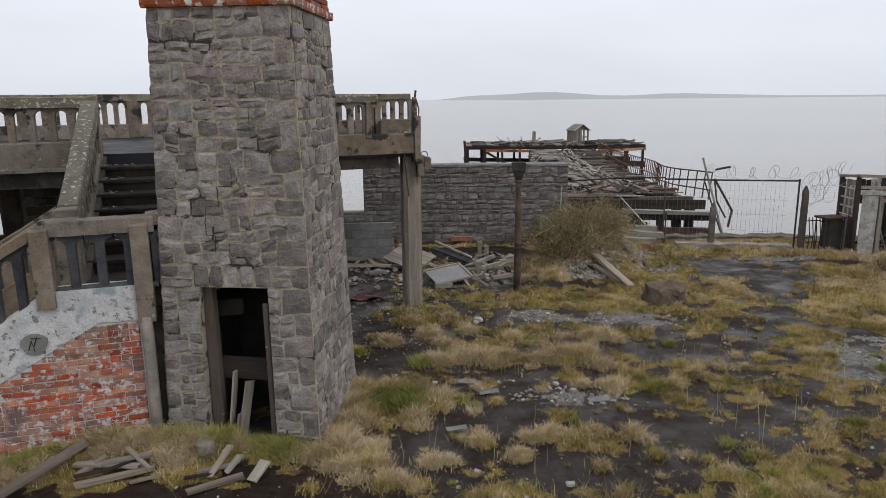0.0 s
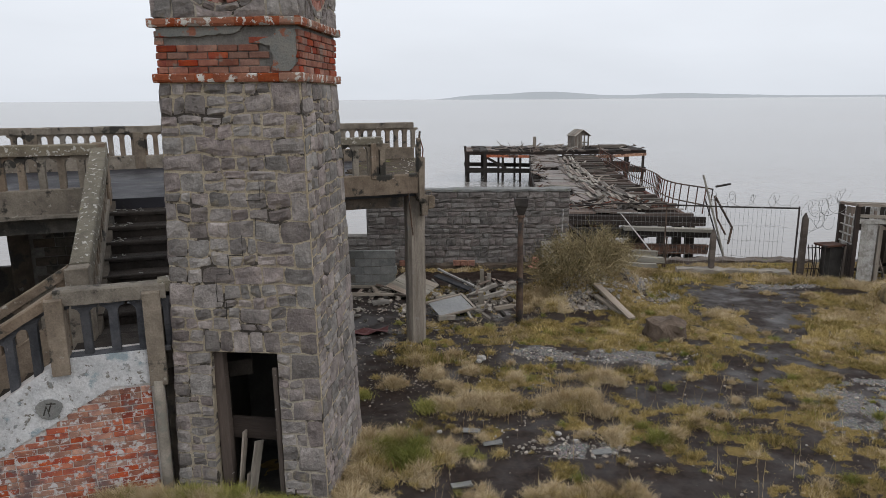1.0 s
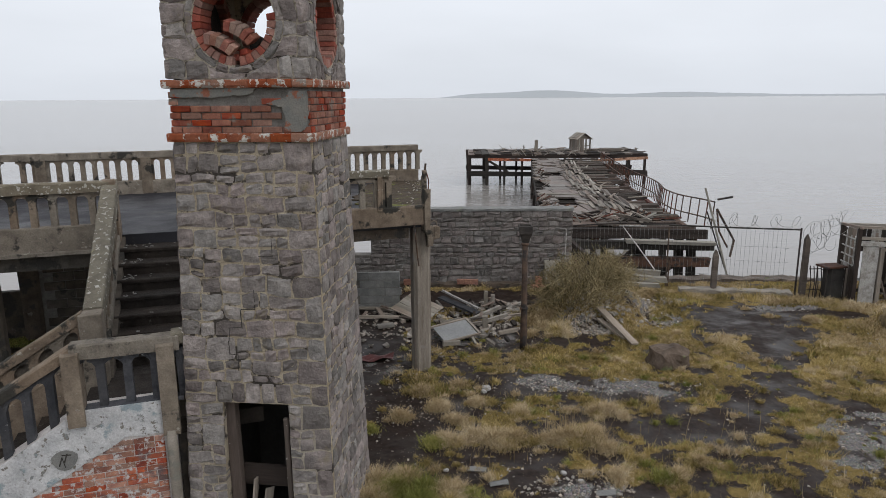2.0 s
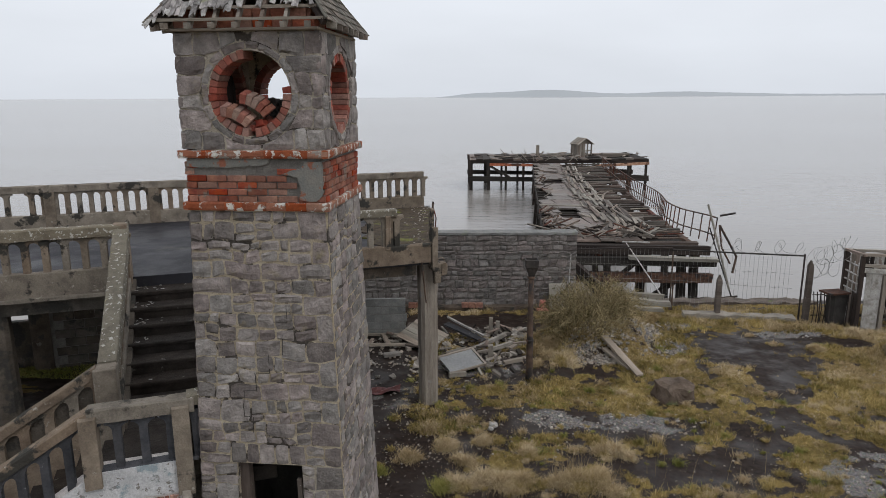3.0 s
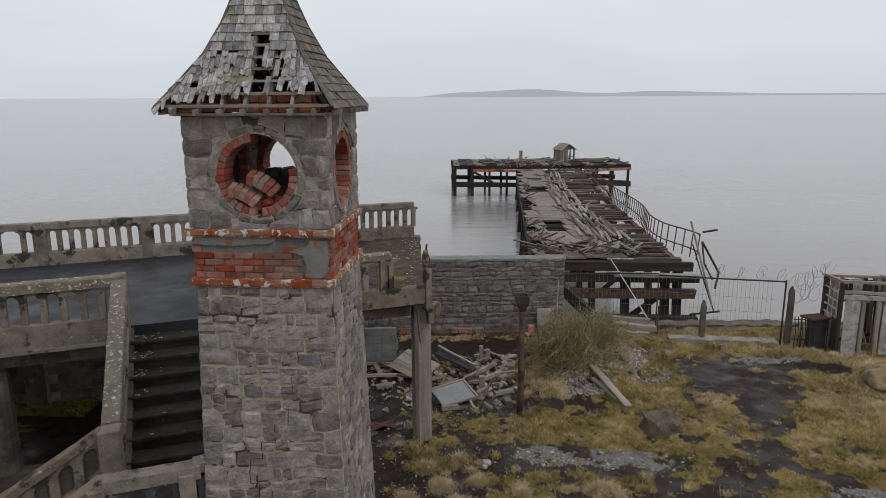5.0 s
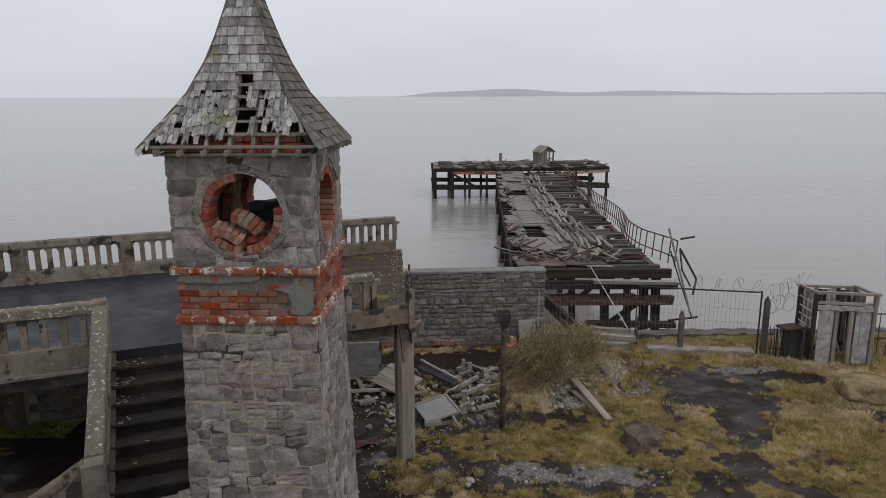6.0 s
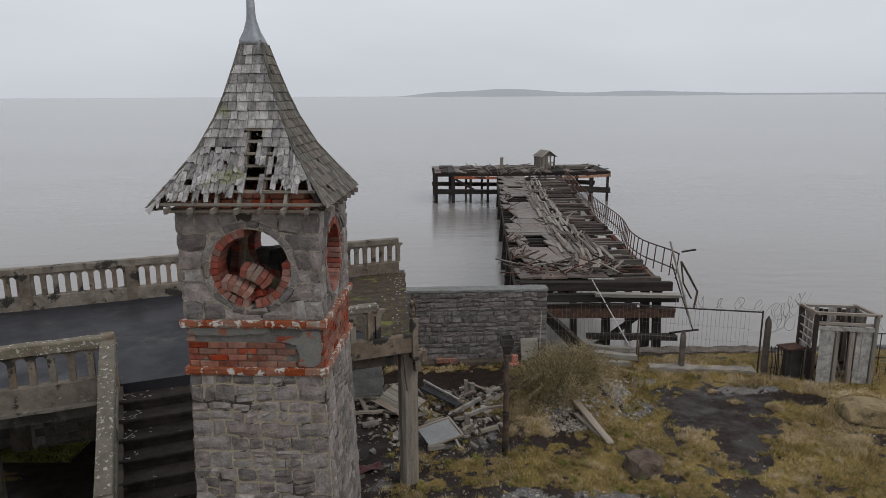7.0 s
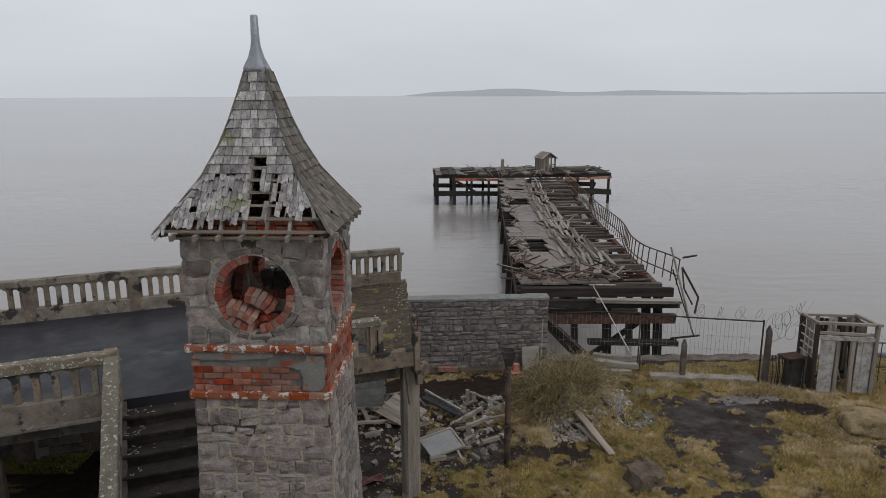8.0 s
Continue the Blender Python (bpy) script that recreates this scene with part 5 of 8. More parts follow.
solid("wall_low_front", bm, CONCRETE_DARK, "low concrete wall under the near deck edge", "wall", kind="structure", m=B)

# upper flight: eight steps from the landing to the deck
LAND_Z, RISE, RUN = 1.62, 0.179, 0.36
stair = thing("staircase", "dark wet concrete steps rising from the landing to the deck", "staircase", m=B)
for k in range(8):
    z = DECK_Z - RISE * (k + 1)
    v1 = 0.02 - RUN * k
    bm = bmesh.new()
    rail_piece(bm, -5.36, -3.45, v1 - RUN - 0.025, v1, z - 0.055, z, 0, 9, 0.004)
    rail_piece(bm, -5.36, -3.45, v1 - RUN + 0.0, v1 + 0.02, z - RISE - 0.03, z - 0.05, 0, 5, 0.002)
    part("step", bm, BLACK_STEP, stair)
bm = bmesh.new()
extrude_poly(bm, [(0.05, DECK_Z - 0.25), (-2.9, LAND_Z - 0.25), (-2.9, LAND_Z - 0.02), (0.05, DECK_Z - 0.02)], -5.40, -5.30, Matrix(((0, 1, 0, 0), (1, 0, 0, 0), (0, 0, 1, 0), (0, 0, 0, 1))))
extrude_poly(bm, [(0.05, DECK_Z - 0.25), (-2.9, LAND_Z - 0.25), (-2.9, LAND_Z - 0.02), (0.05, DECK_Z - 0.02)], -3.52, -3.42, Matrix(((0, 1, 0, 0), (1, 0, 0, 0), (0, 0, 1, 0), (0, 0, 0, 1))))
bmesh.ops.recalc_face_normals(bm, faces=bm.faces)
part("string", bm, CONCRETE_DARK, stair)
# scraps of flaked paint lying on the treads
bm = bmesh.new()
for k in range(45):
    s = min(7, int(abs(BR.gauss(0, 2.2))))
    u, v = -5.3 + abs(BR.gauss(0, 0.22)), 0.0 - RUN * s - BR.uniform(0.02, 0.33)
    z = DECK_Z - RISE * (s + 1) + 0.008
    a = BR.uniform(0, 180)
    box(bm, -BR.uniform(0.01, 0.04), BR.uniform(0.01, 0.04), -BR.uniform(0.003, 0.015), 0.006, 0, 0.006, 0, pose(u, v, z, 0, BR.uniform(-15, 15), a))
tagged(solid("debris_on_steps", bm, PAINT_WHITE, "pale flakes and splinters littering the dark steps", "debris", kind="stuff", m=B))

# landing and lower flight
bm = bmesh.new()
box(bm, -5.55, -3.45, -4.45, -2.88, LAND_Z - 0.2, LAND_Z, 0.01)
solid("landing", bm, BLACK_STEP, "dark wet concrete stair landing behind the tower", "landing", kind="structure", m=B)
lower = thing("staircase", "dark concrete lower flight descending behind the brick wall", "staircase", m=B)
for k in range(9):
    z = LAND_Z - 0.178 * (k + 1)
    u1 = -5.55 - 0.30 * k
    bm = bmesh.new()
    box(bm, u1 - 0.32, u1, -4.42, -2.95, z - 0.2, z, 0.012, None, 0.003)
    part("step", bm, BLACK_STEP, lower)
bm = bmesh.new()
extrude_poly(bm, [(-5.5, -0.5), (-8.3, -0.5), (-8.3, -0.3), (-5.5, LAND_Z - 0.19)], -4.3, -3.0)
bmesh.ops.recalc_face_normals(bm, faces=bm.faces)
part("soffit", bm, CONCRETE_DARK, lower)

# stair balustrades
SW = Matrix(((0, -1, 0, 0), (1, 0, 0, 0), (0, 0, 1, 0), (0, 0, 0, 1)))
flight = (3.98 - 2.60) / 2.9
balustrade("sloping concrete stair balustrade with a white-lichened coping", -2.85, 0.04, 5.45, LAND_Z - 0.1, LAND_Z + 0.16, LAND_Z + 0.68, 2.62, 0.25, 0.10, posts=(), slope=flight, thick=0.11, rail_w=0.24, coping=LICHEN, body=CONCRETE, m=B @ SW, group="stair balustrades")
bm = bmesh.new()
box(bm, -5.60, -5.33, -3.12, -2.84, -0.3, 2.60, 0.02, None, 0.008)
solid("newel_post", bm, CONCRETE, "stout weathered concrete newel where the stair turns", "newel post", "stair newels", m=B)
bm = bmesh.new()
box(bm, -5.58, -5.35, -0.12, 0.14, 2.9, 3.99, 0.02, None, 0.006)
solid("newel_post", bm, CONCRETE, "concrete newel at the head of the stair", "newel post", "stair newels", m=B)
balustrade("solid concrete balustrade with blind arches beside the lower flight", -8.3, -5.58, -2.96, 0.0 - 0.35, 0.40, 0.80, 0.98, 0.30, 0.12, slope=0.60, thick=0.10, rail_w=0.17, m=B, group="stair balustrades")
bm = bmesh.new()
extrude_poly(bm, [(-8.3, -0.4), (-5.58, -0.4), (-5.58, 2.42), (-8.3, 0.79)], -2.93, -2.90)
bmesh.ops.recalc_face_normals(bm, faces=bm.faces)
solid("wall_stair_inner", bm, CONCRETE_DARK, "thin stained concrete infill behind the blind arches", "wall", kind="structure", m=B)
balustrade("sloping concrete balustrade with dark blue painted balusters on brick wall", -8.1, -5.46, -4.47, 0.22, 0.32, 0.90, 1.08, 0.24, 0.085, slope=0.60, thick=0.10, rail_w=0.19, m=B, group="stair balustrades", body=BLUE_PAINT, plinth=False)
top = balustrade("level concrete balustrade panel on the brick wall with flaking blue balusters", -5.46, -4.34, -4.47, 1.88, 1.93, 2.46, 2.68, 0.25, 0.085, thick=0.10, rail_w=0.20, m=B, group="stair balustrades", body=BLUE_PAINT, plinth=True)
for u0, u1, z0 in ((-5.545, -5.37, 1.74), (-4.585, -4.40, 1.50)):
    bm = bmesh.new()
    rail_piece(bm, u0, u1, -4.62, -4.40, z0, 2.60, 0, 2, 0.006)
    part("post", bm, CONCRETE, top, "bare weathered concrete post")

# brick stair wall: bricks below, peeling limewash above a slanting edge
WALL_V = -4.55


def stair_wall_top(u):
    return 1.92 if u > -5.42 else 1.92 + 0.62 * (u + 5.42)


def white_edge(u):
    return 1.52 if u > -5.0 else max(1.52 + 0.56 * (u + 5.0), 0.0)


bm = bmesh.new()
extrude_poly(bm, [(-8.4, -0.5), (-4.45, -0.5), (-4.45, 1.92), (-5.42, 1.92), (-8.4, 0.08)], WALL_V + 0.012, WALL_V + 0.24)
bmesh.ops.recalc_face_normals(bm, faces=bm.faces)
stair_wall = solid("wall_brick_stair", bm, LIME_JOINT, "red brick stair wall with remains of limewash", "wall", kind="structure", m=B)
bm = bmesh.new()
n = 60
top_r, bot_r = [], []
for k in range(n + 1):
    u = -8.35 + (8.35 - 4.57) * k / n
    e = white_edge(u) + 0.025 * noise.noise(Vector((u * 6, 0, 0))) + 0.015 * noise.noise(Vector((u * 21, 0, 0)))
    top_r.append((u, stair_wall_top(u) - 0.005))
    bot_r.append((u, min(e, stair_wall_top(u) - 0.02)))
for k in range(n):
    for (a, b) in ((k, k + 1),):
        rows = 6
        for j in range(rows):
            q = []
            for (i, jj) in ((a, j), (b, j), (b, j + 1), (a, j + 1)):
                (u, z1), (_, z0) = top_r[i], bot_r[i]
                z = z0 + (z1 - z0) * jj / rows
                q.append(bm.verts.new((u, WALL_V - 0.010 + 0.006 * noise.noise(Vector((u * 5, z * 5, 2))), z)))
            bm.faces.new(q)
bmesh.ops.remove_doubles(bm, verts=bm.verts, dist=0.0005)
r = bmesh.ops.extrude_face_region(bm, geom=list(bm.faces))
for v in r["geom"]:
    if isinstance(v, bmesh.types.BMVert):
        v.co.y += 0.03
bmesh.ops.recalc_face_normals(bm, faces=bm.faces)
part("limewash_coat", bm, PLASTER, stair_wall, "peeling pale blue-white limewash")
# stone set in the coat, with a mark cut into it
bm = bmesh.new()
extrude_poly(bm, [(-5.63 + 0.13 * math.cos(a) * (1 + 0.12 * math.sin(3 * a)), 1.36 + 0.12 * math.sin(a)) for a in np.linspace(0, 2 * math.pi, 15)[:-1]][::-1], WALL_V - 0.03, WALL_V + 0.02)
bmesh.ops.recalc_face_normals(bm, faces=bm.faces)
part("set_stone", bm, BLOCK, stair_wall, "rounded grey stone with cut strokes")
for p, q in (((-5.69, 1.30), (-5.655, 1.40)), ((-5.655, 1.41), (-5.63, 1.28)), ((-5.635, 1.34), (-5.60, 1.44)), ((-5.655, 1.43), (-5.56, 1.42))):
    bm = bmesh.new()
    beam(bm, (p[0], WALL_V - 0.03, p[1]), (q[0], WALL_V - 0.03, q[1]), 0.006, 0.014)
    part("stroke", bm, NEAR_BLACK, stair_wall)
bricks = [link_mesh("brick", brick_mesh(0.213, 0.1, 0.062, 0.005, 0.003), BRICK) for _ in range(5)]
halves = [link_mesh("brick", brick_mesh(0.103, 0.1, 0.065, 0.005, 0.003), BRICK) for _ in range(2)]
for r in range(24):
    z = -0.08 + r * 0.073
    u = -4.585 - (0.115 if r % 2 else 0)
    if r % 2:
        if z < white_edge(u) + 0.02:
            part("brick", BR.choice(halves), None, stair_wall, m=Matrix.Translation((-4.585 - 0.055, WALL_V + BR.uniform(-0.003, 0.003), z)))
    while u > -6.75:
        u -= 0.2225
        uc = u + 0.111
        if z > white_edge(uc) + 0.0:
            continue
        hdr = BR.random() < 0.12
        for me_, du in (((BR.choice(halves), -0.056), (BR.choice(halves), 0.056)) if hdr else ((BR.choice(bricks), 0),)):
            part("brick", me_, None, stair_wall, m=Matrix.Translation((uc + du, WALL_V + BR.uniform(-0.004, 0.004), z)) @ Matrix.Rotation(BR.uniform(-0.008, 0.008), 4, "Y"))
# rainwater pipe between wall and tower
bm = bmesh.new()
tube(bm, [(-4.50, WALL_V - 0.07, 0.0), (-4.50, WALL_V - 0.07, 0.6), (-4.505, WALL_V - 0.065, 1.4), (-4.50, WALL_V - 0.05, 1.55)], [0.062, 0.062, 0.062, 0.05], 12)
solid("drain_pipe", bm, CONC_PALE, "pale paint-flaked rainwater pipe between brick wall and tower", "pipe", smooth=True, m=B)
bm = bmesh.new()
box(bm, -4.44, -4.2, -4.42, -4.2, -0.4, 2.55, 0.0)
solid("wall_return", bm, CONCRETE_DARK, "dark concrete return between stair and tower", "wall", kind="structure", m=B)
bm = bmesh.new()
rail_piece(bm, -4.42, -4.12, -4.56, -4.36, 2.56, 2.70, 0.12, 3, 0.006)
solid("coping_stub", bm, LICHEN, "short pale coping stone butting against the tower", "coping", kind="structure", m=B)

# ---- sea wall, fence, hut and the litter of the yard ----
YR = random.Random(11)


def gz(x, y):
    return float(ground_z(x, y))


def sea_wall():
    def drift(a, c):
        k = max(0.0, min(1.0, (1.9 - c) * 5))
        p = Vector((a * 2.2, c * 3.0, 4.0))
        return a + 0.07 * k * noise.noise(p), c + 0.04 * k * noise.noise(p + Vector((3, 6, 2)))
    bm = bmesh.new()
    box(bm, -2.52, 3.60, 21.02, 21.42, -0.8, 1.93, 0)
    box(bm, -7.0, -2.52, 21.02, 21.42, -0.8, 0.55, 0)
    wall = solid("wall_sea", bm, MORTAR_DARK, "dark squared-rubble sea wall with a cement-capped top", "wall", kind="structure")
    zs = courses(-0.35, 1.90, YR, 0.12, 0.22)

    def P(s, z, o):
        return Vector((s, 21.0 - o, z))
    rest = bmesh.new()
    n = 0
    for z0, z1 in zip(zs, zs[1:]):
        cut = split_course(-2.52 + (0.1 * (z0 > 1.6)), 3.61, YR, 0.17, 0.46)
        for a, b in zip(cut, cut[1:]):
            bm = bmesh.new()
            stone_patch(bm, P, a, b, z0, z1, YR, 0.05, 0.028, 0.008, 1.0, drift)
            part("stone", bm, STONE_DARK, wall)
        if z1 < 0.57:
            cut = split_course(-7.0, -2.52, YR, 0.17, 0.46)
            for a, b in zip(cut, cut[1:]):
                stone_patch(rest, P, a, b, z0, z1, YR, 0.05, 0.028, 0.008, 1.0, drift)
        stone_patch(rest, lambda s, z, o: Vector((3.61 + o, s, z)), 21.03, 21.40, z0, z1, YR, 0.05, 0.02, 0.008, 1.0)
    tagged(part("far_masonry", rest, STONE_DARK, wall), kind="stuff")
    bm = bmesh.new()
    rail_piece(bm, -2.50, 3.63, 20.97, 21.45, 1.91, 1.985, 0, 40, 0.012)
    part("capping", bm, BLOCK, wall, "grey cement capping")
    # low dark foundation course and drain gully before it
    bm = bmesh.new()
    rail_piece(bm, -3.0, 3.3, 20.72, 21.0, -0.6, -0.28, 0, 30, 0.03)
    solid("wall_footing", bm, CONCRETE_DARK, "dark mossy footing along the sea wall", "footing", kind="structure")


sea_wall()


def block_wall():
    w = thing("block_wall", "short unfinished wall of grey concrete blocks", "wall", m=pose(-2.1, 18.3, 0, 0, 0, 3))
    b = bmesh.new()
    box(b, -0.62, 0.62, -0.045, 0.095, -0.5, 0.58, 0)
    part("core", b, MORTAR_DARK, w)
    me = []
    for _ in range(3):
        b = bmesh.new()
        box(b, -0.217, 0.217, -0.06, 0.05, -0.104, 0.104, 0.008, None, 0.004)
        me.append(link_mesh("block", b, BLOCK))
    for r in range(5):
        for c in range(3):
            x = -0.42 + c * 0.44 + (0.2 if r % 2 else 0)
            if r == 4 and c == 2 or x > 0.5:
                x = 0.42
            part("block", YR.choice(me), None, w, m=Matrix.Translation((x, 0, -0.26 + r * 0.218)))


block_wall()


def iron_pole():
    x, y = 1.51, 15.0
    z = gz(x, y)
    t = thing("lamp_stump", "rusted cast-iron post with a flared square head, standing in grass", "post", m=pose(x, y, z))
    bm = bmesh.new()
    tube(bm, [(0, 0, -0.2), (0, 0, 0.25), (0.005, 0, 0.95), (0, 0, 1.0), (0, 0, 2.45)], [0.085, 0.08, 0.072, 0.066, 0.060], 12)
    part("shaft", bm, RUST, t, smooth=True)
    for zz, r in ((0.95, 0.088), (2.40, 0.085)):
        bm = bmesh.new()
        tube(bm, [(0, 0, zz - 0.03), (0, 0, zz - 0.015), (0, 0, zz + 0.015), (0, 0, zz + 0.03)], [r - 0.012, r, r, r - 0.012], 12)
        part("collar", bm, RUST, t)
    bm = bmesh.new()
    rings = []
    for zz, h in ((2.43, 0.062), (2.60, 0.115), (2.64, 0.135), (2.80, 0.14), (2.81, 0.12), (2.72, 0.10)):
        rings.append([bm.verts.new((sx * h, sy * h, zz)) for sx, sy in ((-1, -1), (1, -1), (1, 1), (-1, 1))])
    for a, b in zip(rings, rings[1:]):
        for k in range(4):
            bm.faces.new((a[k], a[(k + 1) % 4], b[(k + 1) % 4], b[k]))
    bm.faces.new(rings[-1])
    part("head", bm, IRON_DARK, t, "flared dark iron head")


iron_pole()


def bar(name, p, q, w, h, mt, lab, cat, group="", bev=0.006, jit=0.004, parent=None):
    """A straight board or bar from p to q as an object of its own, its grain along it."""
    bm = bmesh.new()
    d = (Vector(q) - Vector(p)).length
    n = max(1, int(d / 0.35))
    rings = []
    for k in range(n + 1):
        e = 0.75 if k in (0, n) else 1.0
        c = [(-w / 2, -h / 2), (w / 2, -h / 2), (w / 2, h / 2), (-w / 2, h / 2)]
        rings.append([bm.verts.new((d * k / n + YR.uniform(-jit, jit) * (3 if k in (0, n) else 1), y + YR.uniform(-jit, jit), z + YR.uniform(-jit, jit))) for y, z in c])
    for a, b in zip(rings, rings[1:]):
        for k in range(4):
            bm.faces.new((a[k], b[k], b[(k + 1) % 4], a[(k + 1) % 4]))
    bm.faces.new(rings[0])
    bm.faces.new(rings[-1][::-1])
    bmesh.ops.recalc_face_normals(bm, faces=bm.faces)
    ob = part(name, bm, mt, parent, m=along(p, q))
    return tagged(ob, lab, cat, group) if parent is None else ob


def fence():
    rows = [((3.62, 20.95), (6.35, 20.45)), ((6.35, 20.45), (9.70, 19.40))]
    for i, ((x0, y0), (x1, y1)) in enumerate(rows):
        f = thing("mesh_fence", "thin wire mesh fence panel with a rusty tube rail" if i else "sagging wire mesh fence panel beside the sea wall", "fence", "fence panels")
        bm = bmesh.new()
        tube(bm, [(x0, y0, 1.56 - 0.1 * (1 - i)), ((x0 + x1) / 2, (y0 + y1) / 2, 1.57), (x1, y1, 1.60)], 0.024, 8)
        part("top_rail", bm, IRON_DARK, f)
        L = math.hypot(x1 - x0, y1 - y0)
        n = int(L / 0.115)
        for k in range(1, n):
            t = k / n
            x, y = x0 + (x1 - x0) * t, y0 + (y1 - y0) * t
            if i == 1 and t > 0.93:
                continue
            bm = bmesh.new()
            top = 1.55
            tube(bm, [(x, y, -0.30), (x + YR.uniform(-0.012, 0.012), y, 0.6), (x, y, top)], 0.0036, 3, False)
            part("wire", bm, WIRE, f)
        for z in (0.15, 0.62, 1.05):
            bm = bmesh.new()
            tube(bm, [(x0 + (x1 - x0) * t, y0 + (y1 - y0) * t, z + YR.uniform(-0.015, 0.015)) for t in np.linspace(0, 0.93 if i else 1, 8)], 0.0036, 3, False)
            part("wire", bm, WIRE, f)
        if i:
            bm = bmesh.new()
            tube(bm, [(x1, y1, -0.3), (x1, y1, 1.65)], 0.026, 8)
            part("end_post", bm, IRON_DARK, f)
        bm = bmesh.new()
        tube(bm, [(6.35, 20.44, -0.3), (6.36, 20.45, 1.5)] if i == 0 else [(6.40, 20.42, -0.3), (6.41, 20.42, 0.6)], 0.024, 8)
        part("post", bm, RUST, f)

    # coils of barbed wire above the rail and round the hut
    def coil(p, q, r, turns, lab, seed):
        rr = random.Random(seed)
        bm = bmesh.new()
        p, q = Vector(p), Vector(q)
        ax = (q - p).normalized()
        n = turns * 14
        pts = []
        for k in range(n + 1):
            t = k / n
            a = 2 * math.pi * turns * t
            c = p + (q - p) * t + ax * 0.16 * math.sin(a * 0.5 + seed)
            e = r * (1 + 0.25 * math.sin(3.1 * a / turns + seed))
            pts.append(c + Vector((0, 0, 1)) * e * math.sin(a) * 0.95 + ax * e * 0.9 * math.cos(a) + Vector((0.02 * rr.uniform(-1, 1), 0.1 * math.cos(a), 0)))
        tube(bm, pts, 0.0055, 4, False)
        for k in range(0, n, 4):
            c = pts[k]
            tube(bm, [c + Vector((-0.012, 0, -0.012)), c + Vector((0.012, 0, 0.014))], 0.003, 3, False)
        solid("barbed_wire_coil", bm, WIRE, lab, "barbed wire", "wire coils")
    coil((7.3, 20.13, 1.78), (9.65, 19.4, 1.80), 0.19, 9, "loose coil of barbed wire along the fence rail", 1)
    coil((9.95, 19.5, 1.55), (10.75, 19.5, 1.70), 0.24, 6, "tangled barbed wire coil beside the hut", 2)
    coil((10.0, 19.55, 1.1), (10.6, 19.55, 1.25), 0.26, 4, "slack barbed wire hanging between post and hut", 3)
    coil((10.75, 19.7, 1.85), (11.15, 19.75, 1.95), 0.20, 3, "barbed wire coil on the hut corner", 4)
    coil((12.5, 19.3, 1.15), (14.2, 19.2, 1.2), 0.22, 5, "loose barbed wire coil beyond the hut", 5)
    for p, q, w, lab in (((9.92, 19.45, -0.4), (9.90, 19.45, 1.30), 0.14, "thick dark timber gate post with a pointed top"), ((7.55, 19.85, -0.4), (7.53, 19.85, 0.78), 0.14, "split timber bollard post by the fence")):
        bm = bmesh.new()
        x, y, z0 = p
        z1 = q[2]
        rings = [[bm.verts.new((x + sx * w / 2 * s + YR.uniform(-0.008, 0.008), y + sy * w / 2 * s, z)) for sx, sy in ((-1, -1), (1, -1), (1, 1), (-1, 1))] for z, s in ((z0, 1), (0.2, 1), (z1 - 0.1, 0.96), (z1, 0.9), (z1 + 0.16, 0.25))]
        for a, b in zip(rings, rings[1:]):
            for k in range(4):
                bm.faces.new((a[k], a[(k + 1) % 4], b[(k + 1) % 4], b[k]))
        bm.faces.new(rings[-1])
        solid("timber_post", bm, JAMB, lab, "post")
    # fence beyond the hut
    f = thing("iron_railing", "crooked dark iron railing beyond the hut", "railing")
    for z in (0.95, 0.2):
        bm = bmesh.new()
        tube(bm, [(12.55, 19.2, z), (14.5, 18.9, z + 0.05)], 0.02, 6)
        part("rail", bm, IRON_DARK, f)
    for k in range(8):
        bm = bmesh.new()
        x = 12.7 + k * 0.24
        tube(bm, [(x, 19.18 - k * 0.035, -0.3), (x + YR.uniform(-0.05, 0.05), 19.16 - k * 0.035, 1.0)], 0.013, 5)
        part("bar", bm, IRON_DARK, f)


fence()

# concrete kerb beam and weathered logs at the sea edge
bm = bmesh.new()
rail_piece(bm, 0, 3.05, -0.2, 0.2, -0.25, 0.13, 0, 16, 0.03)
solid("kerb_beam", bm, CONC_PALE, "long pale weathered concrete beam lying at the sea edge", "kerb", m=pose(6.6, 19.95, -0.33, 0, 0, -9))
bm = bmesh.new()
rail_piece(bm, 0, 7.5, -0.25, 0.25, -0.4, 0.0, 0, 30, 0.04)
solid("edge_slab", bm, ROCK, "broken dark concrete edge above the water", "kerb", kind="structure", m=pose(3.7, 21.7, -0.33, 0, 0, -2))
for p, q, w in (((4.9, 20.5, 0.02), (6.3, 20.25, -0.06), 0.2), ((5.0, 20.75, 0.14), (6.2, 20.5, 0.08), 0.16), ((4.9, 20.15, -0.12), (6.05, 20.0, -0.16), 0.14)):
    bar("weathered_log", p, q, w, w * 0.8, WOOD_PALE, "cracked pale baulk of timber lying by the kerb", "timber", "stacked baulks", jit=0.02)


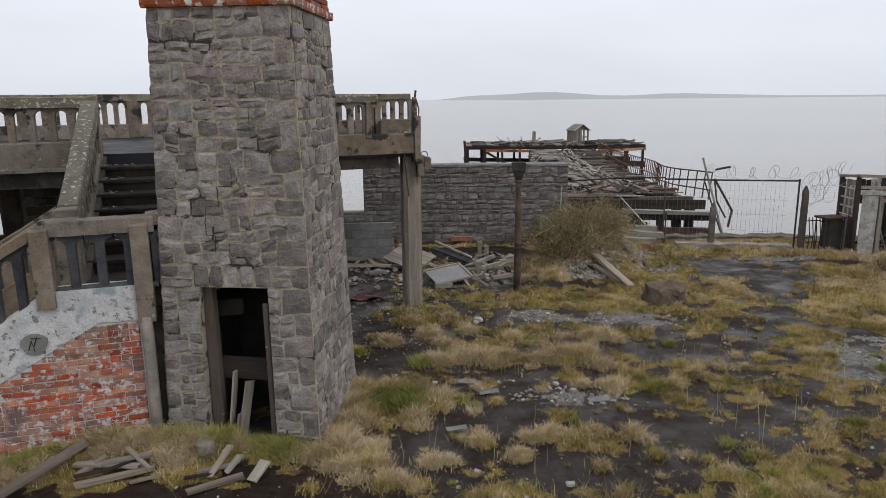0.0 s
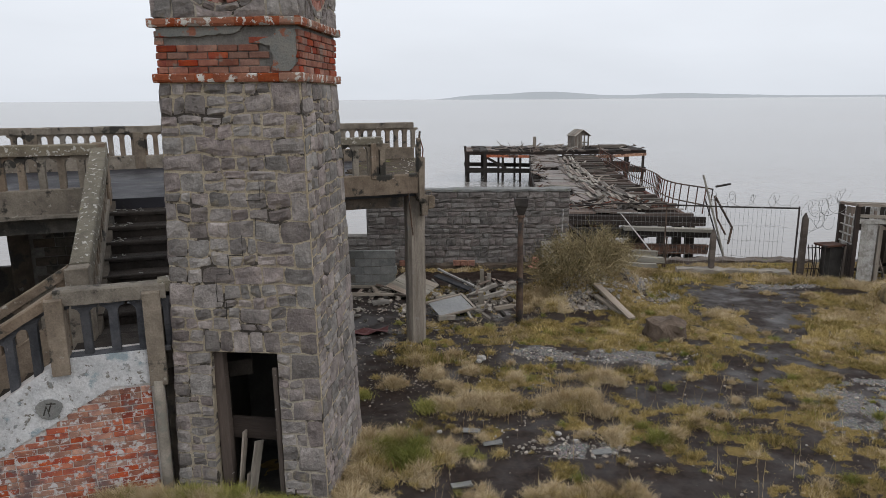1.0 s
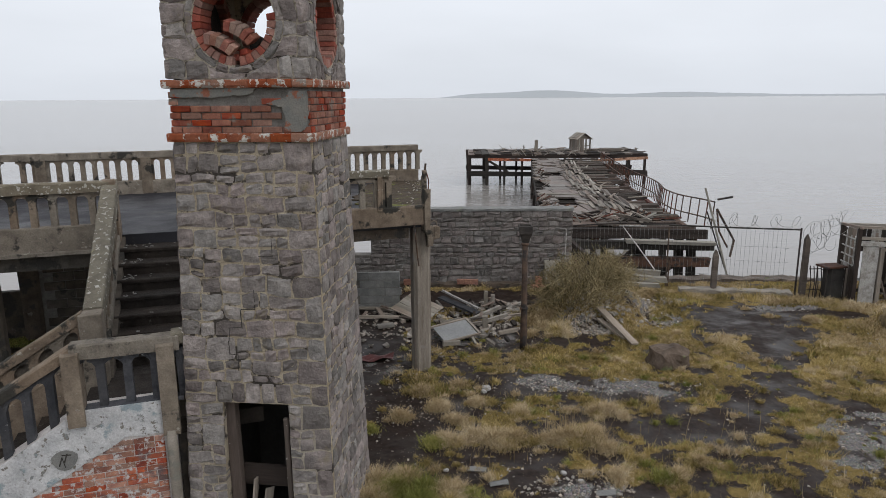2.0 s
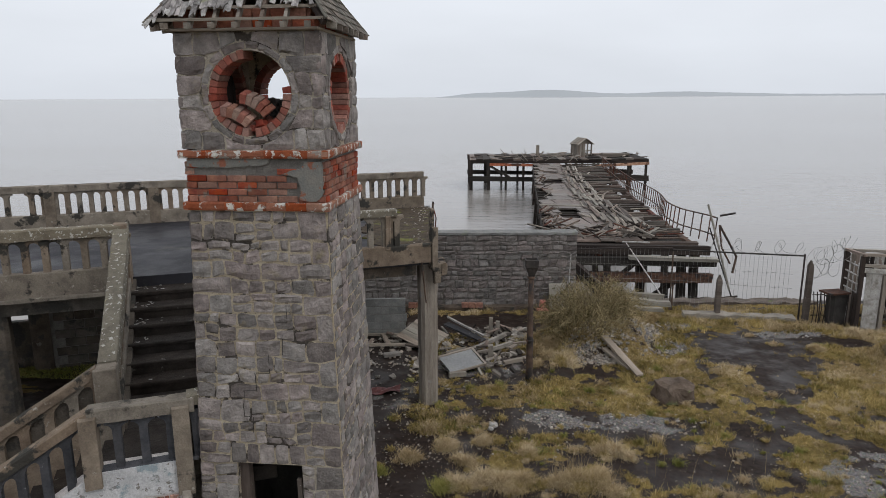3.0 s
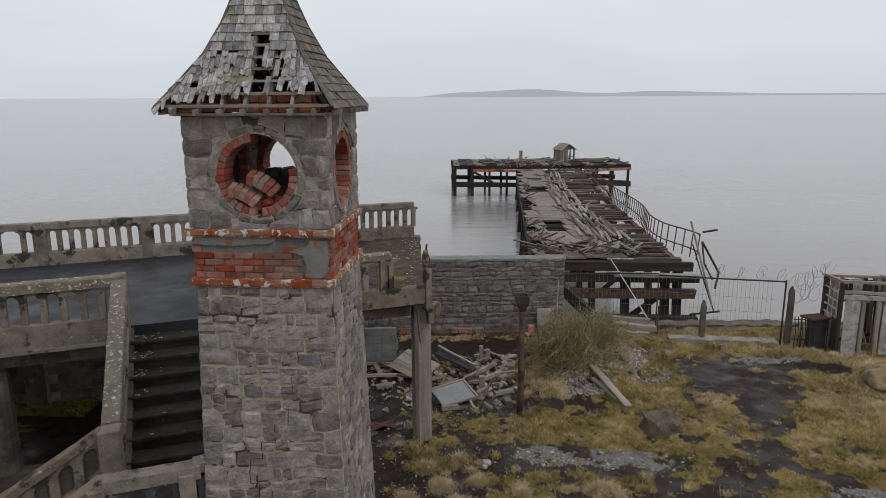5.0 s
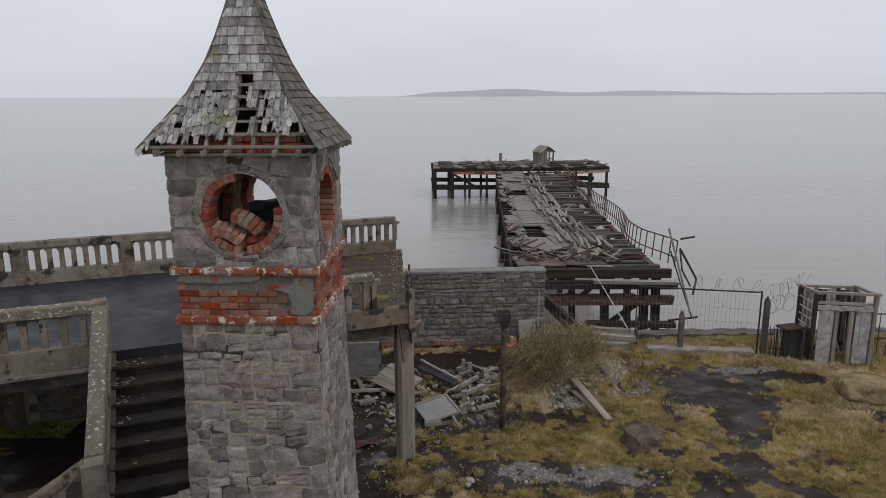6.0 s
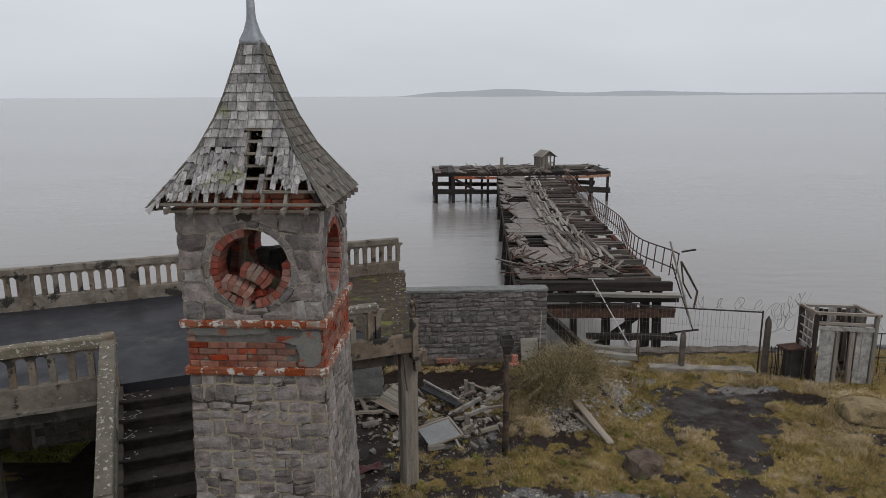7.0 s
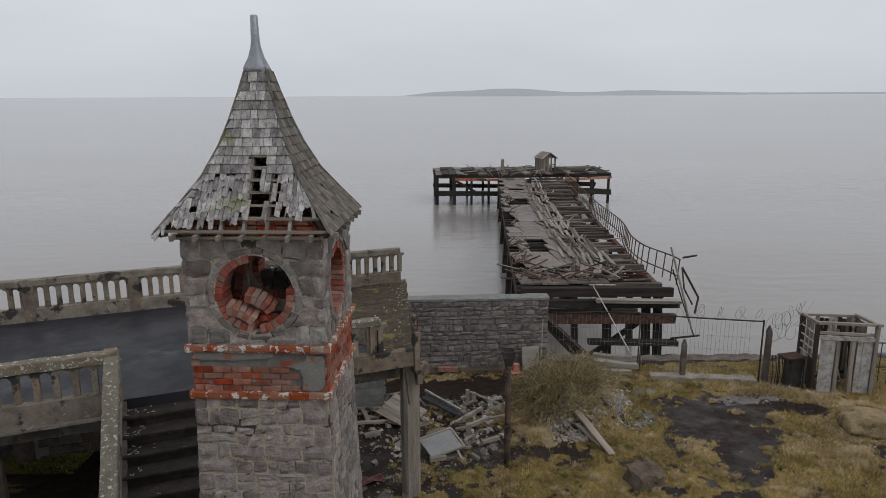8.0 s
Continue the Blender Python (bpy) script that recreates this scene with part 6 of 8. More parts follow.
def hut():
    h = thing("hut", "roofless derelict timber kiosk with peeling white boards", "hut", m=pose(10.85, 18.58, gz(11.5, 19), 0, 0, -7))
    W, D, H = 1.62, 1.15, 2.16
    g = random.Random(3)

    def b(name, p, q, w, t, mt, lab=""):
        ob = bar(name, p, q, w, t, mt, "", "", parent=h)
        if lab:
            ob["label"] = lab
    for x, y, hh in ((0, 0, H), (W, 0, H - 0.05), (0.06, D, H - 0.12), (W, D, H - 0.15), (0.60, 0, 1.6), (1.02, 0, 1.6)):
        b("corner_post", (x, y, -0.25), (x + g.uniform(-0.02, 0.02), y, hh), 0.10, 0.10, WOOD_DARK if x < 0.2 else WOOD_GREY)
    for p, q in (((-0.08, 0, H), (W + 0.12, 0, H - 0.05)), ((0, -0.08, H - 0.01), (0.06, D + 0.08, H - 0.12)), ((W, -0.1, H - 0.05), (W, D + 0.1, H - 0.14)), ((0, D, H - 0.12), (W, D, H - 0.15))):
        b("top_plate", p, q, 0.09, 0.07, WOOD_GREY)
    b("lintel", (0, 0, 1.72), (W, -0.02, 1.68), 0.06, 0.12, PAINT_WHITE)
    b("sill", (-0.05, -0.03, 0.0), (W + 0.1, -0.03, -0.02), 0.1, 0.07, WOOD_PALE)
    for k, x in enumerate((0.20, 0.33, 0.46, 1.20, 1.34, 1.48)):
        b("white_board", (x, 0.0, 0.05), (x + g.uniform(-0.01, 0.01), 0.0, 1.64), 0.135, 0.022, PAINT_WHITE)
    # the side with its broken window lattice
    for y in (0.12, 0.26, 0.40):
        b("side_board", (0.02, y, 0.0), (0.03, y, 1.0 + g.uniform(-0.1, 0.15)), 0.022, 0.13, WOOD_DARK)
    for z in (1.05, 1.28, 1.52, 1.78):
        b("glazing_bar", (0.02, 0.05, z), (0.05, D - 0.05, z - 0.04), 0.03, 0.03, PAINT_WHITE)
    for y in (0.3, 0.55, 0.82):
        b("glazing_bar", (0.03, y, 1.0), (0.04, y, 1.85), 0.03, 0.03, PAINT_WHITE)
    for k in range(12):
        x = 0.10 + k * 0.128
        z0 = 0.0 if k < 3 or k > 8 else (1.15 + 0.12 * (k % 3))
        b("back_board", (x, D - 0.02, z0), (x + g.uniform(-0.01, 0.01), D - 0.02, H - 0.14 - 0.1 * g.random()), 0.118, 0.02, g.choice((WOOD_GREY, PAINT_WHITE, WOOD_GREY, WOOD_DARK)))
    for p, q in (((0.55, 0.5, 1.55), (1.2, 0.9, 1.35)), ((0.4, 0.8, 0.2), (1.3, 0.9, 0.35)), ((0.62, 0.1, 0.0), (0.7, 0.6, 1.9)), ((1.12, 0.2, 0.0), (1.02, 0.3, 2.0)), ((-0.02, 0.03, 1.86), (W + 0.05, 0.03, 1.80)), ((0.0, D, 1.5), (W, D, 1.46))):
        b("loose_rail", p, q, 0.05, 0.08, g.choice((WOOD_DARK, WOOD_GREY)))
    for k in range(5):
        y = 0.62 + 0.11 * k
        b("side_board", (W, y, 0.0), (W + 0.01, y, 1.95), 0.02, 0.10, WOOD_GREY)
    for k in range(4):
        y = 0.55 + 0.13 * k
        b("side_board", (0.03, y, 0.0), (0.04, y, 1.0), 0.022, 0.12, g.choice((WOOD_GREY, PAINT_WHITE)))
    for y in (0.2, 0.42):
        b("side_board", (W, y, 0.1), (W + 0.01, y, 1.1), 0.02, 0.18, WOOD_GREY)
    b("brace", (0.55, D * 0.7, 0.0), (0.95, D * 0.7, 1.7), 0.05, 0.1, WOOD_GREY)
    b("brace", (1.0, D * 0.6, 0.0), (0.62, D * 0.6, 1.2), 0.04, 0.09, WOOD_GREY)
    s = thing("wooden_steps", "small broken wooden steps in the hut doorway", "steps", m=pose(11.5, 18.75, gz(11.5, 18.75), 0, 0, -7))
    for k in range(4):
        bar("tread", (-0.02, 0.05 + 0.12 * k, 0.08 + 0.14 * k), (0.38, 0.05 + 0.12 * k, 0.08 + 0.14 * k), 0.14, 0.025, WOOD_PALE, "", "", parent=s)
    for x in (0, 0.36):
        bar("string", (x, -0.02, 0.0), (x, 0.5, 0.6), 0.03, 0.09, WOOD_GREY, "", "", parent=s)


hut()


def yard_iron():
    t = thing("rusty_table", "collapsed rusty iron table against the hut", "table", m=pose(10.45, 19.0, gz(10.4, 19.0), 0, 0, 12))
    bm = bmesh.new()
    box(bm, -0.32, 0.32, -0.2, 0.25, 0.98, 1.02, 0.006, None, 0.012)
    part("top", bm, RUST, t)
    for x, y in ((-0.28, -0.16), (0.28, -0.16), (-0.28, 0.2), (0.28, 0.2)):
        bm = bmesh.new()
        tube(bm, [(x, y, -0.2), (x * 1.04, y, 1.0)], 0.018, 6)
        part("leg", bm, IRON_DARK, t)
    bm = bmesh.new()
    box(bm, -0.1, 0.30, -0.12, 0.22, 0.0, 0.94, 0.02, None, 0.02)
    part("drawer_box", bm, NEAR_BLACK, t, "near-black box below the top")
    g = thing("bent_railing", "short bent length of dark iron railing", "railing", m=pose(10.0, 19.25, gz(10, 19.2), 0, 0, -20))
    for z in (0.25, 0.85):
        bm = bmesh.new()
        tube(bm, [(-0.05, 0, z), (0.25, 0.02, z + 0.03), (0.4, 0, z - 0.06)], 0.016, 6)
        part("rail", bm, IRON_DARK, g)
    for k in range(5):
        bm = bmesh.new()
        tube(bm, [(k * 0.09, 0, -0.25), (k * 0.09 + 0.04, 0, 0.45), (k * 0.09 - 0.02, 0, 0.95)], 0.013, 5)
        part("bar", bm, IRON_DARK, g)


yard_iron()

# boulder
bm = bmesh.new()
bmesh.ops.create_cube(bm, size=1.0, matrix=Matrix.Diagonal((0.70, 0.6, 0.60, 1)))
bmesh.ops.subdivide_edges(bm, edges=list(bm.edges), cuts=5, use_grid_fill=True)
for v in bm.verts:
    k = v.co.normalized()
    v.co = v.co.lerp(k * 0.42, 0.45) + 0.10 * Vector((noise.noise(v.co * 3.5), noise.noise(v.co * 3.5 + Vector((5, 0, 0))), noise.noise(v.co * 3.5 + Vector((0, 7, 0))))) + 0.02 * k * noise.noise(v.co * 11)
    v.co.z += 0.10 * v.co.x
solid("boulder", bm, ROCK, "blocky dark brown boulder sitting in grass", "boulder", m=pose(4.42, 13.95, -0.13, 3, 4, 14), smooth=False)

# moss-grown hump of rock at the edge of the yard
bm = bmesh.new()
rock_mesh(bm, (0.95, 0.55, 0.36), 0.35, 4, None, 11)
MOSS_ROCK = mat("tan_mossy_rock", (0.16, 0.115, 0.055), (0.31, 0.235, 0.125), 4, 0.95, 1.0, 25, 0.0, 0.0, c3=(0.10, 0.085, 0.05), c3_scale=3, c3_at=0.56, c3_soft=0.12)
solid("mossy_rock", bm, MOSS_ROCK, "low tan rock overgrown with dry moss in the grass", "rock", m=pose(10.95, 16.0, 0.0, 0, 3, -6), smooth=True)

# planks on the mound
for (x0, y0), (x1, y1), w in (((3.56, 16.75), (4.06, 15.22), 0.17), ((3.50, 16.45), (3.92, 15.6), 0.10)):
    z0, z1 = gz(x0, y0) + 0.07, gz(x1, y1) + 0.05
    bar("plank", (x0, y0, z0), (x1, y1, z1), w, 0.05, WOOD_PALE, "pale weathered plank lying down the side of the mound", "plank", "planks on the mound", jit=0.008)


def chip(bm, s, M):
    """One angular crumb of stone."""
    u = YR.uniform
    vs = [bm.verts.new(M @ Vector((sx * s * u(0.7, 1.1), sy * s * u(0.4, 0.95), sz * s * u(0.2, 0.6)))) for sz in (-1, 1) for sx, sy in ((-1, -1), (1, -1), (1, 1), (-1, 1))]
    for q in ((3, 2, 1, 0), (4, 5, 6, 7), (0, 1, 5, 4), (1, 2, 6, 5), (2, 3, 7, 6), (3, 0, 4, 7)):
        bm.faces.new([vs[k] for k in q])


def litter():
    def lay(x0, y0, h0, x1, y1, h1, w, t, mt, lab, cat="board", grp="rubble heap timbers", name="loose_board"):
        if grp == "rubble heap timbers":
            k = 0.13
            x0, y0, x1, y1, w, t = x0 + k * (x1 - x0), y0 + k * (y1 - y0), x1 - k * (x1 - x0), y1 - k * (y1 - y0), 0.75 * w, 0.8 * t
        bar(name, (x0, y0, gz(x0, y0) + h0), (x1, y1, gz(x1, y1) + h1), w, t, mt, lab, cat, grp, jit=0.006)
    # window frame lying flat
    f = thing("window_frame", "bare weathered window frame lying on the ground", "window frame", m=pose(-1.95, 17.55, gz(-1.9, 17.6) + 0.09, -4, 5, 14))
    for p, q in (((-0.75, -0.45, 0), (0.75, -0.45, 0)), ((-0.75, 0.55, 0), (0.55, 0.55, 0)), ((-0.7, -0.45, 0), (-0.7, 0.55, 0)), ((0.7, -0.45, 0), (0.5, 0.55, 0)), ((0.02, -0.45, 0), (0.02, 0.55, 0))):
        bar("frame_bar", p, q, 0.11, 0.06, WOOD_PALE, "", "", parent=f)
    p = thing("door_panel", "warped pale boarded door leaning over rubble", "door", m=pose(-0.95, 17.45, gz(-1, 17.4) + 0.28, 18, 10, -38))
    for k in range(5):
        bar("board", (-0.55, -0.36 + k * 0.165, 0), (0.55, -0.36 + k * 0.165, 0), 0.155, 0.03, WOOD_PALE, "", "", parent=p)
    s = thing("grey_panel", "flat grey sheet panel with a pale frame lying on rubble", "panel", m=pose(0.0, 15.65, gz(0, 15.6) + 0.20, 12, -6, 24))
    bm = bmesh.new()
    box(bm, -0.42, 0.42, -0.33, 0.33, -0.012, 0.012, 0.004, None, 0.006)
    part("sheet", bm, BLUE_GREY, s)
    for pa, q in (((-0.46, -0.36, 0.01), (0.46, -0.36, 0.01)), ((-0.46, 0.36, 0.01), (0.46, 0.36, 0.01)), ((0.45, -0.36, 0.01), (0.45, 0.36, 0.01))):
        bar("edge_strip", pa, q, 0.05, 0.04, WOOD_PALE, "", "", parent=s)
    lay(-0.55, 18.25, 0.35, 0.78, 17.3, 0.10, 0.30, 0.06, BLUE_PAINT, "dark green-black painted plank fallen across rubble")
    lay(-0.50, 18.32, 0.52, 0.78, 17.4, 0.22, 0.07, 0.06, PAINT_WHITE, "narrow painted batten fallen across rubble")
    lay(0.30, 16.95, 0.08, 1.30, 17.6, 0.28, 0.12, 0.11, CONC_PALE, "broken pale concrete baluster shaft lying in rubble", "baluster")
    lay(0.70, 16.75, 0.10, 1.4, 17.2, 0.16, 0.11, 0.11, CONC_PALE, "broken pale concrete baluster shaft lying in rubble", "baluster")
    lay(0.85, 18.2, 0.0, 0.84, 18.15, 0.55, 0.13, 0.13, CONC_PALE, "stub of concrete baluster standing upright in rubble", "baluster")
    lay(1.02, 18.3, 0.0, 1.04, 18.28, 0.42, 0.13, 0.13, CONC_PALE, "stub of concrete baluster standing upright in rubble", "baluster")
    lay(0.74, 16.4, 0.0, 0.72, 16.35, 0.36, 0.17, 0.16, CONC_PALE, "stub of concrete baluster standing upright in rubble", "baluster")
    lay(0.15, 16.40, 0.30, 0.50, 14.95, 0.06, 0.06, 0.05, WOOD_PALE, "pale stick propped over the grey panel")
    lay(-0.45, 15.9, 0.32, 0.2, 16.2, 0.36, 0.07, 0.05, WOOD_PALE, "pale stick propped over the grey panel")
    lay(0.95, 15.95, 0.07, 1.55, 16.2, 0.09, 0.16, 0.09, WOOD_PALE, "short pale timber offcut on wet ground")
    lay(-0.35, 15.1, 0.07, 0.15, 15.25, 0.07, 0.18, 0.12, CONC_PALE, "lump of pale broken concrete by the column", "concrete lump")
    lay(-1.95, 16.4, 0.06, -1.45, 16.6, 0.06, 0.25, 0.09, CONC_PALE, "flat broken concrete piece on dark ground", "concrete lump")
    lay(1.5, 18.4, 0.1, 0.9, 19.0, 0.14, 0.12, 0.1, WOOD_GREY, "grey timber offcut in the rubble heap")
    lay(-1.4, 19.0, 0.06, -0.6, 19.3, 0.06, 0.16, 0.08, WOOD_GREY, "grey timber offcut in the rubble heap")
    lay(1.9, 17.3, 0.15, 1.1, 17.1, 0.12, 0.1, 0.08, WOOD_GREY, "grey timber offcut in the rubble heap")
    for k in range(75):
        cx, cy, rx, ry = YR.choice(((0.4, 17.3, 1.2, 1.1), (0.9, 18.2, 0.8, 0.7), (-1.4, 17.6, 1.0, 1.4), (0.2, 15.8, 0.9, 0.6)))
        x, y = cx + YR.gauss(0, 0.5) * rx, cy + YR.gauss(0, 0.5) * ry
        a, L = YR.uniform(0, math.pi), YR.uniform(0.1, 0.42)
        lay(x, y, YR.uniform(0.02, 0.16), x + L * math.cos(a), y + L * math.sin(a), YR.uniform(0.02, 0.25), YR.uniform(0.03, 0.12), YR.uniform(0.02, 0.06), YR.choice((WOOD_DARK, WOOD_DARK, JOIST, JOIST, WOOD_GREY, CONC_PALE)), "splintered offcut in the rubble heap beside the deck", "offcut", "rubble heap offcuts", "offcut")
    # red sheet, red bricks by the wall, orange barrier, plywood, stake
    bm = bmesh.new()
    n = 9
    vs = [[bm.verts.new((-2.15 + 0.1 * i, 14.05 + 0.07 * j + 0.03 * i, gz(-2.15 + 0.1 * i, 14.1 + 0.07 * j) + 0.05 + 0.03 * math.sin(i * 1.3 + j * 0.9) + 0.02 * math.sin(j * 2.1))) for i in range(n)] for j in range(6)]
    for j in range(5):
        for i in range(n - 1):
            bm.faces.new((vs[j][i], vs[j][i + 1], vs[j + 1][i + 1], vs[j + 1][i]))
    r = bmesh.ops.extrude_face_region(bm, geom=list(bm.faces))
    for v in r["geom"]:
        if isinstance(v, bmesh.types.BMVert):
            v.co.z += 0.008
    bmesh.ops.recalc_face_normals(bm, faces=bm.faces)
    tar = mat("dark_red_sheeting", (0.10, 0.018, 0.018), (0.17, 0.035, 0.03), 4, 0.55, 0.3, 20, 0.0, 0.0)
    solid("red_sheeting", bm, tar, "crumpled dark red sheeting on the ground", "sheeting")
    for x, y, a in ((-1.2, 20.72, 4), (0.42, 20.70, -3)):
        bm = bmesh.new()
        for k in range(3):
            box(bm, -0.32 + k * 0.215, -0.11 + k * 0.215, -0.06, 0.06, 0, 0.15, 0.01, None, 0.01)
        solid("brick_lump", bm, BRICK_BAND, "lump of red brickwork lying at the wall foot", "brickwork", "red lumps by the wall", m=pose(x, y, -0.29, 0, 0, a))
    bm = bmesh.new()
    box(bm, -0.10, 0.10, -0.05, 0.05, 0, 0.32, 0.03, None, 0.01)
    box(bm, -0.18, 0.18, -0.12, 0.12, 0, 0.06, 0.02, None, 0.005)
    solid("barrier_foot", bm, RED_PLASTIC, "faded orange-red plastic barrier piece by the wall", "barrier", m=pose(2.55, 20.62, -0.36, 0, 4, 10))
    bm = bmesh.new()
    box(bm, -0.27, 0.27, -0.012, 0.012, 0, 0.82, 0.004, None, 0.004)
    solid("plywood_board", bm, WOOD_PALE, "buff plywood board leaning against the sea wall", "board", m=pose(3.05, 20.68, -0.38, -14, 0, 4))
    bm = bmesh.new()
    tube(bm, [(3.28, 20.35, -0.3), (3.30, 20.4, 0.6), (3.33, 20.42, 1.45)], 0.018, 6)
    solid("thin_stake", bm, PAINT_WHITE, "thin pale stake standing before the sea wall", "stake")
    # foreground boards at the foot of the brick wall
    fore = ((-4.62, 6.30, 0.03, -3.98, 7.28, 0.14, 0.11, 0.05, WOOD_GREY), (-3.84, 6.74, 0.04, -3.12, 7.02, 0.09, 0.08, 0.035, WOOD_PALE), (-4.02, 7.10, 0.08, -3.28, 7.00, 0.12, 0.08, 0.03, WOOD_PALE), (-3.70, 7.05, 0.12, -3.2, 7.15, 0.13, 0.10, 0.025, WOOD_PALE),
            (-3.95, 6.95, 0.02, -3.72, 7.15, 0.10, 0.09, 0.03, WOOD_GREY), (-2.64, 6.62, 0.04, -2.16, 6.92, 0.05, 0.08, 0.035, WOOD_PALE), (-2.50, 6.90, 0.05, -2.38, 7.25, 0.16, 0.07, 0.03, WOOD_PALE), (-2.66, 7.0, 0.05, -2.3, 7.08, 0.08, 0.06, 0.025, WOOD_GREY), (-2.05, 6.85, 0.03, -1.97, 7.12, 0.10, 0.11, 0.025, WOOD_PALE),
            (-3.5, 7.2, 0.14, -3.15, 6.95, 0.10, 0.05, 0.025, WOOD_PALE), (-2.36, 6.95, 0.05, -2.25, 7.15, 0.14, 0.06, 0.025, WOOD_PALE), (-3.9, 6.85, 0.08, -3.55, 7.0, 0.08, 0.05, 0.02, WOOD_DARK), (-3.6, 6.9, 0.10, -3.35, 7.1, 0.14, 0.06, 0.02, WOOD_DARK), (-2.75, 6.85, 0.06, -2.45, 6.95, 0.06, 0.05, 0.02, WOOD_DARK), (-3.3, 6.8, 0.03, -3.0, 6.95, 0.05, 0.05, 0.02, WOOD_GREY))
    for x0, y0, h0, x1, y1, h1, w, t, mt in fore:
        lay(x0, y0, h0, x1, y1, h1, w, t, mt, "splintered weathered board lying before the brick wall", "board", "boards before the tower")
    bm = bmesh.new()
    rock_mesh(bm, (0.13, 0.12, 0.11), 0.4, 2, None, 3)
    solid("concrete_lump", bm, CONCRETE, "rough lump of concrete on the grass", "concrete lump", m=pose(-2.66, 7.25, 0.2))
    # scattered rubble and stones
    groups = [(LOOSE, 0.006, 0.036, 2300), ([(0.5, 17.2, 1.4, 1.3, 0, 1), (-1.5, 16.8, 1.2, 1.8, 0, 1), (1.2, 18.3, 0.8, 0.7, 0, 1)], 0.015, 0.10, 800), ([(4.7, 17.6, 0.9, 1.3, 0, 1), (3.3, 16.6, 0.8, 0.7, 0, 1), (4.9, 18.6, 0.6, 0.8, 0, 1)], 0.010, 0.055, 2200), ([(1.5, 8.5, 5, 4.5, 0, 1), (6, 15, 5, 5, 0, 1), (0, 12, 2, 3, 0, 1)], 0.005, 0.024, 2800)]
    lo = bmesh.new()
    for gi, (areas, s0, s1, cnt) in enumerate(groups):
        for k in range(cnt):
            cx, cy, rx, ry, tu, st = YR.choice(areas)
            a, rr = YR.uniform(0, 2 * math.pi), math.sqrt(YR.random())
            x, y = cx + rx * rr * math.cos(a), cy + ry * rr * math.sin(a)
            s = s0 + (s1 - s0) * YR.random() ** 3
            if gi == 3 and math.hypot((x - 7.4) / 1.7, (y - 16.8) / 2.2) < 1:
                continue
            M = Matrix.Translation((x, y, gz(x, y) + s * 0.25)) @ Euler((YR.uniform(-0.5, 0.5), YR.uniform(-0.5, 0.5), YR.uniform(0, 6))).to_matrix().to_4x4()
            chip(lo, s, M)
    tagged(solid("loose_rubble", lo, RUBBLE, "pale broken stone and concrete crumbs strewn over the yard", "rubble", kind="stuff"))
    # bright scraps that stand out singly
    for x, y, s in ((0.56, 12.64, 0.11), (0.50, 12.5, 0.07), (1.5, 9.41, 0.06), (1.89, 9.41, 0.07), (2.35, 9.4, 0.08), (1.25, 6.82, 0.06), (0.3, 7.05, 0.05), (1.23, 17.5, 0.10), (9.3, 18.1, 0.06), (6.3, 18.3, 0.06), (6.0, 18.75, 0.06), (2.9, 13.0, 0.05), (-0.2, 9.55, 0.05), (1.7, 9.2, 0.05)):
        bm = bmesh.new()
        rock_mesh(bm, (s, s * 0.8, s * 0.55), 0.5, 2, None, x * 7 + y)
        solid("white_stone", bm, PAINT_WHITE, "chalky white lump of broken plaster on the ground", "stone", "white lumps", m=pose(x, y, gz(x, y) + s * 0.25, 0, 0, YR.uniform(0, 180)))
    for x, y, a in ((0.26, 9.53, -12), (0.55, 9.14, 6), (0.1, 8.1, 10), (2.0, 8.9, 0), (-0.05, 7.35, 40)):
        bm = bmesh.new()
        box(bm, -0.13, 0.13, -0.05, 0.05, -0.012, 0.012, 0.004, None, 0.012)
        solid("slate_fragment", bm, BLOCK, "flat grey slate fragment on wet asphalt", "slate", "slate fragments", m=pose(x, y, gz(x, y) + 0.02, 3, -4, a))


litter()

# ---- ruined pier ----
PR = random.Random(17)


def pier_z(y):
    return -0.45 - 0.055 * (y - 31) + 0.00029 * (y - 31) ** 2


def pier_l(y):
    return 4.35 + 0.108 * (y - 32)


def pier_r(y):
    return 11.15 + 0.138 * (y - 33)


def pbar(name, p, q, w, h, mt, parent, roll=0.0, jit=0.01):
    bm = bmesh.new()
    d = (Vector(q) - Vector(p)).length
    box(bm, 0, d, -w / 2, w / 2, -h / 2, h / 2, 0, None, jit)
    return part(name, bm, mt, parent, m=along(p, q, roll))


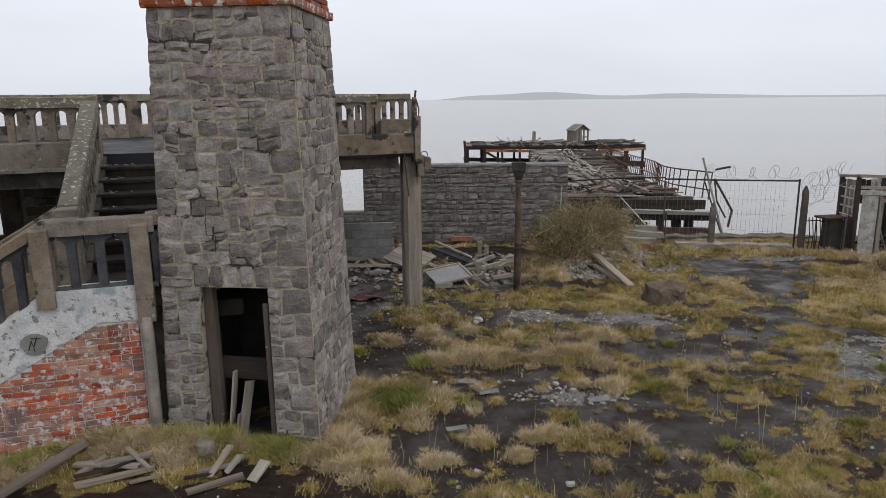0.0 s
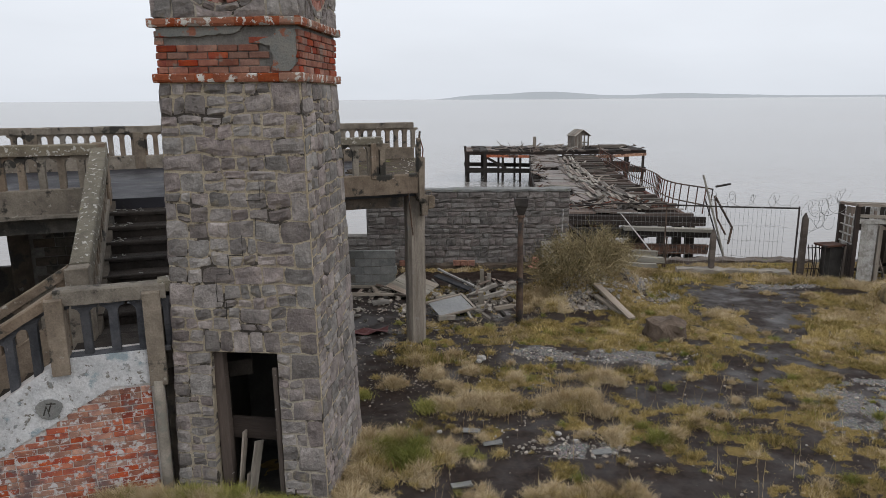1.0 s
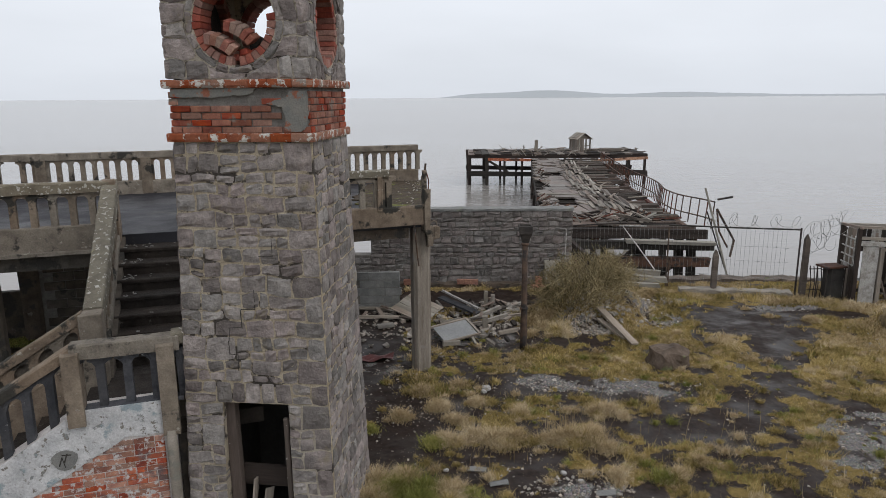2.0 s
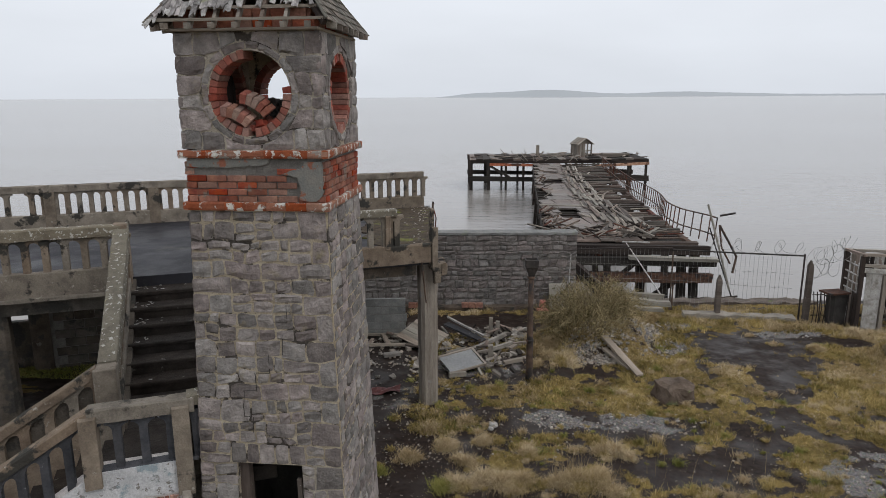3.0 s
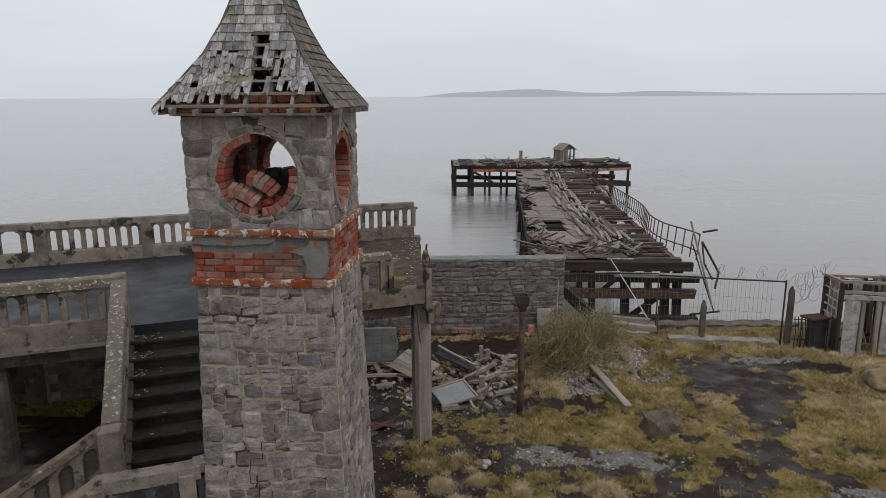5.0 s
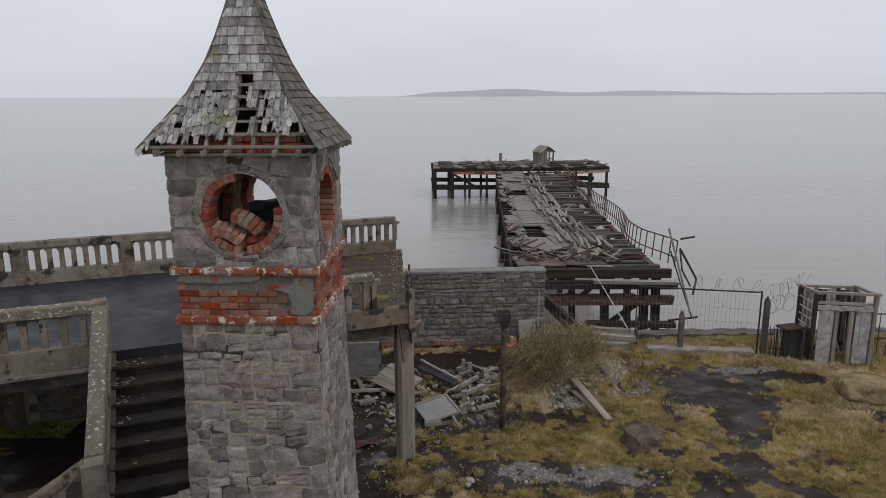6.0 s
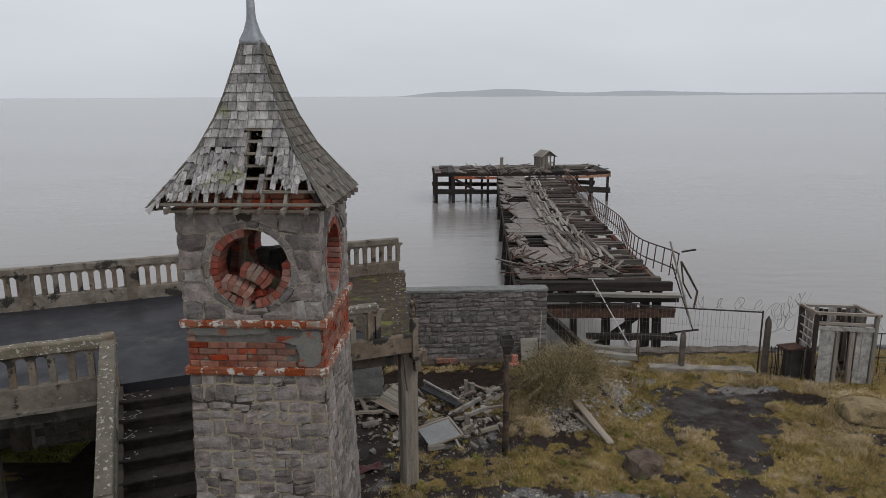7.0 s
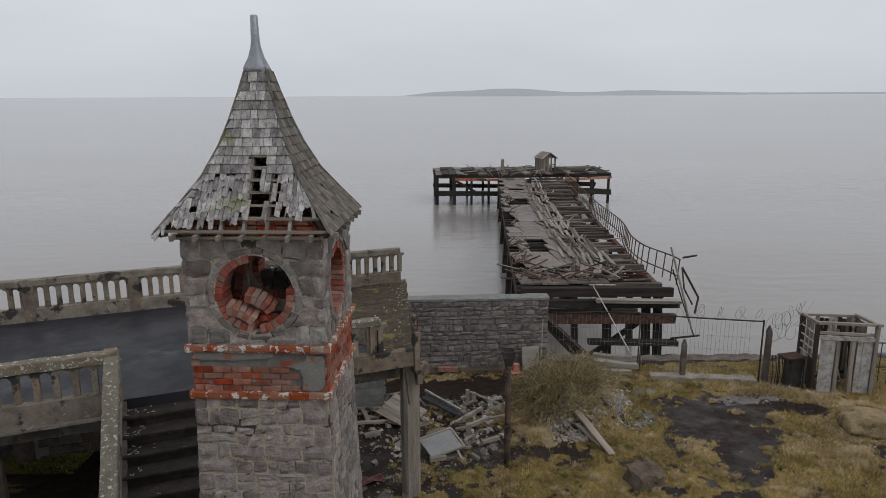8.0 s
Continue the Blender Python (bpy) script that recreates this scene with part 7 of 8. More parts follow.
def pier():
    pr = thing("pier", "long ruined timber and iron pier with a collapsed deck", "pier")
    # main girders
    for f in (0.0, 0.34, 0.67, 1.0):
        ys = [30.8, 40, 50, 62, 76, 90]
        for y0, y1 in zip(ys, ys[1:]):
            p = (pier_l(y0) + (pier_r(y0) - pier_l(y0)) * f, y0, pier_z(y0) - 0.45)
            q = (pier_l(y1) + (pier_r(y1) - pier_l(y1)) * f, y1, pier_z(y1) - 0.45)
            pbar("girder", p, q, 0.25, 0.45, RUST if f else WOOD_DARK, pr)
    # cross joists, open to the water where the boards are gone
    y = 31.2
    while y < 90:
        z = pier_z(y) - 0.12
        l, r = pier_l(y) - 0.1, pier_r(y) + 0.05
        c = l + (r - l) * 0.5
        pbar("joist", (l, y, z - 0.05), (c, y, z - 0.05), 0.2, 0.2, WOOD_DARK, pr)
        k = PR.uniform(-0.12, 0.04)
        pbar("joist", (c, y + PR.uniform(-0.12, 0.12), z + k), (r - PR.choice((0, 0, 0, 0.5, 1.2)), y + PR.uniform(-0.12, 0.12), z + k + PR.uniform(-0.06, 0.05)), PR.uniform(0.22, 0.36), 0.22, JOIST if PR.random() < 0.75 else WOOD_DARK, pr)
        y += 1.05 + 0.012 * (y - 31)
    # trestles
    for y in (31.0, 38, 46, 55, 66, 78, 87):
        l, r, z = pier_l(y), pier_r(y), pier_z(y) - 0.5
        for f in ((0.62, 0.90, 0.985) if y == 31.0 else (0.02, 0.5, 0.97)):
            x = l + (r - l) * f
            dx = -0.25 if f < 0.5 else 0.25
            pbar("trestle_leg", (x + dx, y, SEA_Z - 0.8), (x, y, z), 0.34, 0.34, WOOD_DARK, pr)
        for zz in ((z - 0.15, z - 2.6) if y > 31 else ()):
            pbar("cross_beam", (l - 0.2, y - 0.2, zz), (r + 0.3, y - 0.2, zz - 0.1), 0.25, 0.30, WOOD_DARK, pr)
        if y == 31.0:
            pbar("brace", (r - 0.8, y - 0.15, z - 1.2), (l + (r - l) * 0.52, y - 0.15, z - 2.9), 0.2, 0.22, WOOD_DARK, pr)
            continue
        pbar("brace", (l + 0.3, y - 0.15, z - 3.6), (l + (r - l) * 0.5, y - 0.15, z - 0.5), 0.2, 0.22, WOOD_DARK, pr)
        pbar("brace", (r - 0.6, y - 0.15, z - 0.7), (l + (r - l) * 0.5, y - 0.15, z - 3.2), 0.2, 0.22, WOOD_DARK, pr)
    # beams projecting at the shore end
    for x0, x1, y, z, h, mt in ((4.3, 11.3, 30.6, -0.62, 0.38, WOOD_DARK), (4.35, 11.5, 30.3, -1.10, 0.34, WOOD_DARK), (7.6, 11.45, 30.0, -0.92, 0.14, WOOD_PALE), (5.4, 11.4, 30.4, -1.85, 0.42, RUST), (7.4, 11.6, 30.4, -3.05, 0.22, WOOD_DARK)):
        pbar("shore_beam", (x0, y, z), (x1, y, z - 0.12), 0.35, h, mt, pr, 0, 0.03)
    # rotten deck sheets on the western half, with holes
    holes = [(39.8, 44.6, 0.24, 0.56), (40.8, 43.6, 0.70, 0.92), (62.5, 68.5, 0.10, 0.62), (53.0, 54.6, 0.0, 0.3), (75, 77, 0.3, 0.7)]
    y = 31.1
    while y < 88:
        dy = PR.uniform(1.8, 3.0)
        ym = y + dy / 2
        w = (pier_r(ym) - pier_l(ym)) * (0.60 - 0.0035 * (ym - 34))
        edges = [0.0, PR.uniform(0.10, 0.2), 0.24, 0.56 + PR.uniform(-0.02, 0.02), PR.uniform(0.66, 0.74), PR.uniform(0.9, 1.06)]
        for a, b in zip(edges, edges[1:]):
            if any(h0 < ym < h1 and f0 < (a + b) / 2 < f1 for h0, h1, f0, f1 in holes) or (a == 0.0 and PR.random() < 0.45):
                continue
            x0, x1 = pier_l(ym) + w * a, pier_l(ym) + w * b
            bm = bmesh.new()
            box(bm, x0 + 0.01, x1 - 0.01, y - 0.05, y + dy + 0.08, -0.05, 0.05, 0, None, 0.02)
            lift = PR.uniform(0, 0.04)
            for v in bm.verts:
                v.co.z += pier_z(v.co.y) + 0.04 + lift + PR.uniform(-0.015, 0.02)
            part("deck_sheet", bm, FELT if PR.random() < 0.93 else RUST, pr)
        y += dy
    # dark platforms added below the deck in place of presumed bracing
    for y0, y1 in ((36.5, 46), (46.2, 56), (60.0, 70)):
        bm = bmesh.new()
        box(bm, pier_l(y1) + 0.15, pier_l(y0) + 4.2, y0, y1, pier_z((y0 + y1) / 2) - 1.15, pier_z((y0 + y1) / 2) - 1.0, 0, None, 0.05)
        part("lower_boarding", bm, WOOD_DARK, pr)
    # loosened deck boards, still lying in rows, in a long diagonal swathe
    for y0, x0, n, L, lean in ((33.2, 8.75, 10, 3.2, 16), (35.8, 8.70, 10, 3.8, 10), (38.0, 9.10, 12, 5.2, 6), (41.5, 9.35, 11, 5.0, 5), (45.5, 9.50, 10, 5.0, 7), (50.0, 9.85, 10, 5.5, 6), (54.5, 10.40, 10, 5.5, 7), (60.0, 11.00, 10, 6.5, 6), (66.5, 11.90, 10, 6.5, 8), (73.0, 12.70, 10, 6.5, 7), (80.0, 13.60, 9, 6.0, 8)):
        for k in range(n):
            a = radians(90 - lean + PR.gauss(0, 0.9 if PR.random() < 0.85 else 6))
            l = L * PR.uniform(0.55, 1.05)
            c, yy = x0 + (k - n / 2) * 0.20 + PR.gauss(0, 0.05), y0 + PR.gauss(0, 0.45)
            dx, dy = l / 2 * math.cos(a), l / 2 * math.sin(a)
            z = PR.uniform(0.13, 0.30)
            pbar("plank", (c - dx, yy - dy, pier_z(yy - dy) + z), (c + dx, yy + dy, pier_z(yy + dy) + z + PR.uniform(-0.05, 0.08)), PR.uniform(0.15, 0.20), 0.04, (WOOD_GREY, WOOD_PALE, JOIST, WOOD_PALE, WOOD_GREY)[PR.randrange(5)], pr, PR.uniform(-8, 8), 0.014)
    for k in range(40):
        y = PR.uniform(34.5, 86)
        c = 8.7 + (y - 34.5) * 0.115 + PR.gauss(0, 0.9)
        a, l = PR.uniform(0, math.pi), PR.uniform(0.7, 2.6)
        z = pier_z(y) + PR.uniform(0.14, 0.34)
        pbar("plank", (c, y, z), (c + l * math.cos(a), y + l * math.sin(a), z - 0.045 * l * math.sin(a) + PR.uniform(-0.04, 0.15)), PR.uniform(0.07, 0.15), 0.04, PR.choice((WOOD_GREY, WOOD_PALE, RUST, JOIST)), pr, PR.uniform(-20, 20), 0.014)
    # splintered timber heaped at the shore end and along the western edge
    for k in range(150):
        if k < 90:
            x, y = PR.uniform(4.4, 9.6), PR.uniform(30.9, 33.9)
        else:
            y = 35 + 45 * PR.random() ** 1.5
            x = pier_l(y) + PR.uniform(-0.3, 0.8)
        L = PR.uniform(0.5, 1.9) * (1.0 if k < 90 else 0.6)
        a = PR.uniform(0.0, math.pi / 2) if k > 89 else PR.uniform(0, math.pi)
        dz = PR.uniform(-0.15, 0.35)
        z = pier_z(y) + 0.2
        pbar("splinter", (x, y, z), (x + L * math.cos(a), y + 0.6 * L * math.sin(a), z + dz), PR.uniform(0.04, 0.10), 0.05, PR.choice((WOOD_DARK, RUST, JOIST, WOOD_GREY)), pr, PR.uniform(0, 90), 0.012)
    # eastern railing
    rail = part("railing", bmesh.new(), IRON_DARK, pr, "bowed rusty iron railing with upright bars")
    ys = np.arange(31.5, 88, 0.86)

    def rx(y):
        return pier_r(y) + 0.12 - 0.28 * math.exp(-((y - 38.5) / 3.5) ** 2) + 0.25 * math.exp(-((y - 47) / 6) ** 2) + 0.75 * float(smooth(36.0, 31.3, y))
    for zz in (1.02, 0.22):
        bm = bmesh.new()
        tube(bm, [(rx(y) + 0.1 * zz, y, pier_z(y) + zz) for y in np.arange(31.5, 88, 0.8)], 0.036, 6)
        part("rail", bm, RUST, rail)
    for y in ys:
        bm = bmesh.new()
        tube(bm, [(rx(y), y, pier_z(y) - 0.2), (rx(y) + 0.1, y, pier_z(y) + 1.03)], 0.030, 5)
        part("bar", bm, RUST, rail)
    # twisted bars and poles at the railing's shore end
    for pts, r, mt in (([(11.6, 31.2, 0.7), (12.2, 31.0, 0.85)], 0.05, IRON_DARK), ([(10.95, 31.0, 1.25), (11.35, 30.4, -0.6), (11.75, 29.9, -2.4)], 0.045, WOOD_PALE), ([(11.45, 30.8, 0.35), (11.85, 30.6, -0.4), (12.15, 30.4, -1.0), (11.95, 30.2, -1.7)], 0.05, RUST), ([(11.45, 30.8, 0.35), (11.5, 30.5, -0.6), (11.85, 30.3, -1.3)], 0.04, RUST),
                       ([(11.1, 31.0, 0.2), (11.5, 30.5, -1.3), (11.9, 30.0, -2.7)], 0.03, IRON_DARK), ([(11.0, 30.5, -3.0), (12.3, 30.3, -2.8)], 0.05, WOOD_DARK)):
        pts = [(x + 0.3, y, z) for x, y, z in pts]
        bm = bmesh.new()
        tube(bm, pts, r, 6)
        part("twisted_bar", bm, mt, pr)
    pbar("fallen_beam", (4.1, 24.2, 0.25), (5.6, 22.9, -1.0), 0.2, 0.22, WOOD_DARK, pr)
    pbar("fallen_beam", (4.3, 24.8, -0.2), (5.3, 23.4, -1.1), 0.15, 0.18, WOOD_DARK, pr)
    # white conduit slanting down to the yard
    bm = bmesh.new()
    tube(bm, [(7.55, 30.5, -0.35), (7.2, 26.5, -0.47), (6.85, 22.6, -0.6)], 0.026, 5)
    part("fallen_pole", bm, PAINT_WHITE, pr)
    bm = bmesh.new()
    tube(bm, [(7.4, 30.5, -0.33), (8.6, 30.5, -0.36)], 0.04, 5)
    part("fallen_pole", bm, PAINT_WHITE, pr)


pier()


def pier_head():
    ph = thing("landing_stage", "broad landing stage of dark timber on tall piles", "landing stage")
    Z = -2.62
    X0, X1, Y0, Y1 = 2.3, 25.6, 90.5, 99.0
    for k in range(24):
        x = X0 + (X1 - X0) * k / 24
        bm = bmesh.new()
        zz = Z + 0.55 - 0.0 * k + PR.uniform(-0.05, 0.05)
        box(bm, x, x + (X1 - X0) / 24 - 0.03, Y0 + PR.uniform(-0.25, 0.2), Y1, zz - 0.16, zz, 0, None, 0.03)
        part("deck_board", bm, WOOD_DARK if k % 3 else FELT, ph)
    for x in np.linspace(X0 + 0.3, X1 - 0.3, 11):
        for y in (Y0 + 0.2, Y1 - 0.6):
            pbar("trestle_leg", (x, y, SEA_Z - 0.8), (x, y, Z + 0.4), 0.42 if x < 5 else 0.28, 0.42 if x < 5 else 0.28, WOOD_DARK, ph)
    for y in (Y0 + 0.15, Y1 - 0.6):
        pbar("fascia", (X0, y, Z + 0.22), (X1, y, Z + 0.18), 0.3, 0.42, WOOD_DARK, ph)
        pbar("walkway", (X0, y, -4.55), (13.5, y, -4.75), 0.9, 0.55, WOOD_DARK, ph, 0, 0.08)
        pbar("walkway", (19.0, y, -4.3), (X1, y, -4.6), 0.9, 0.6, WOOD_DARK, ph, 0, 0.08)
    pbar("rusty_girder", (5.0, Y0 - 0.1, Z - 0.12), (11.8, Y0 - 0.1, Z - 0.25), 0.15, 0.34, RUST_BRIGHT, ph)
    pbar("rusty_girder", (18.6, Y0 - 0.1, Z - 0.35), (X1, Y0 - 0.1, Z - 0.02), 0.15, 0.34, RUST_BRIGHT, ph)
    pbar("brace", (5.0, Y0, Z - 0.3), (7.6, Y0, -4.4), 0.25, 0.3, WOOD_DARK, ph)
    for k in range(60):
        x, y = PR.uniform(X0, X1), PR.uniform(Y0 - 0.2, Y1 - 2)
        L, a = PR.uniform(0.8, 3.0), PR.gauss(0, 0.5)
        z = Z + 0.65
        pbar("loose_plank", (x, y, z), (min(x + L * math.cos(a), X1), y + L * math.sin(a), z + PR.uniform(0, 0.25)), 0.2, 0.08, WOOD_GREY if k % 3 else WOOD_DARK, ph, PR.uniform(-20, 20), 0.02)
    for k in range(26):
        x, y = PR.uniform(7, 17), PR.uniform(Y0 - 3, Y1 - 3)
        L, a = PR.uniform(0.8, 2.0), PR.uniform(0.3, 2.6)
        pbar("stick", (x, y, Z + 0.5), (x + L * math.cos(a), y, Z + 0.5 + L * math.sin(a) * 0.7), 0.07, 0.07, WOOD_GREY, ph)
    pbar("mast_stub", (X0 + 0.1, Y0, -4.2), (X0 - 0.05, Y0, -1.45), 0.28, 0.28, WOOD_DARK, ph)
    pbar("flue", (11.6, 94, Z + 0.5), (11.62, 94, -0.5), 0.4, 0.4, WOOD_PALE, ph)
    # small gabled shelter on the stage
    k = thing("shelter", "small gabled timber shelter, grey and open-sided, on the landing stage", "shelter", m=pose(17.55, 94.5, -2.08, 0, 0, 18))
    W, D, H = 0.95, 1.0, 1.75
    for x in (-W, -0.25, 0.35, W):
        for y in (-D, D):
            pbar("post", (x, y, -0.1), (x, y, H), 0.16, 0.16, WOOD_GREY, k)
    pbar("rail", (-W, -D, 0.8), (W, -D, 0.8), 0.08, 0.14, WOOD_GREY, k)
    for i in range(5):
        x = -W + 0.1 + i * 0.2
        pbar("board", (x, -D, 0), (x, -D, 1.7), 0.18, 0.05, WOOD_GREY, k)
    for i in range(6):
        y = -D + 0.2 + i * 0.36
        pbar("board", (-W, y, 0), (-W, y, 1.9), 0.05, 0.3, WOOD_GREY, k)
    for s in (-1, 1):
        for i in range(6):
            y = -D - 0.15 + i * (2 * D + 0.3) / 5.5
            pbar("roof_board", (s * (W + 0.25), y, H - 0.1), (0, y, H + 0.72), 0.40, 0.06, WOOD_GREY if i % 2 else WOOD_PALE, k)
    bm = bmesh.new()
    extrude_poly(bm, [(-W, H - 0.05), (W, H - 0.05), (0, H + 0.62)], -D - 0.05, -D)
    bmesh.ops.recalc_face_normals(bm, faces=bm.faces)
    part("gable", bm, WOOD_GREY, k)
    bm = bmesh.new()
    box(bm, 20.3, 23.8, 93.5, 95.0, Z + 0.55, Z + 0.95, 0.02, None, 0.06)
    solid("timber_stack", bm, WOOD_GREY, "low stack of grey timber on the landing stage", "timber")


pier_head()

# ---- grass, tussocks and the bramble ----
GRNG = np.random.RandomState(3)


def blades(px, py, h, w, lean, segs=2, z=None, arch=0.6):
    """Tapering bent blades rooted at px, py; arrays for height, width and lean. Returns vertices and faces."""
    n = len(px)
    z0 = ground_z(px, py) - 0.01 if z is None else z
    a = GRNG.uniform(0, 2 * np.pi, n)
    dx, dy = np.cos(a), np.sin(a)
    b = GRNG.uniform(0, 2 * np.pi, n)
    wx, wy = np.cos(b) * w / 2, np.sin(b) * w / 2
    vs = []
    for k in range(segs):
        t = k / segs
        ww = 1 - 0.45 * t
        ox, oy, oz = dx * lean * h * t ** 1.6, dy * lean * h * t ** 1.6, h * t * (1 - arch * 0.3 * t * lean)
        vs.append(np.stack([px + ox - wx * ww, py + oy - wy * ww, z0 + oz], 1))
        vs.append(np.stack([px + ox + wx * ww, py + oy + wy * ww, z0 + oz], 1))
    vs.append(np.stack([px + dx * lean * h, py + dy * lean * h, z0 + h * (1 - arch * 0.35 * lean)], 1))
    m = 2 * segs + 1
    V = np.stack(vs, 1).reshape(-1, 3)
    base = np.arange(n)[:, None] * m
    F = []
    for k in range(segs - 1):
        F.append(base + np.array([[2 * k, 2 * k + 1, 2 * k + 3]]))
        F.append(base + np.array([[2 * k, 2 * k + 3, 2 * k + 2]]))
    F.append(base + np.array([[2 * segs - 2, 2 * segs - 1, 2 * segs]]))
    return V, np.concatenate(F, 0)


def leaf_object(name, chunks, mt, label, category):
    off, Vs, Fs = 0, [], []
    for V, F in chunks:
        Vs.append(V)
        Fs.append(F + off)
        off += len(V)
    V, F = np.concatenate(Vs), np.concatenate(Fs)
    me = bpy.data.meshes.new(name)
    me.vertices.add(len(V))
    me.vertices.foreach_set("co", V.astype(np.float32).ravel())
    me.loops.add(len(F) * 3)
    me.loops.foreach_set("vertex_index", F.astype(np.int32).ravel())
    me.polygons.add(len(F))
    me.polygons.foreach_set("loop_start", np.arange(0, len(F) * 3, 3, dtype=np.int32))
    me.polygons.foreach_set("loop_total", np.full(len(F), 3, np.int32))
    me.update(calc_edges=True)
    me.materials.append(mt)
    return tagged(new(name, me), label, category, kind="stuff")


def free_of_tower(x, y):
    c, s = math.cos(radians(5.5)), math.sin(radians(5.5))
    dx, dy = x + 2.27, y - 8.53
    u, v = dx * c - dy * s, dx * s + dy * c
    tower_in = (np.abs(u) < 0.89) & (np.abs(v) < 0.89)
    cb, sb = math.cos(radians(19)), math.sin(radians(19))
    bu, bv = (x + 0.6) * cb + (y - 13.5) * sb, -(x + 0.6) * sb + (y - 13.5) * cb
    stair_in = (bu < -3.4) & (bv > -4.6) & (bv < 0.2)
    return ~(tower_in | stair_in)


def meadow():
    # the mat: sparse short blades wherever grass covers the ground
    n = 560000
    x, y = GRNG.uniform(-5.5, 14.5, n), 4.6 + 16.6 * GRNG.rand(n) ** 1.0
    inview = np.abs(x + 0.3) < 0.68 * y + 0.6
    g, s = cover(x, y)
    keep = inview & (GRNG.rand(n) < g * 0.95) & free_of_tower(x, y)
    x, y = x[keep], y[keep]
    clump = 0.5 + 0.5 * lumps(x, y, 0.55, 31) + 0.35 * lumps(x, y, 1.6, 32)
    h = (0.05 + 0.13 * np.clip(clump, 0, 1.3) ** 1.8) * GRNG.uniform(0.6, 1.4, len(x))
    h = h * (0.75 + 0.5 * lumps(x, y, 0.24, 33))
    far = smooth(9, 17, y)
    w = 0.006 + 0.007 * far
    dead = 0.5 + 0.6 * lumps(x, y, 1.1, 41) + 0.5 * lumps(x, y, 0.4, 42) + 0.25 * smooth(12, 16, y) + GRNG.uniform(-0.3, 0.3, len(x))
    straw = dead > 0.84 + 0.22 * smooth(1.5, 4.0, x) * (1 - smooth(9.0, 12.0, y))
    green = dead < 0.02
    mid = ~(straw | green)
    leaf_object("grass", [blades(x[mid], y[mid], h[mid], w[mid] if np.ndim(w) else w, GRNG.uniform(0.3, 1.0, mid.sum()))], GRASS, "patchy wiry olive-brown grass over wet asphalt", "grass")
    leaf_object("dry_grass", [blades(x[straw], y[straw], 1.15 * h[straw], w[straw], GRNG.uniform(0.4, 1.1, straw.sum()))], STRAW, "dead straw-coloured grass in matted patches", "grass")
    leaf_object("green_grass", [blades(x[green], y[green], 0.8 * h[green], w[green], GRNG.uniform(0.3, 0.9, green.sum()))], GREEN, "fresh green grass and moss in patches", "grass")


meadow()


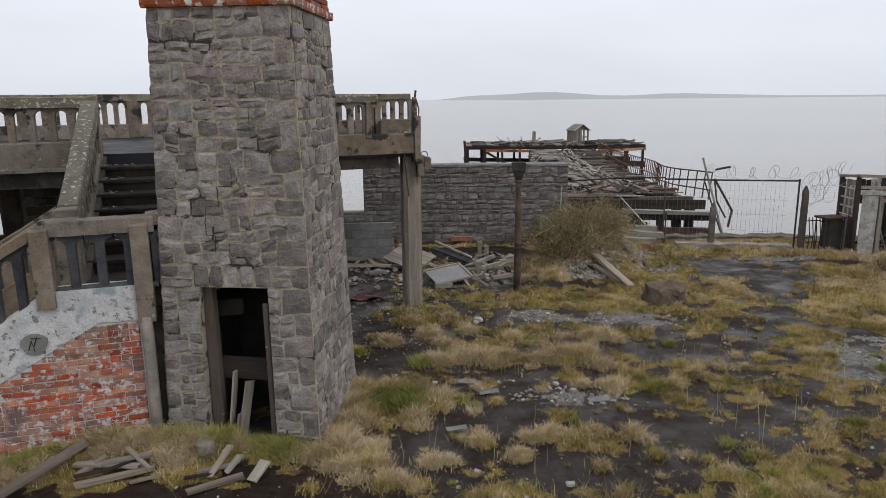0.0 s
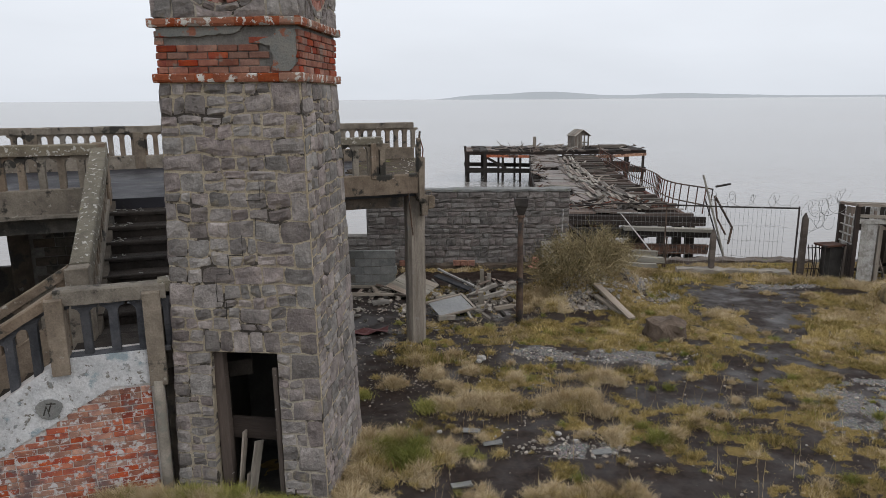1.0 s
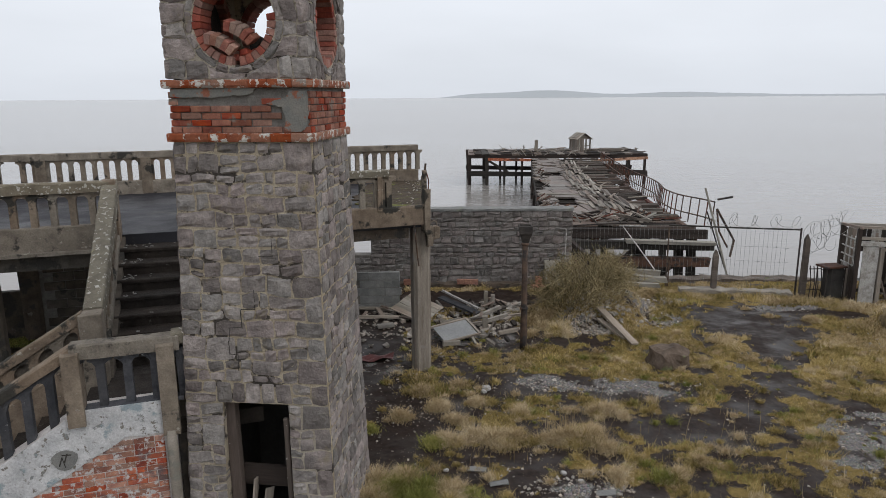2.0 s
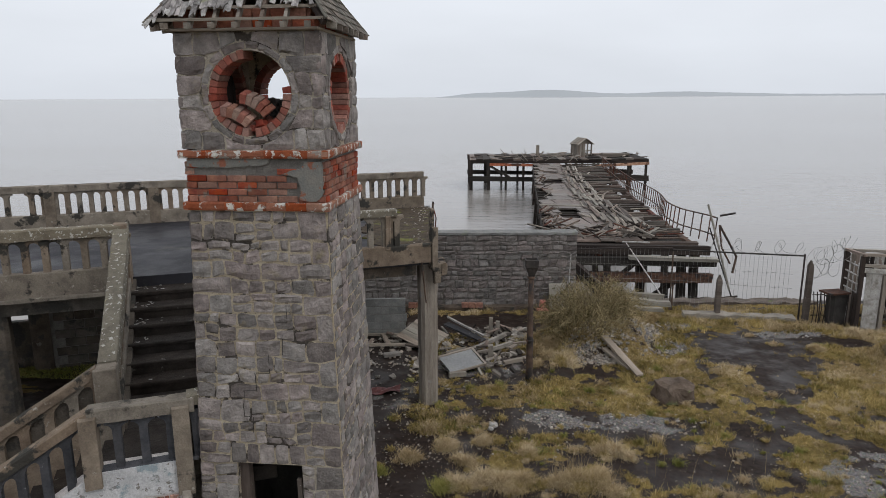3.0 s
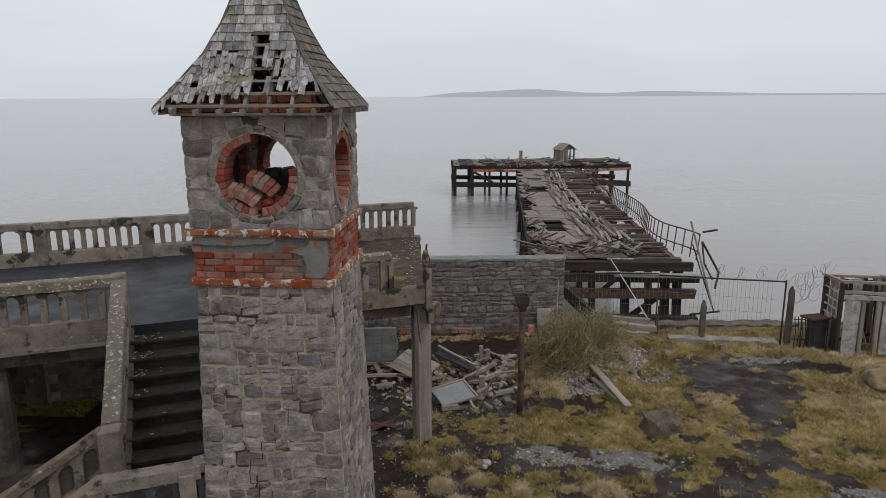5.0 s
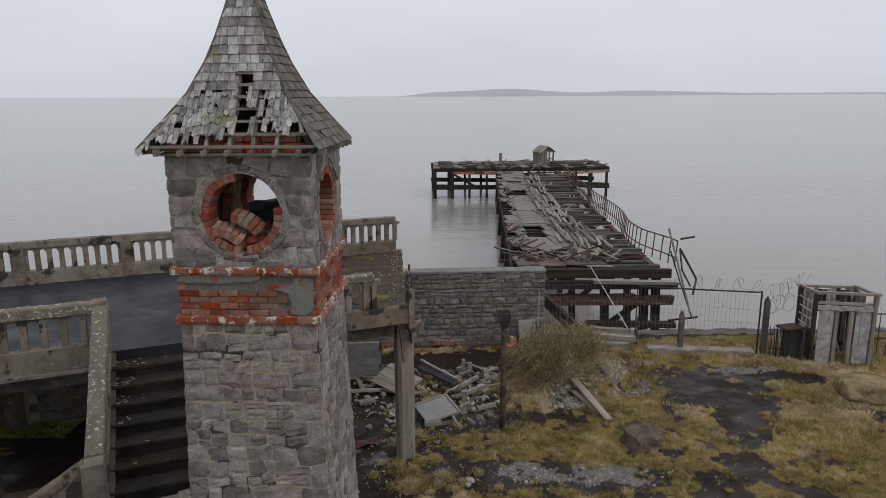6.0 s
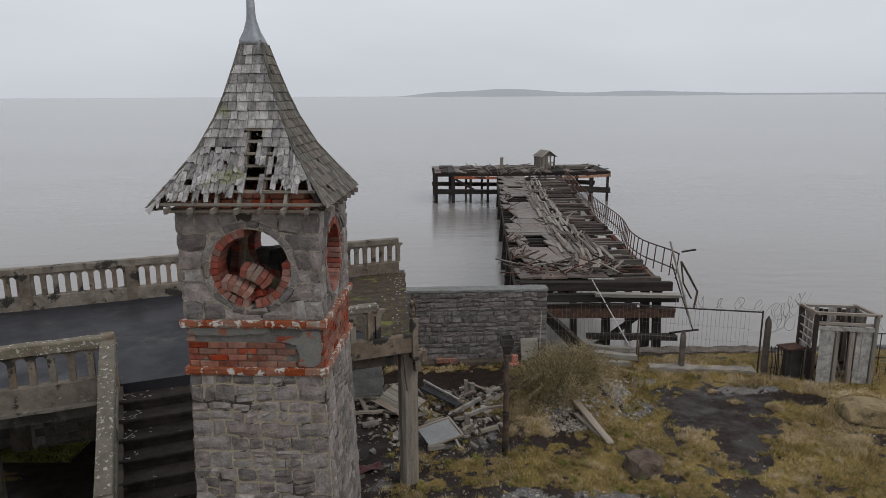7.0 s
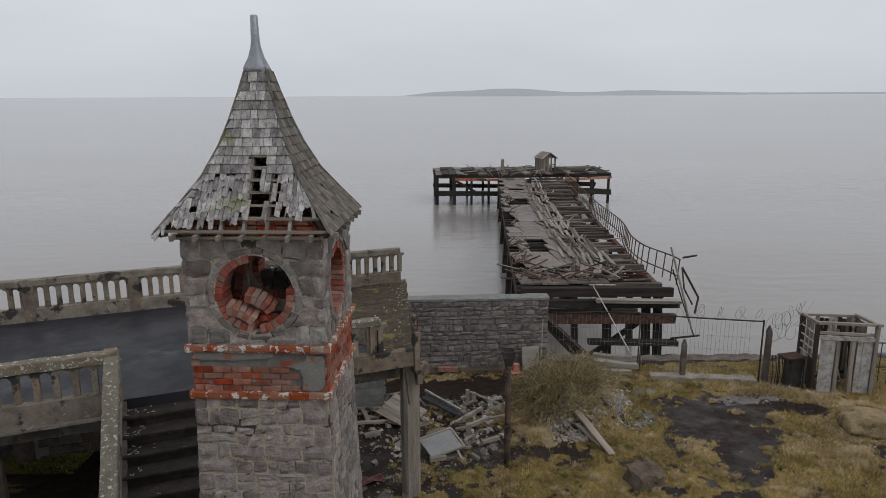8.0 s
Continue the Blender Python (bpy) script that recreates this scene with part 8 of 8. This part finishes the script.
def tussocks():
    pale = [(-0.75, 9.2, 0.30), (-0.13, 8.92, 0.30), (-0.41, 8.35, 0.24), (-0.15, 10.46, 0.26), (-0.35, 11.8, 0.26), (0.54, 10.45, 0.32), (0.25, 10.6, 0.30), (0.9, 10.5, 0.28), (1.07, 11.48, 0.24), (1.74, 10.43, 0.34), (2.08, 10.43, 0.34), (1.4, 10.44, 0.24),
            (2.61, 11.46, 0.28), (2.4, 11.5, 0.24), (-0.99, 11.38, 0.26), (-0.67, 12.44, 0.28), (0.04, 12.76, 0.26), (0.98, 7.75, 0.20), (1.2, 7.88, 0.20), (0.75, 7.36, 0.18), (0.4, 7.75, 0.18), (2.26, 9.35, 0.24), (1.73, 7.88, 0.20), (-0.18, 7.25, 0.20), (-0.63, 6.8, 0.22), (2.19, 7.88, 0.2),
            (3.11, 9.34, 0.22), (3.56, 9.74, 0.22), (-1.19, 9.1, 0.36), (-1.28, 8.7, 0.34), (-1.15, 8.2, 0.30), (-1.2, 7.54, 0.34), (-1.35, 7.75, 0.3), (-1.1, 7.1, 0.24), (-4.0, 7.45, 0.26), (-3.75, 7.5, 0.28), (-3.4, 7.55, 0.24), (-2.9, 7.45, 0.24), (-2.7, 7.3, 0.22), (-3.1, 7.2, 0.2), (-4.4, 7.1, 0.25), (-4.7, 6.9, 0.22), (-2.35, 7.45, 0.2), (-4.2, 7.35, 0.2), (-3.85, 7.4, 0.2), (-3.55, 7.4, 0.22), (-3.2, 7.5, 0.2), (-2.75, 7.5, 0.22), (-1.75, 7.4, 0.2), (-1.5, 7.35, 0.24), (-4.8, 7.1, 0.22),
            (0.0, 11.2, 0.24), (0.35, 11.9, 0.22), (1.9, 16.9, 0.32), (2.2, 17.2, 0.34), (2.1, 16.4, 0.3), (2.5, 16.2, 0.32), (1.9, 17.8, 0.3), (2.6, 15.8, 0.26), (10.6, 18.2, 0.3), (10.2, 18.6, 0.28), (10.9, 17.0, 0.3), (11.3, 16.9, 0.34), (11.6, 16.6, 0.3), (5.2, 19.3, 0.28), (5.6, 19.6, 0.28), (8.1, 17.4, 0.16), (8.9, 16.9, 0.22), (7.8, 18.2, 0.14)]
    ch, olive = [], []
    for cx, cy, r in pale:
        for k in range(7):
            q = r * (0.95 if k == 0 else GRNG.uniform(0.35, 0.75))
            ox, oy = GRNG.normal(0, 0.5 * r, 2) if k else (0.0, 0.0)
            n = int(1000 * (q / 0.3) ** 1.5 * (1.0 if cy < 12 else 0.55))
            rr = np.abs(GRNG.normal(0, 0.5, n)) * q
            a = GRNG.uniform(0, 2 * np.pi, n)
            x, y = cx + 1.3 * ox + 1.1 * rr * np.cos(a), cy + oy + rr * np.sin(a)
            ok = free_of_tower(x, y)
            x, y, rr = x[ok], y[ok], rr[ok]
            h = q * np.clip(1.0 - 0.6 * rr / (q * 1.3), 0.3, 1.2) * GRNG.uniform(0.35, 1.25, len(x))
            (olive if k % 3 == 2 else ch).append(blades(x, y, h, 0.0065 if cy < 12 else 0.011, GRNG.uniform(0.25, 1.15, len(x)), 3, None, 1.0))
    leaf_object("straw_tussocks", ch, STRAW, "pale tufted tussocks of dead grass", "tussock")
    leaf_object("olive_tussocks", olive, GRASS, "olive tufts among pale dead tussocks", "tussock")
    lush = [(-0.95, 8.95, 0.26), (-0.5, 9.0, 0.24), (-0.55, 8.65, 0.24), (-1.62, 7.62, 0.2), (-1.95, 7.55, 0.2), (-2.1, 7.5, 0.18), (-2.85, 7.62, 0.2), (-3.1, 7.68, 0.18), (-3.4, 7.75, 0.16), (-2.45, 7.62, 0.22), (-3.9, 7.6, 0.18), (-4.6, 7.2, 0.26), (-4.9, 7.0, 0.24), (-2.6, 7.55, 0.26), (-1.85, 7.45, 0.26), (-3.05, 7.6, 0.24), (-4.35, 7.3, 0.2), (-3.75, 7.5, 0.2), (-0.4, 10.4, 0.2), (-1.45, 10.9, 0.14), (0.15, 8.9, 0.14), (2.9, 9.3, 0.18), (-0.75, 9.35, 0.2)]
    ch = []
    for cx, cy, r in lush:
        n = int(1500 * (r / 0.25))
        rr = np.abs(GRNG.normal(0, 0.55, n)) * r
        a = GRNG.uniform(0, 2 * np.pi, n)
        x, y = cx + rr * np.cos(a), cy + rr * np.sin(a)
        ok = free_of_tower(x, y)
        x, y = x[ok], y[ok]
        ch.append(blades(x, y, r * GRNG.uniform(0.35, 1.0, len(x)), 0.009, GRNG.uniform(0.3, 1.1, len(x)), 2))
    n = 2600
    t, k = GRNG.rand(n), np.abs(GRNG.normal(0, 0.22, n))
    bu, bv = 1.62 * t - k, 0.3 + 5.2 * t
    c, s = math.cos(radians(19)), math.sin(radians(19))
    keep = lumps(bu, bv, 0.5, 71) + 0.8 * t > 0.3
    bu, bv = bu[keep], bv[keep]
    ch.append(blades(-0.6 + bu * c - bv * s, 13.5 + bu * s + bv * c, GRNG.uniform(0.01, 0.03, len(bu)), 0.011, GRNG.uniform(0.4, 1.2, len(bu)), 2, np.full(len(bu), DECK_Z)))
    # moss in the shade under the deck and on its broken edge
    n = 5000
    x, y = GRNG.uniform(-10.8, -8.4, n), GRNG.uniform(15.0, 16.2, n)
    ch.append(blades(x, y, GRNG.uniform(0.03, 0.09, n), 0.014, GRNG.uniform(0.3, 1, n)))
    leaf_object("green_tussocks", ch, GREEN, "bright green clumps of grass beside the walls", "tussock")
    # tall seeding stems
    pts = GRNG.rand(160, 2)
    x = np.concatenate([1.4 + 0.5 * pts[:60, 0], -0.5 + 6 * pts[60:, 0]])
    y = np.concatenate([10.5 + 0.4 * pts[:60, 1], 7.0 + 5 * pts[60:, 1]])
    leaf_object("seed_stems", [blades(x, y, GRNG.uniform(0.3, 0.62, 160), 0.006, GRNG.uniform(0.05, 0.25, 160), 3)], STRAW, "thin dry seeding grass stems", "grass")


tussocks()


def small_tufts():
    """Hundreds of small tufts that break up the bare asphalt."""
    n = 3600
    cx, cy = GRNG.uniform(-1.5, 9.0, n), 6.2 + 11 * GRNG.rand(n) ** 1.3
    g, s = cover(cx, cy)
    ok = (np.abs(cx + 0.3) < 0.68 * cy + 0.4) & free_of_tower(cx, cy) & (GRNG.rand(n) < 0.25 + 0.75 * g) & (np.hypot((cx - 7.4) / 1.3, (cy - 17) / 1.6) > 1) & (np.hypot((cx + 1.2) / 0.7, (cy - 11) / 1.4) > 1)
    cx, cy = cx[ok], cy[ok]
    r = 0.03 + 0.11 * GRNG.rand(len(cx)) ** 3
    sets = {0: [], 1: [], 2: []}
    for x0, y0, rr in zip(cx, cy, r):
        m = int(190 * rr / 0.08 * (1.0 if y0 < 11 else 0.5))
        d, a = np.abs(GRNG.normal(0, 0.6, m)) * rr, GRNG.uniform(0, 2 * np.pi, m)
        k = GRNG.choice([0, 0, 0, 1, 1, 2])
        sets[k].append(blades(x0 + d * np.cos(a), y0 + d * np.sin(a), rr * GRNG.uniform(0.4, 1.25, m), 0.005 + 0.004 * (y0 > 11), GRNG.uniform(0.3, 1.2, m), 2))
    leaf_object("small_grass_tufts", sets[0], GRASS, "small olive tufts of grass breaking through asphalt", "tussock")
    leaf_object("small_straw_tufts", sets[1], STRAW, "small pale dead tufts breaking through asphalt", "tussock")
    leaf_object("small_green_tufts", sets[2], GREEN, "small green tufts breaking through asphalt", "tussock")


small_tufts()


def bramble():
    b = thing("bramble_bush", "tangled half-bare bramble thicket on a stony mound", "bush", m=pose(3.35, 17.5, 0))
    R = random.Random(9)
    bm = bmesh.new()
    tips = []
    for k in range(430):
        a = R.uniform(0, 2 * math.pi)
        r0 = 0.95 * math.sqrt(R.random())
        x, y = r0 * math.cos(a) * 1.05, r0 * math.sin(a) * 0.8
        z = gz(3.35 + x, 17.5 + y)
        d = a + R.gauss(0, 0.8)
        reach, up = R.uniform(0.2, 1.0), R.uniform(0.45, 1.75) * (1 - 0.45 * r0)
        pts = []
        for i in range(6):
            t = i / 5
            pts.append((x + math.cos(d) * reach * t ** 1.3 + R.uniform(-0.03, 0.03), y + math.sin(d) * reach * t ** 1.3 + R.uniform(-0.03, 0.03), z - 0.05 + up * (1.5 * t - 0.75 * t * t * (0.6 + reach)) + R.uniform(-0.02, 0.02)))
        tube(bm, pts, [0.009, 0.008, 0.007, 0.006, 0.005, 0.003], 3, False)
        tips += [pts[i] for i in (2, 3, 4, 5)]
        for i in (2, 3, 4):
            for q in range(2):
                e = Vector(pts[i]) + Vector((R.uniform(-0.25, 0.25), R.uniform(-0.25, 0.25), R.uniform(0.02, 0.3)))
                tube(bm, [pts[i], (Vector(pts[i]) + e) / 2 + Vector((0, 0, 0.03)), e], [0.005, 0.004, 0.002], 3, False)
                tips.append(tuple(e))
    tagged(part("bramble_tangle", bm, TWIG, b, "thorny brown stems"), kind="stuff")
    lv = bmesh.new()
    for k in range(1300):
        p = Vector(R.choice(tips)) + Vector((R.gauss(0, 0.05), R.gauss(0, 0.05), R.gauss(0, 0.05)))
        s = R.uniform(0.014, 0.032)
        M = Matrix.Translation(p) @ Euler((R.uniform(-1, 1), R.uniform(-1, 1), R.uniform(0, 6.3))).to_matrix().to_4x4()
        q = [lv.verts.new(M @ Vector(c)) for c in ((-s, 0, 0), (0, -s * 0.6, 0.004), (s * 1.2, 0, 0), (0, s * 0.6, 0.004))]
        lv.faces.new(q)
    tagged(part("leaves", lv, blade_mat("bramble_leaf", (0.05, 0.05, 0.018), (0.10, 0.09, 0.035), (0.19, 0.14, 0.06)), b, "small dull green leaves"), kind="stuff")


bramble()
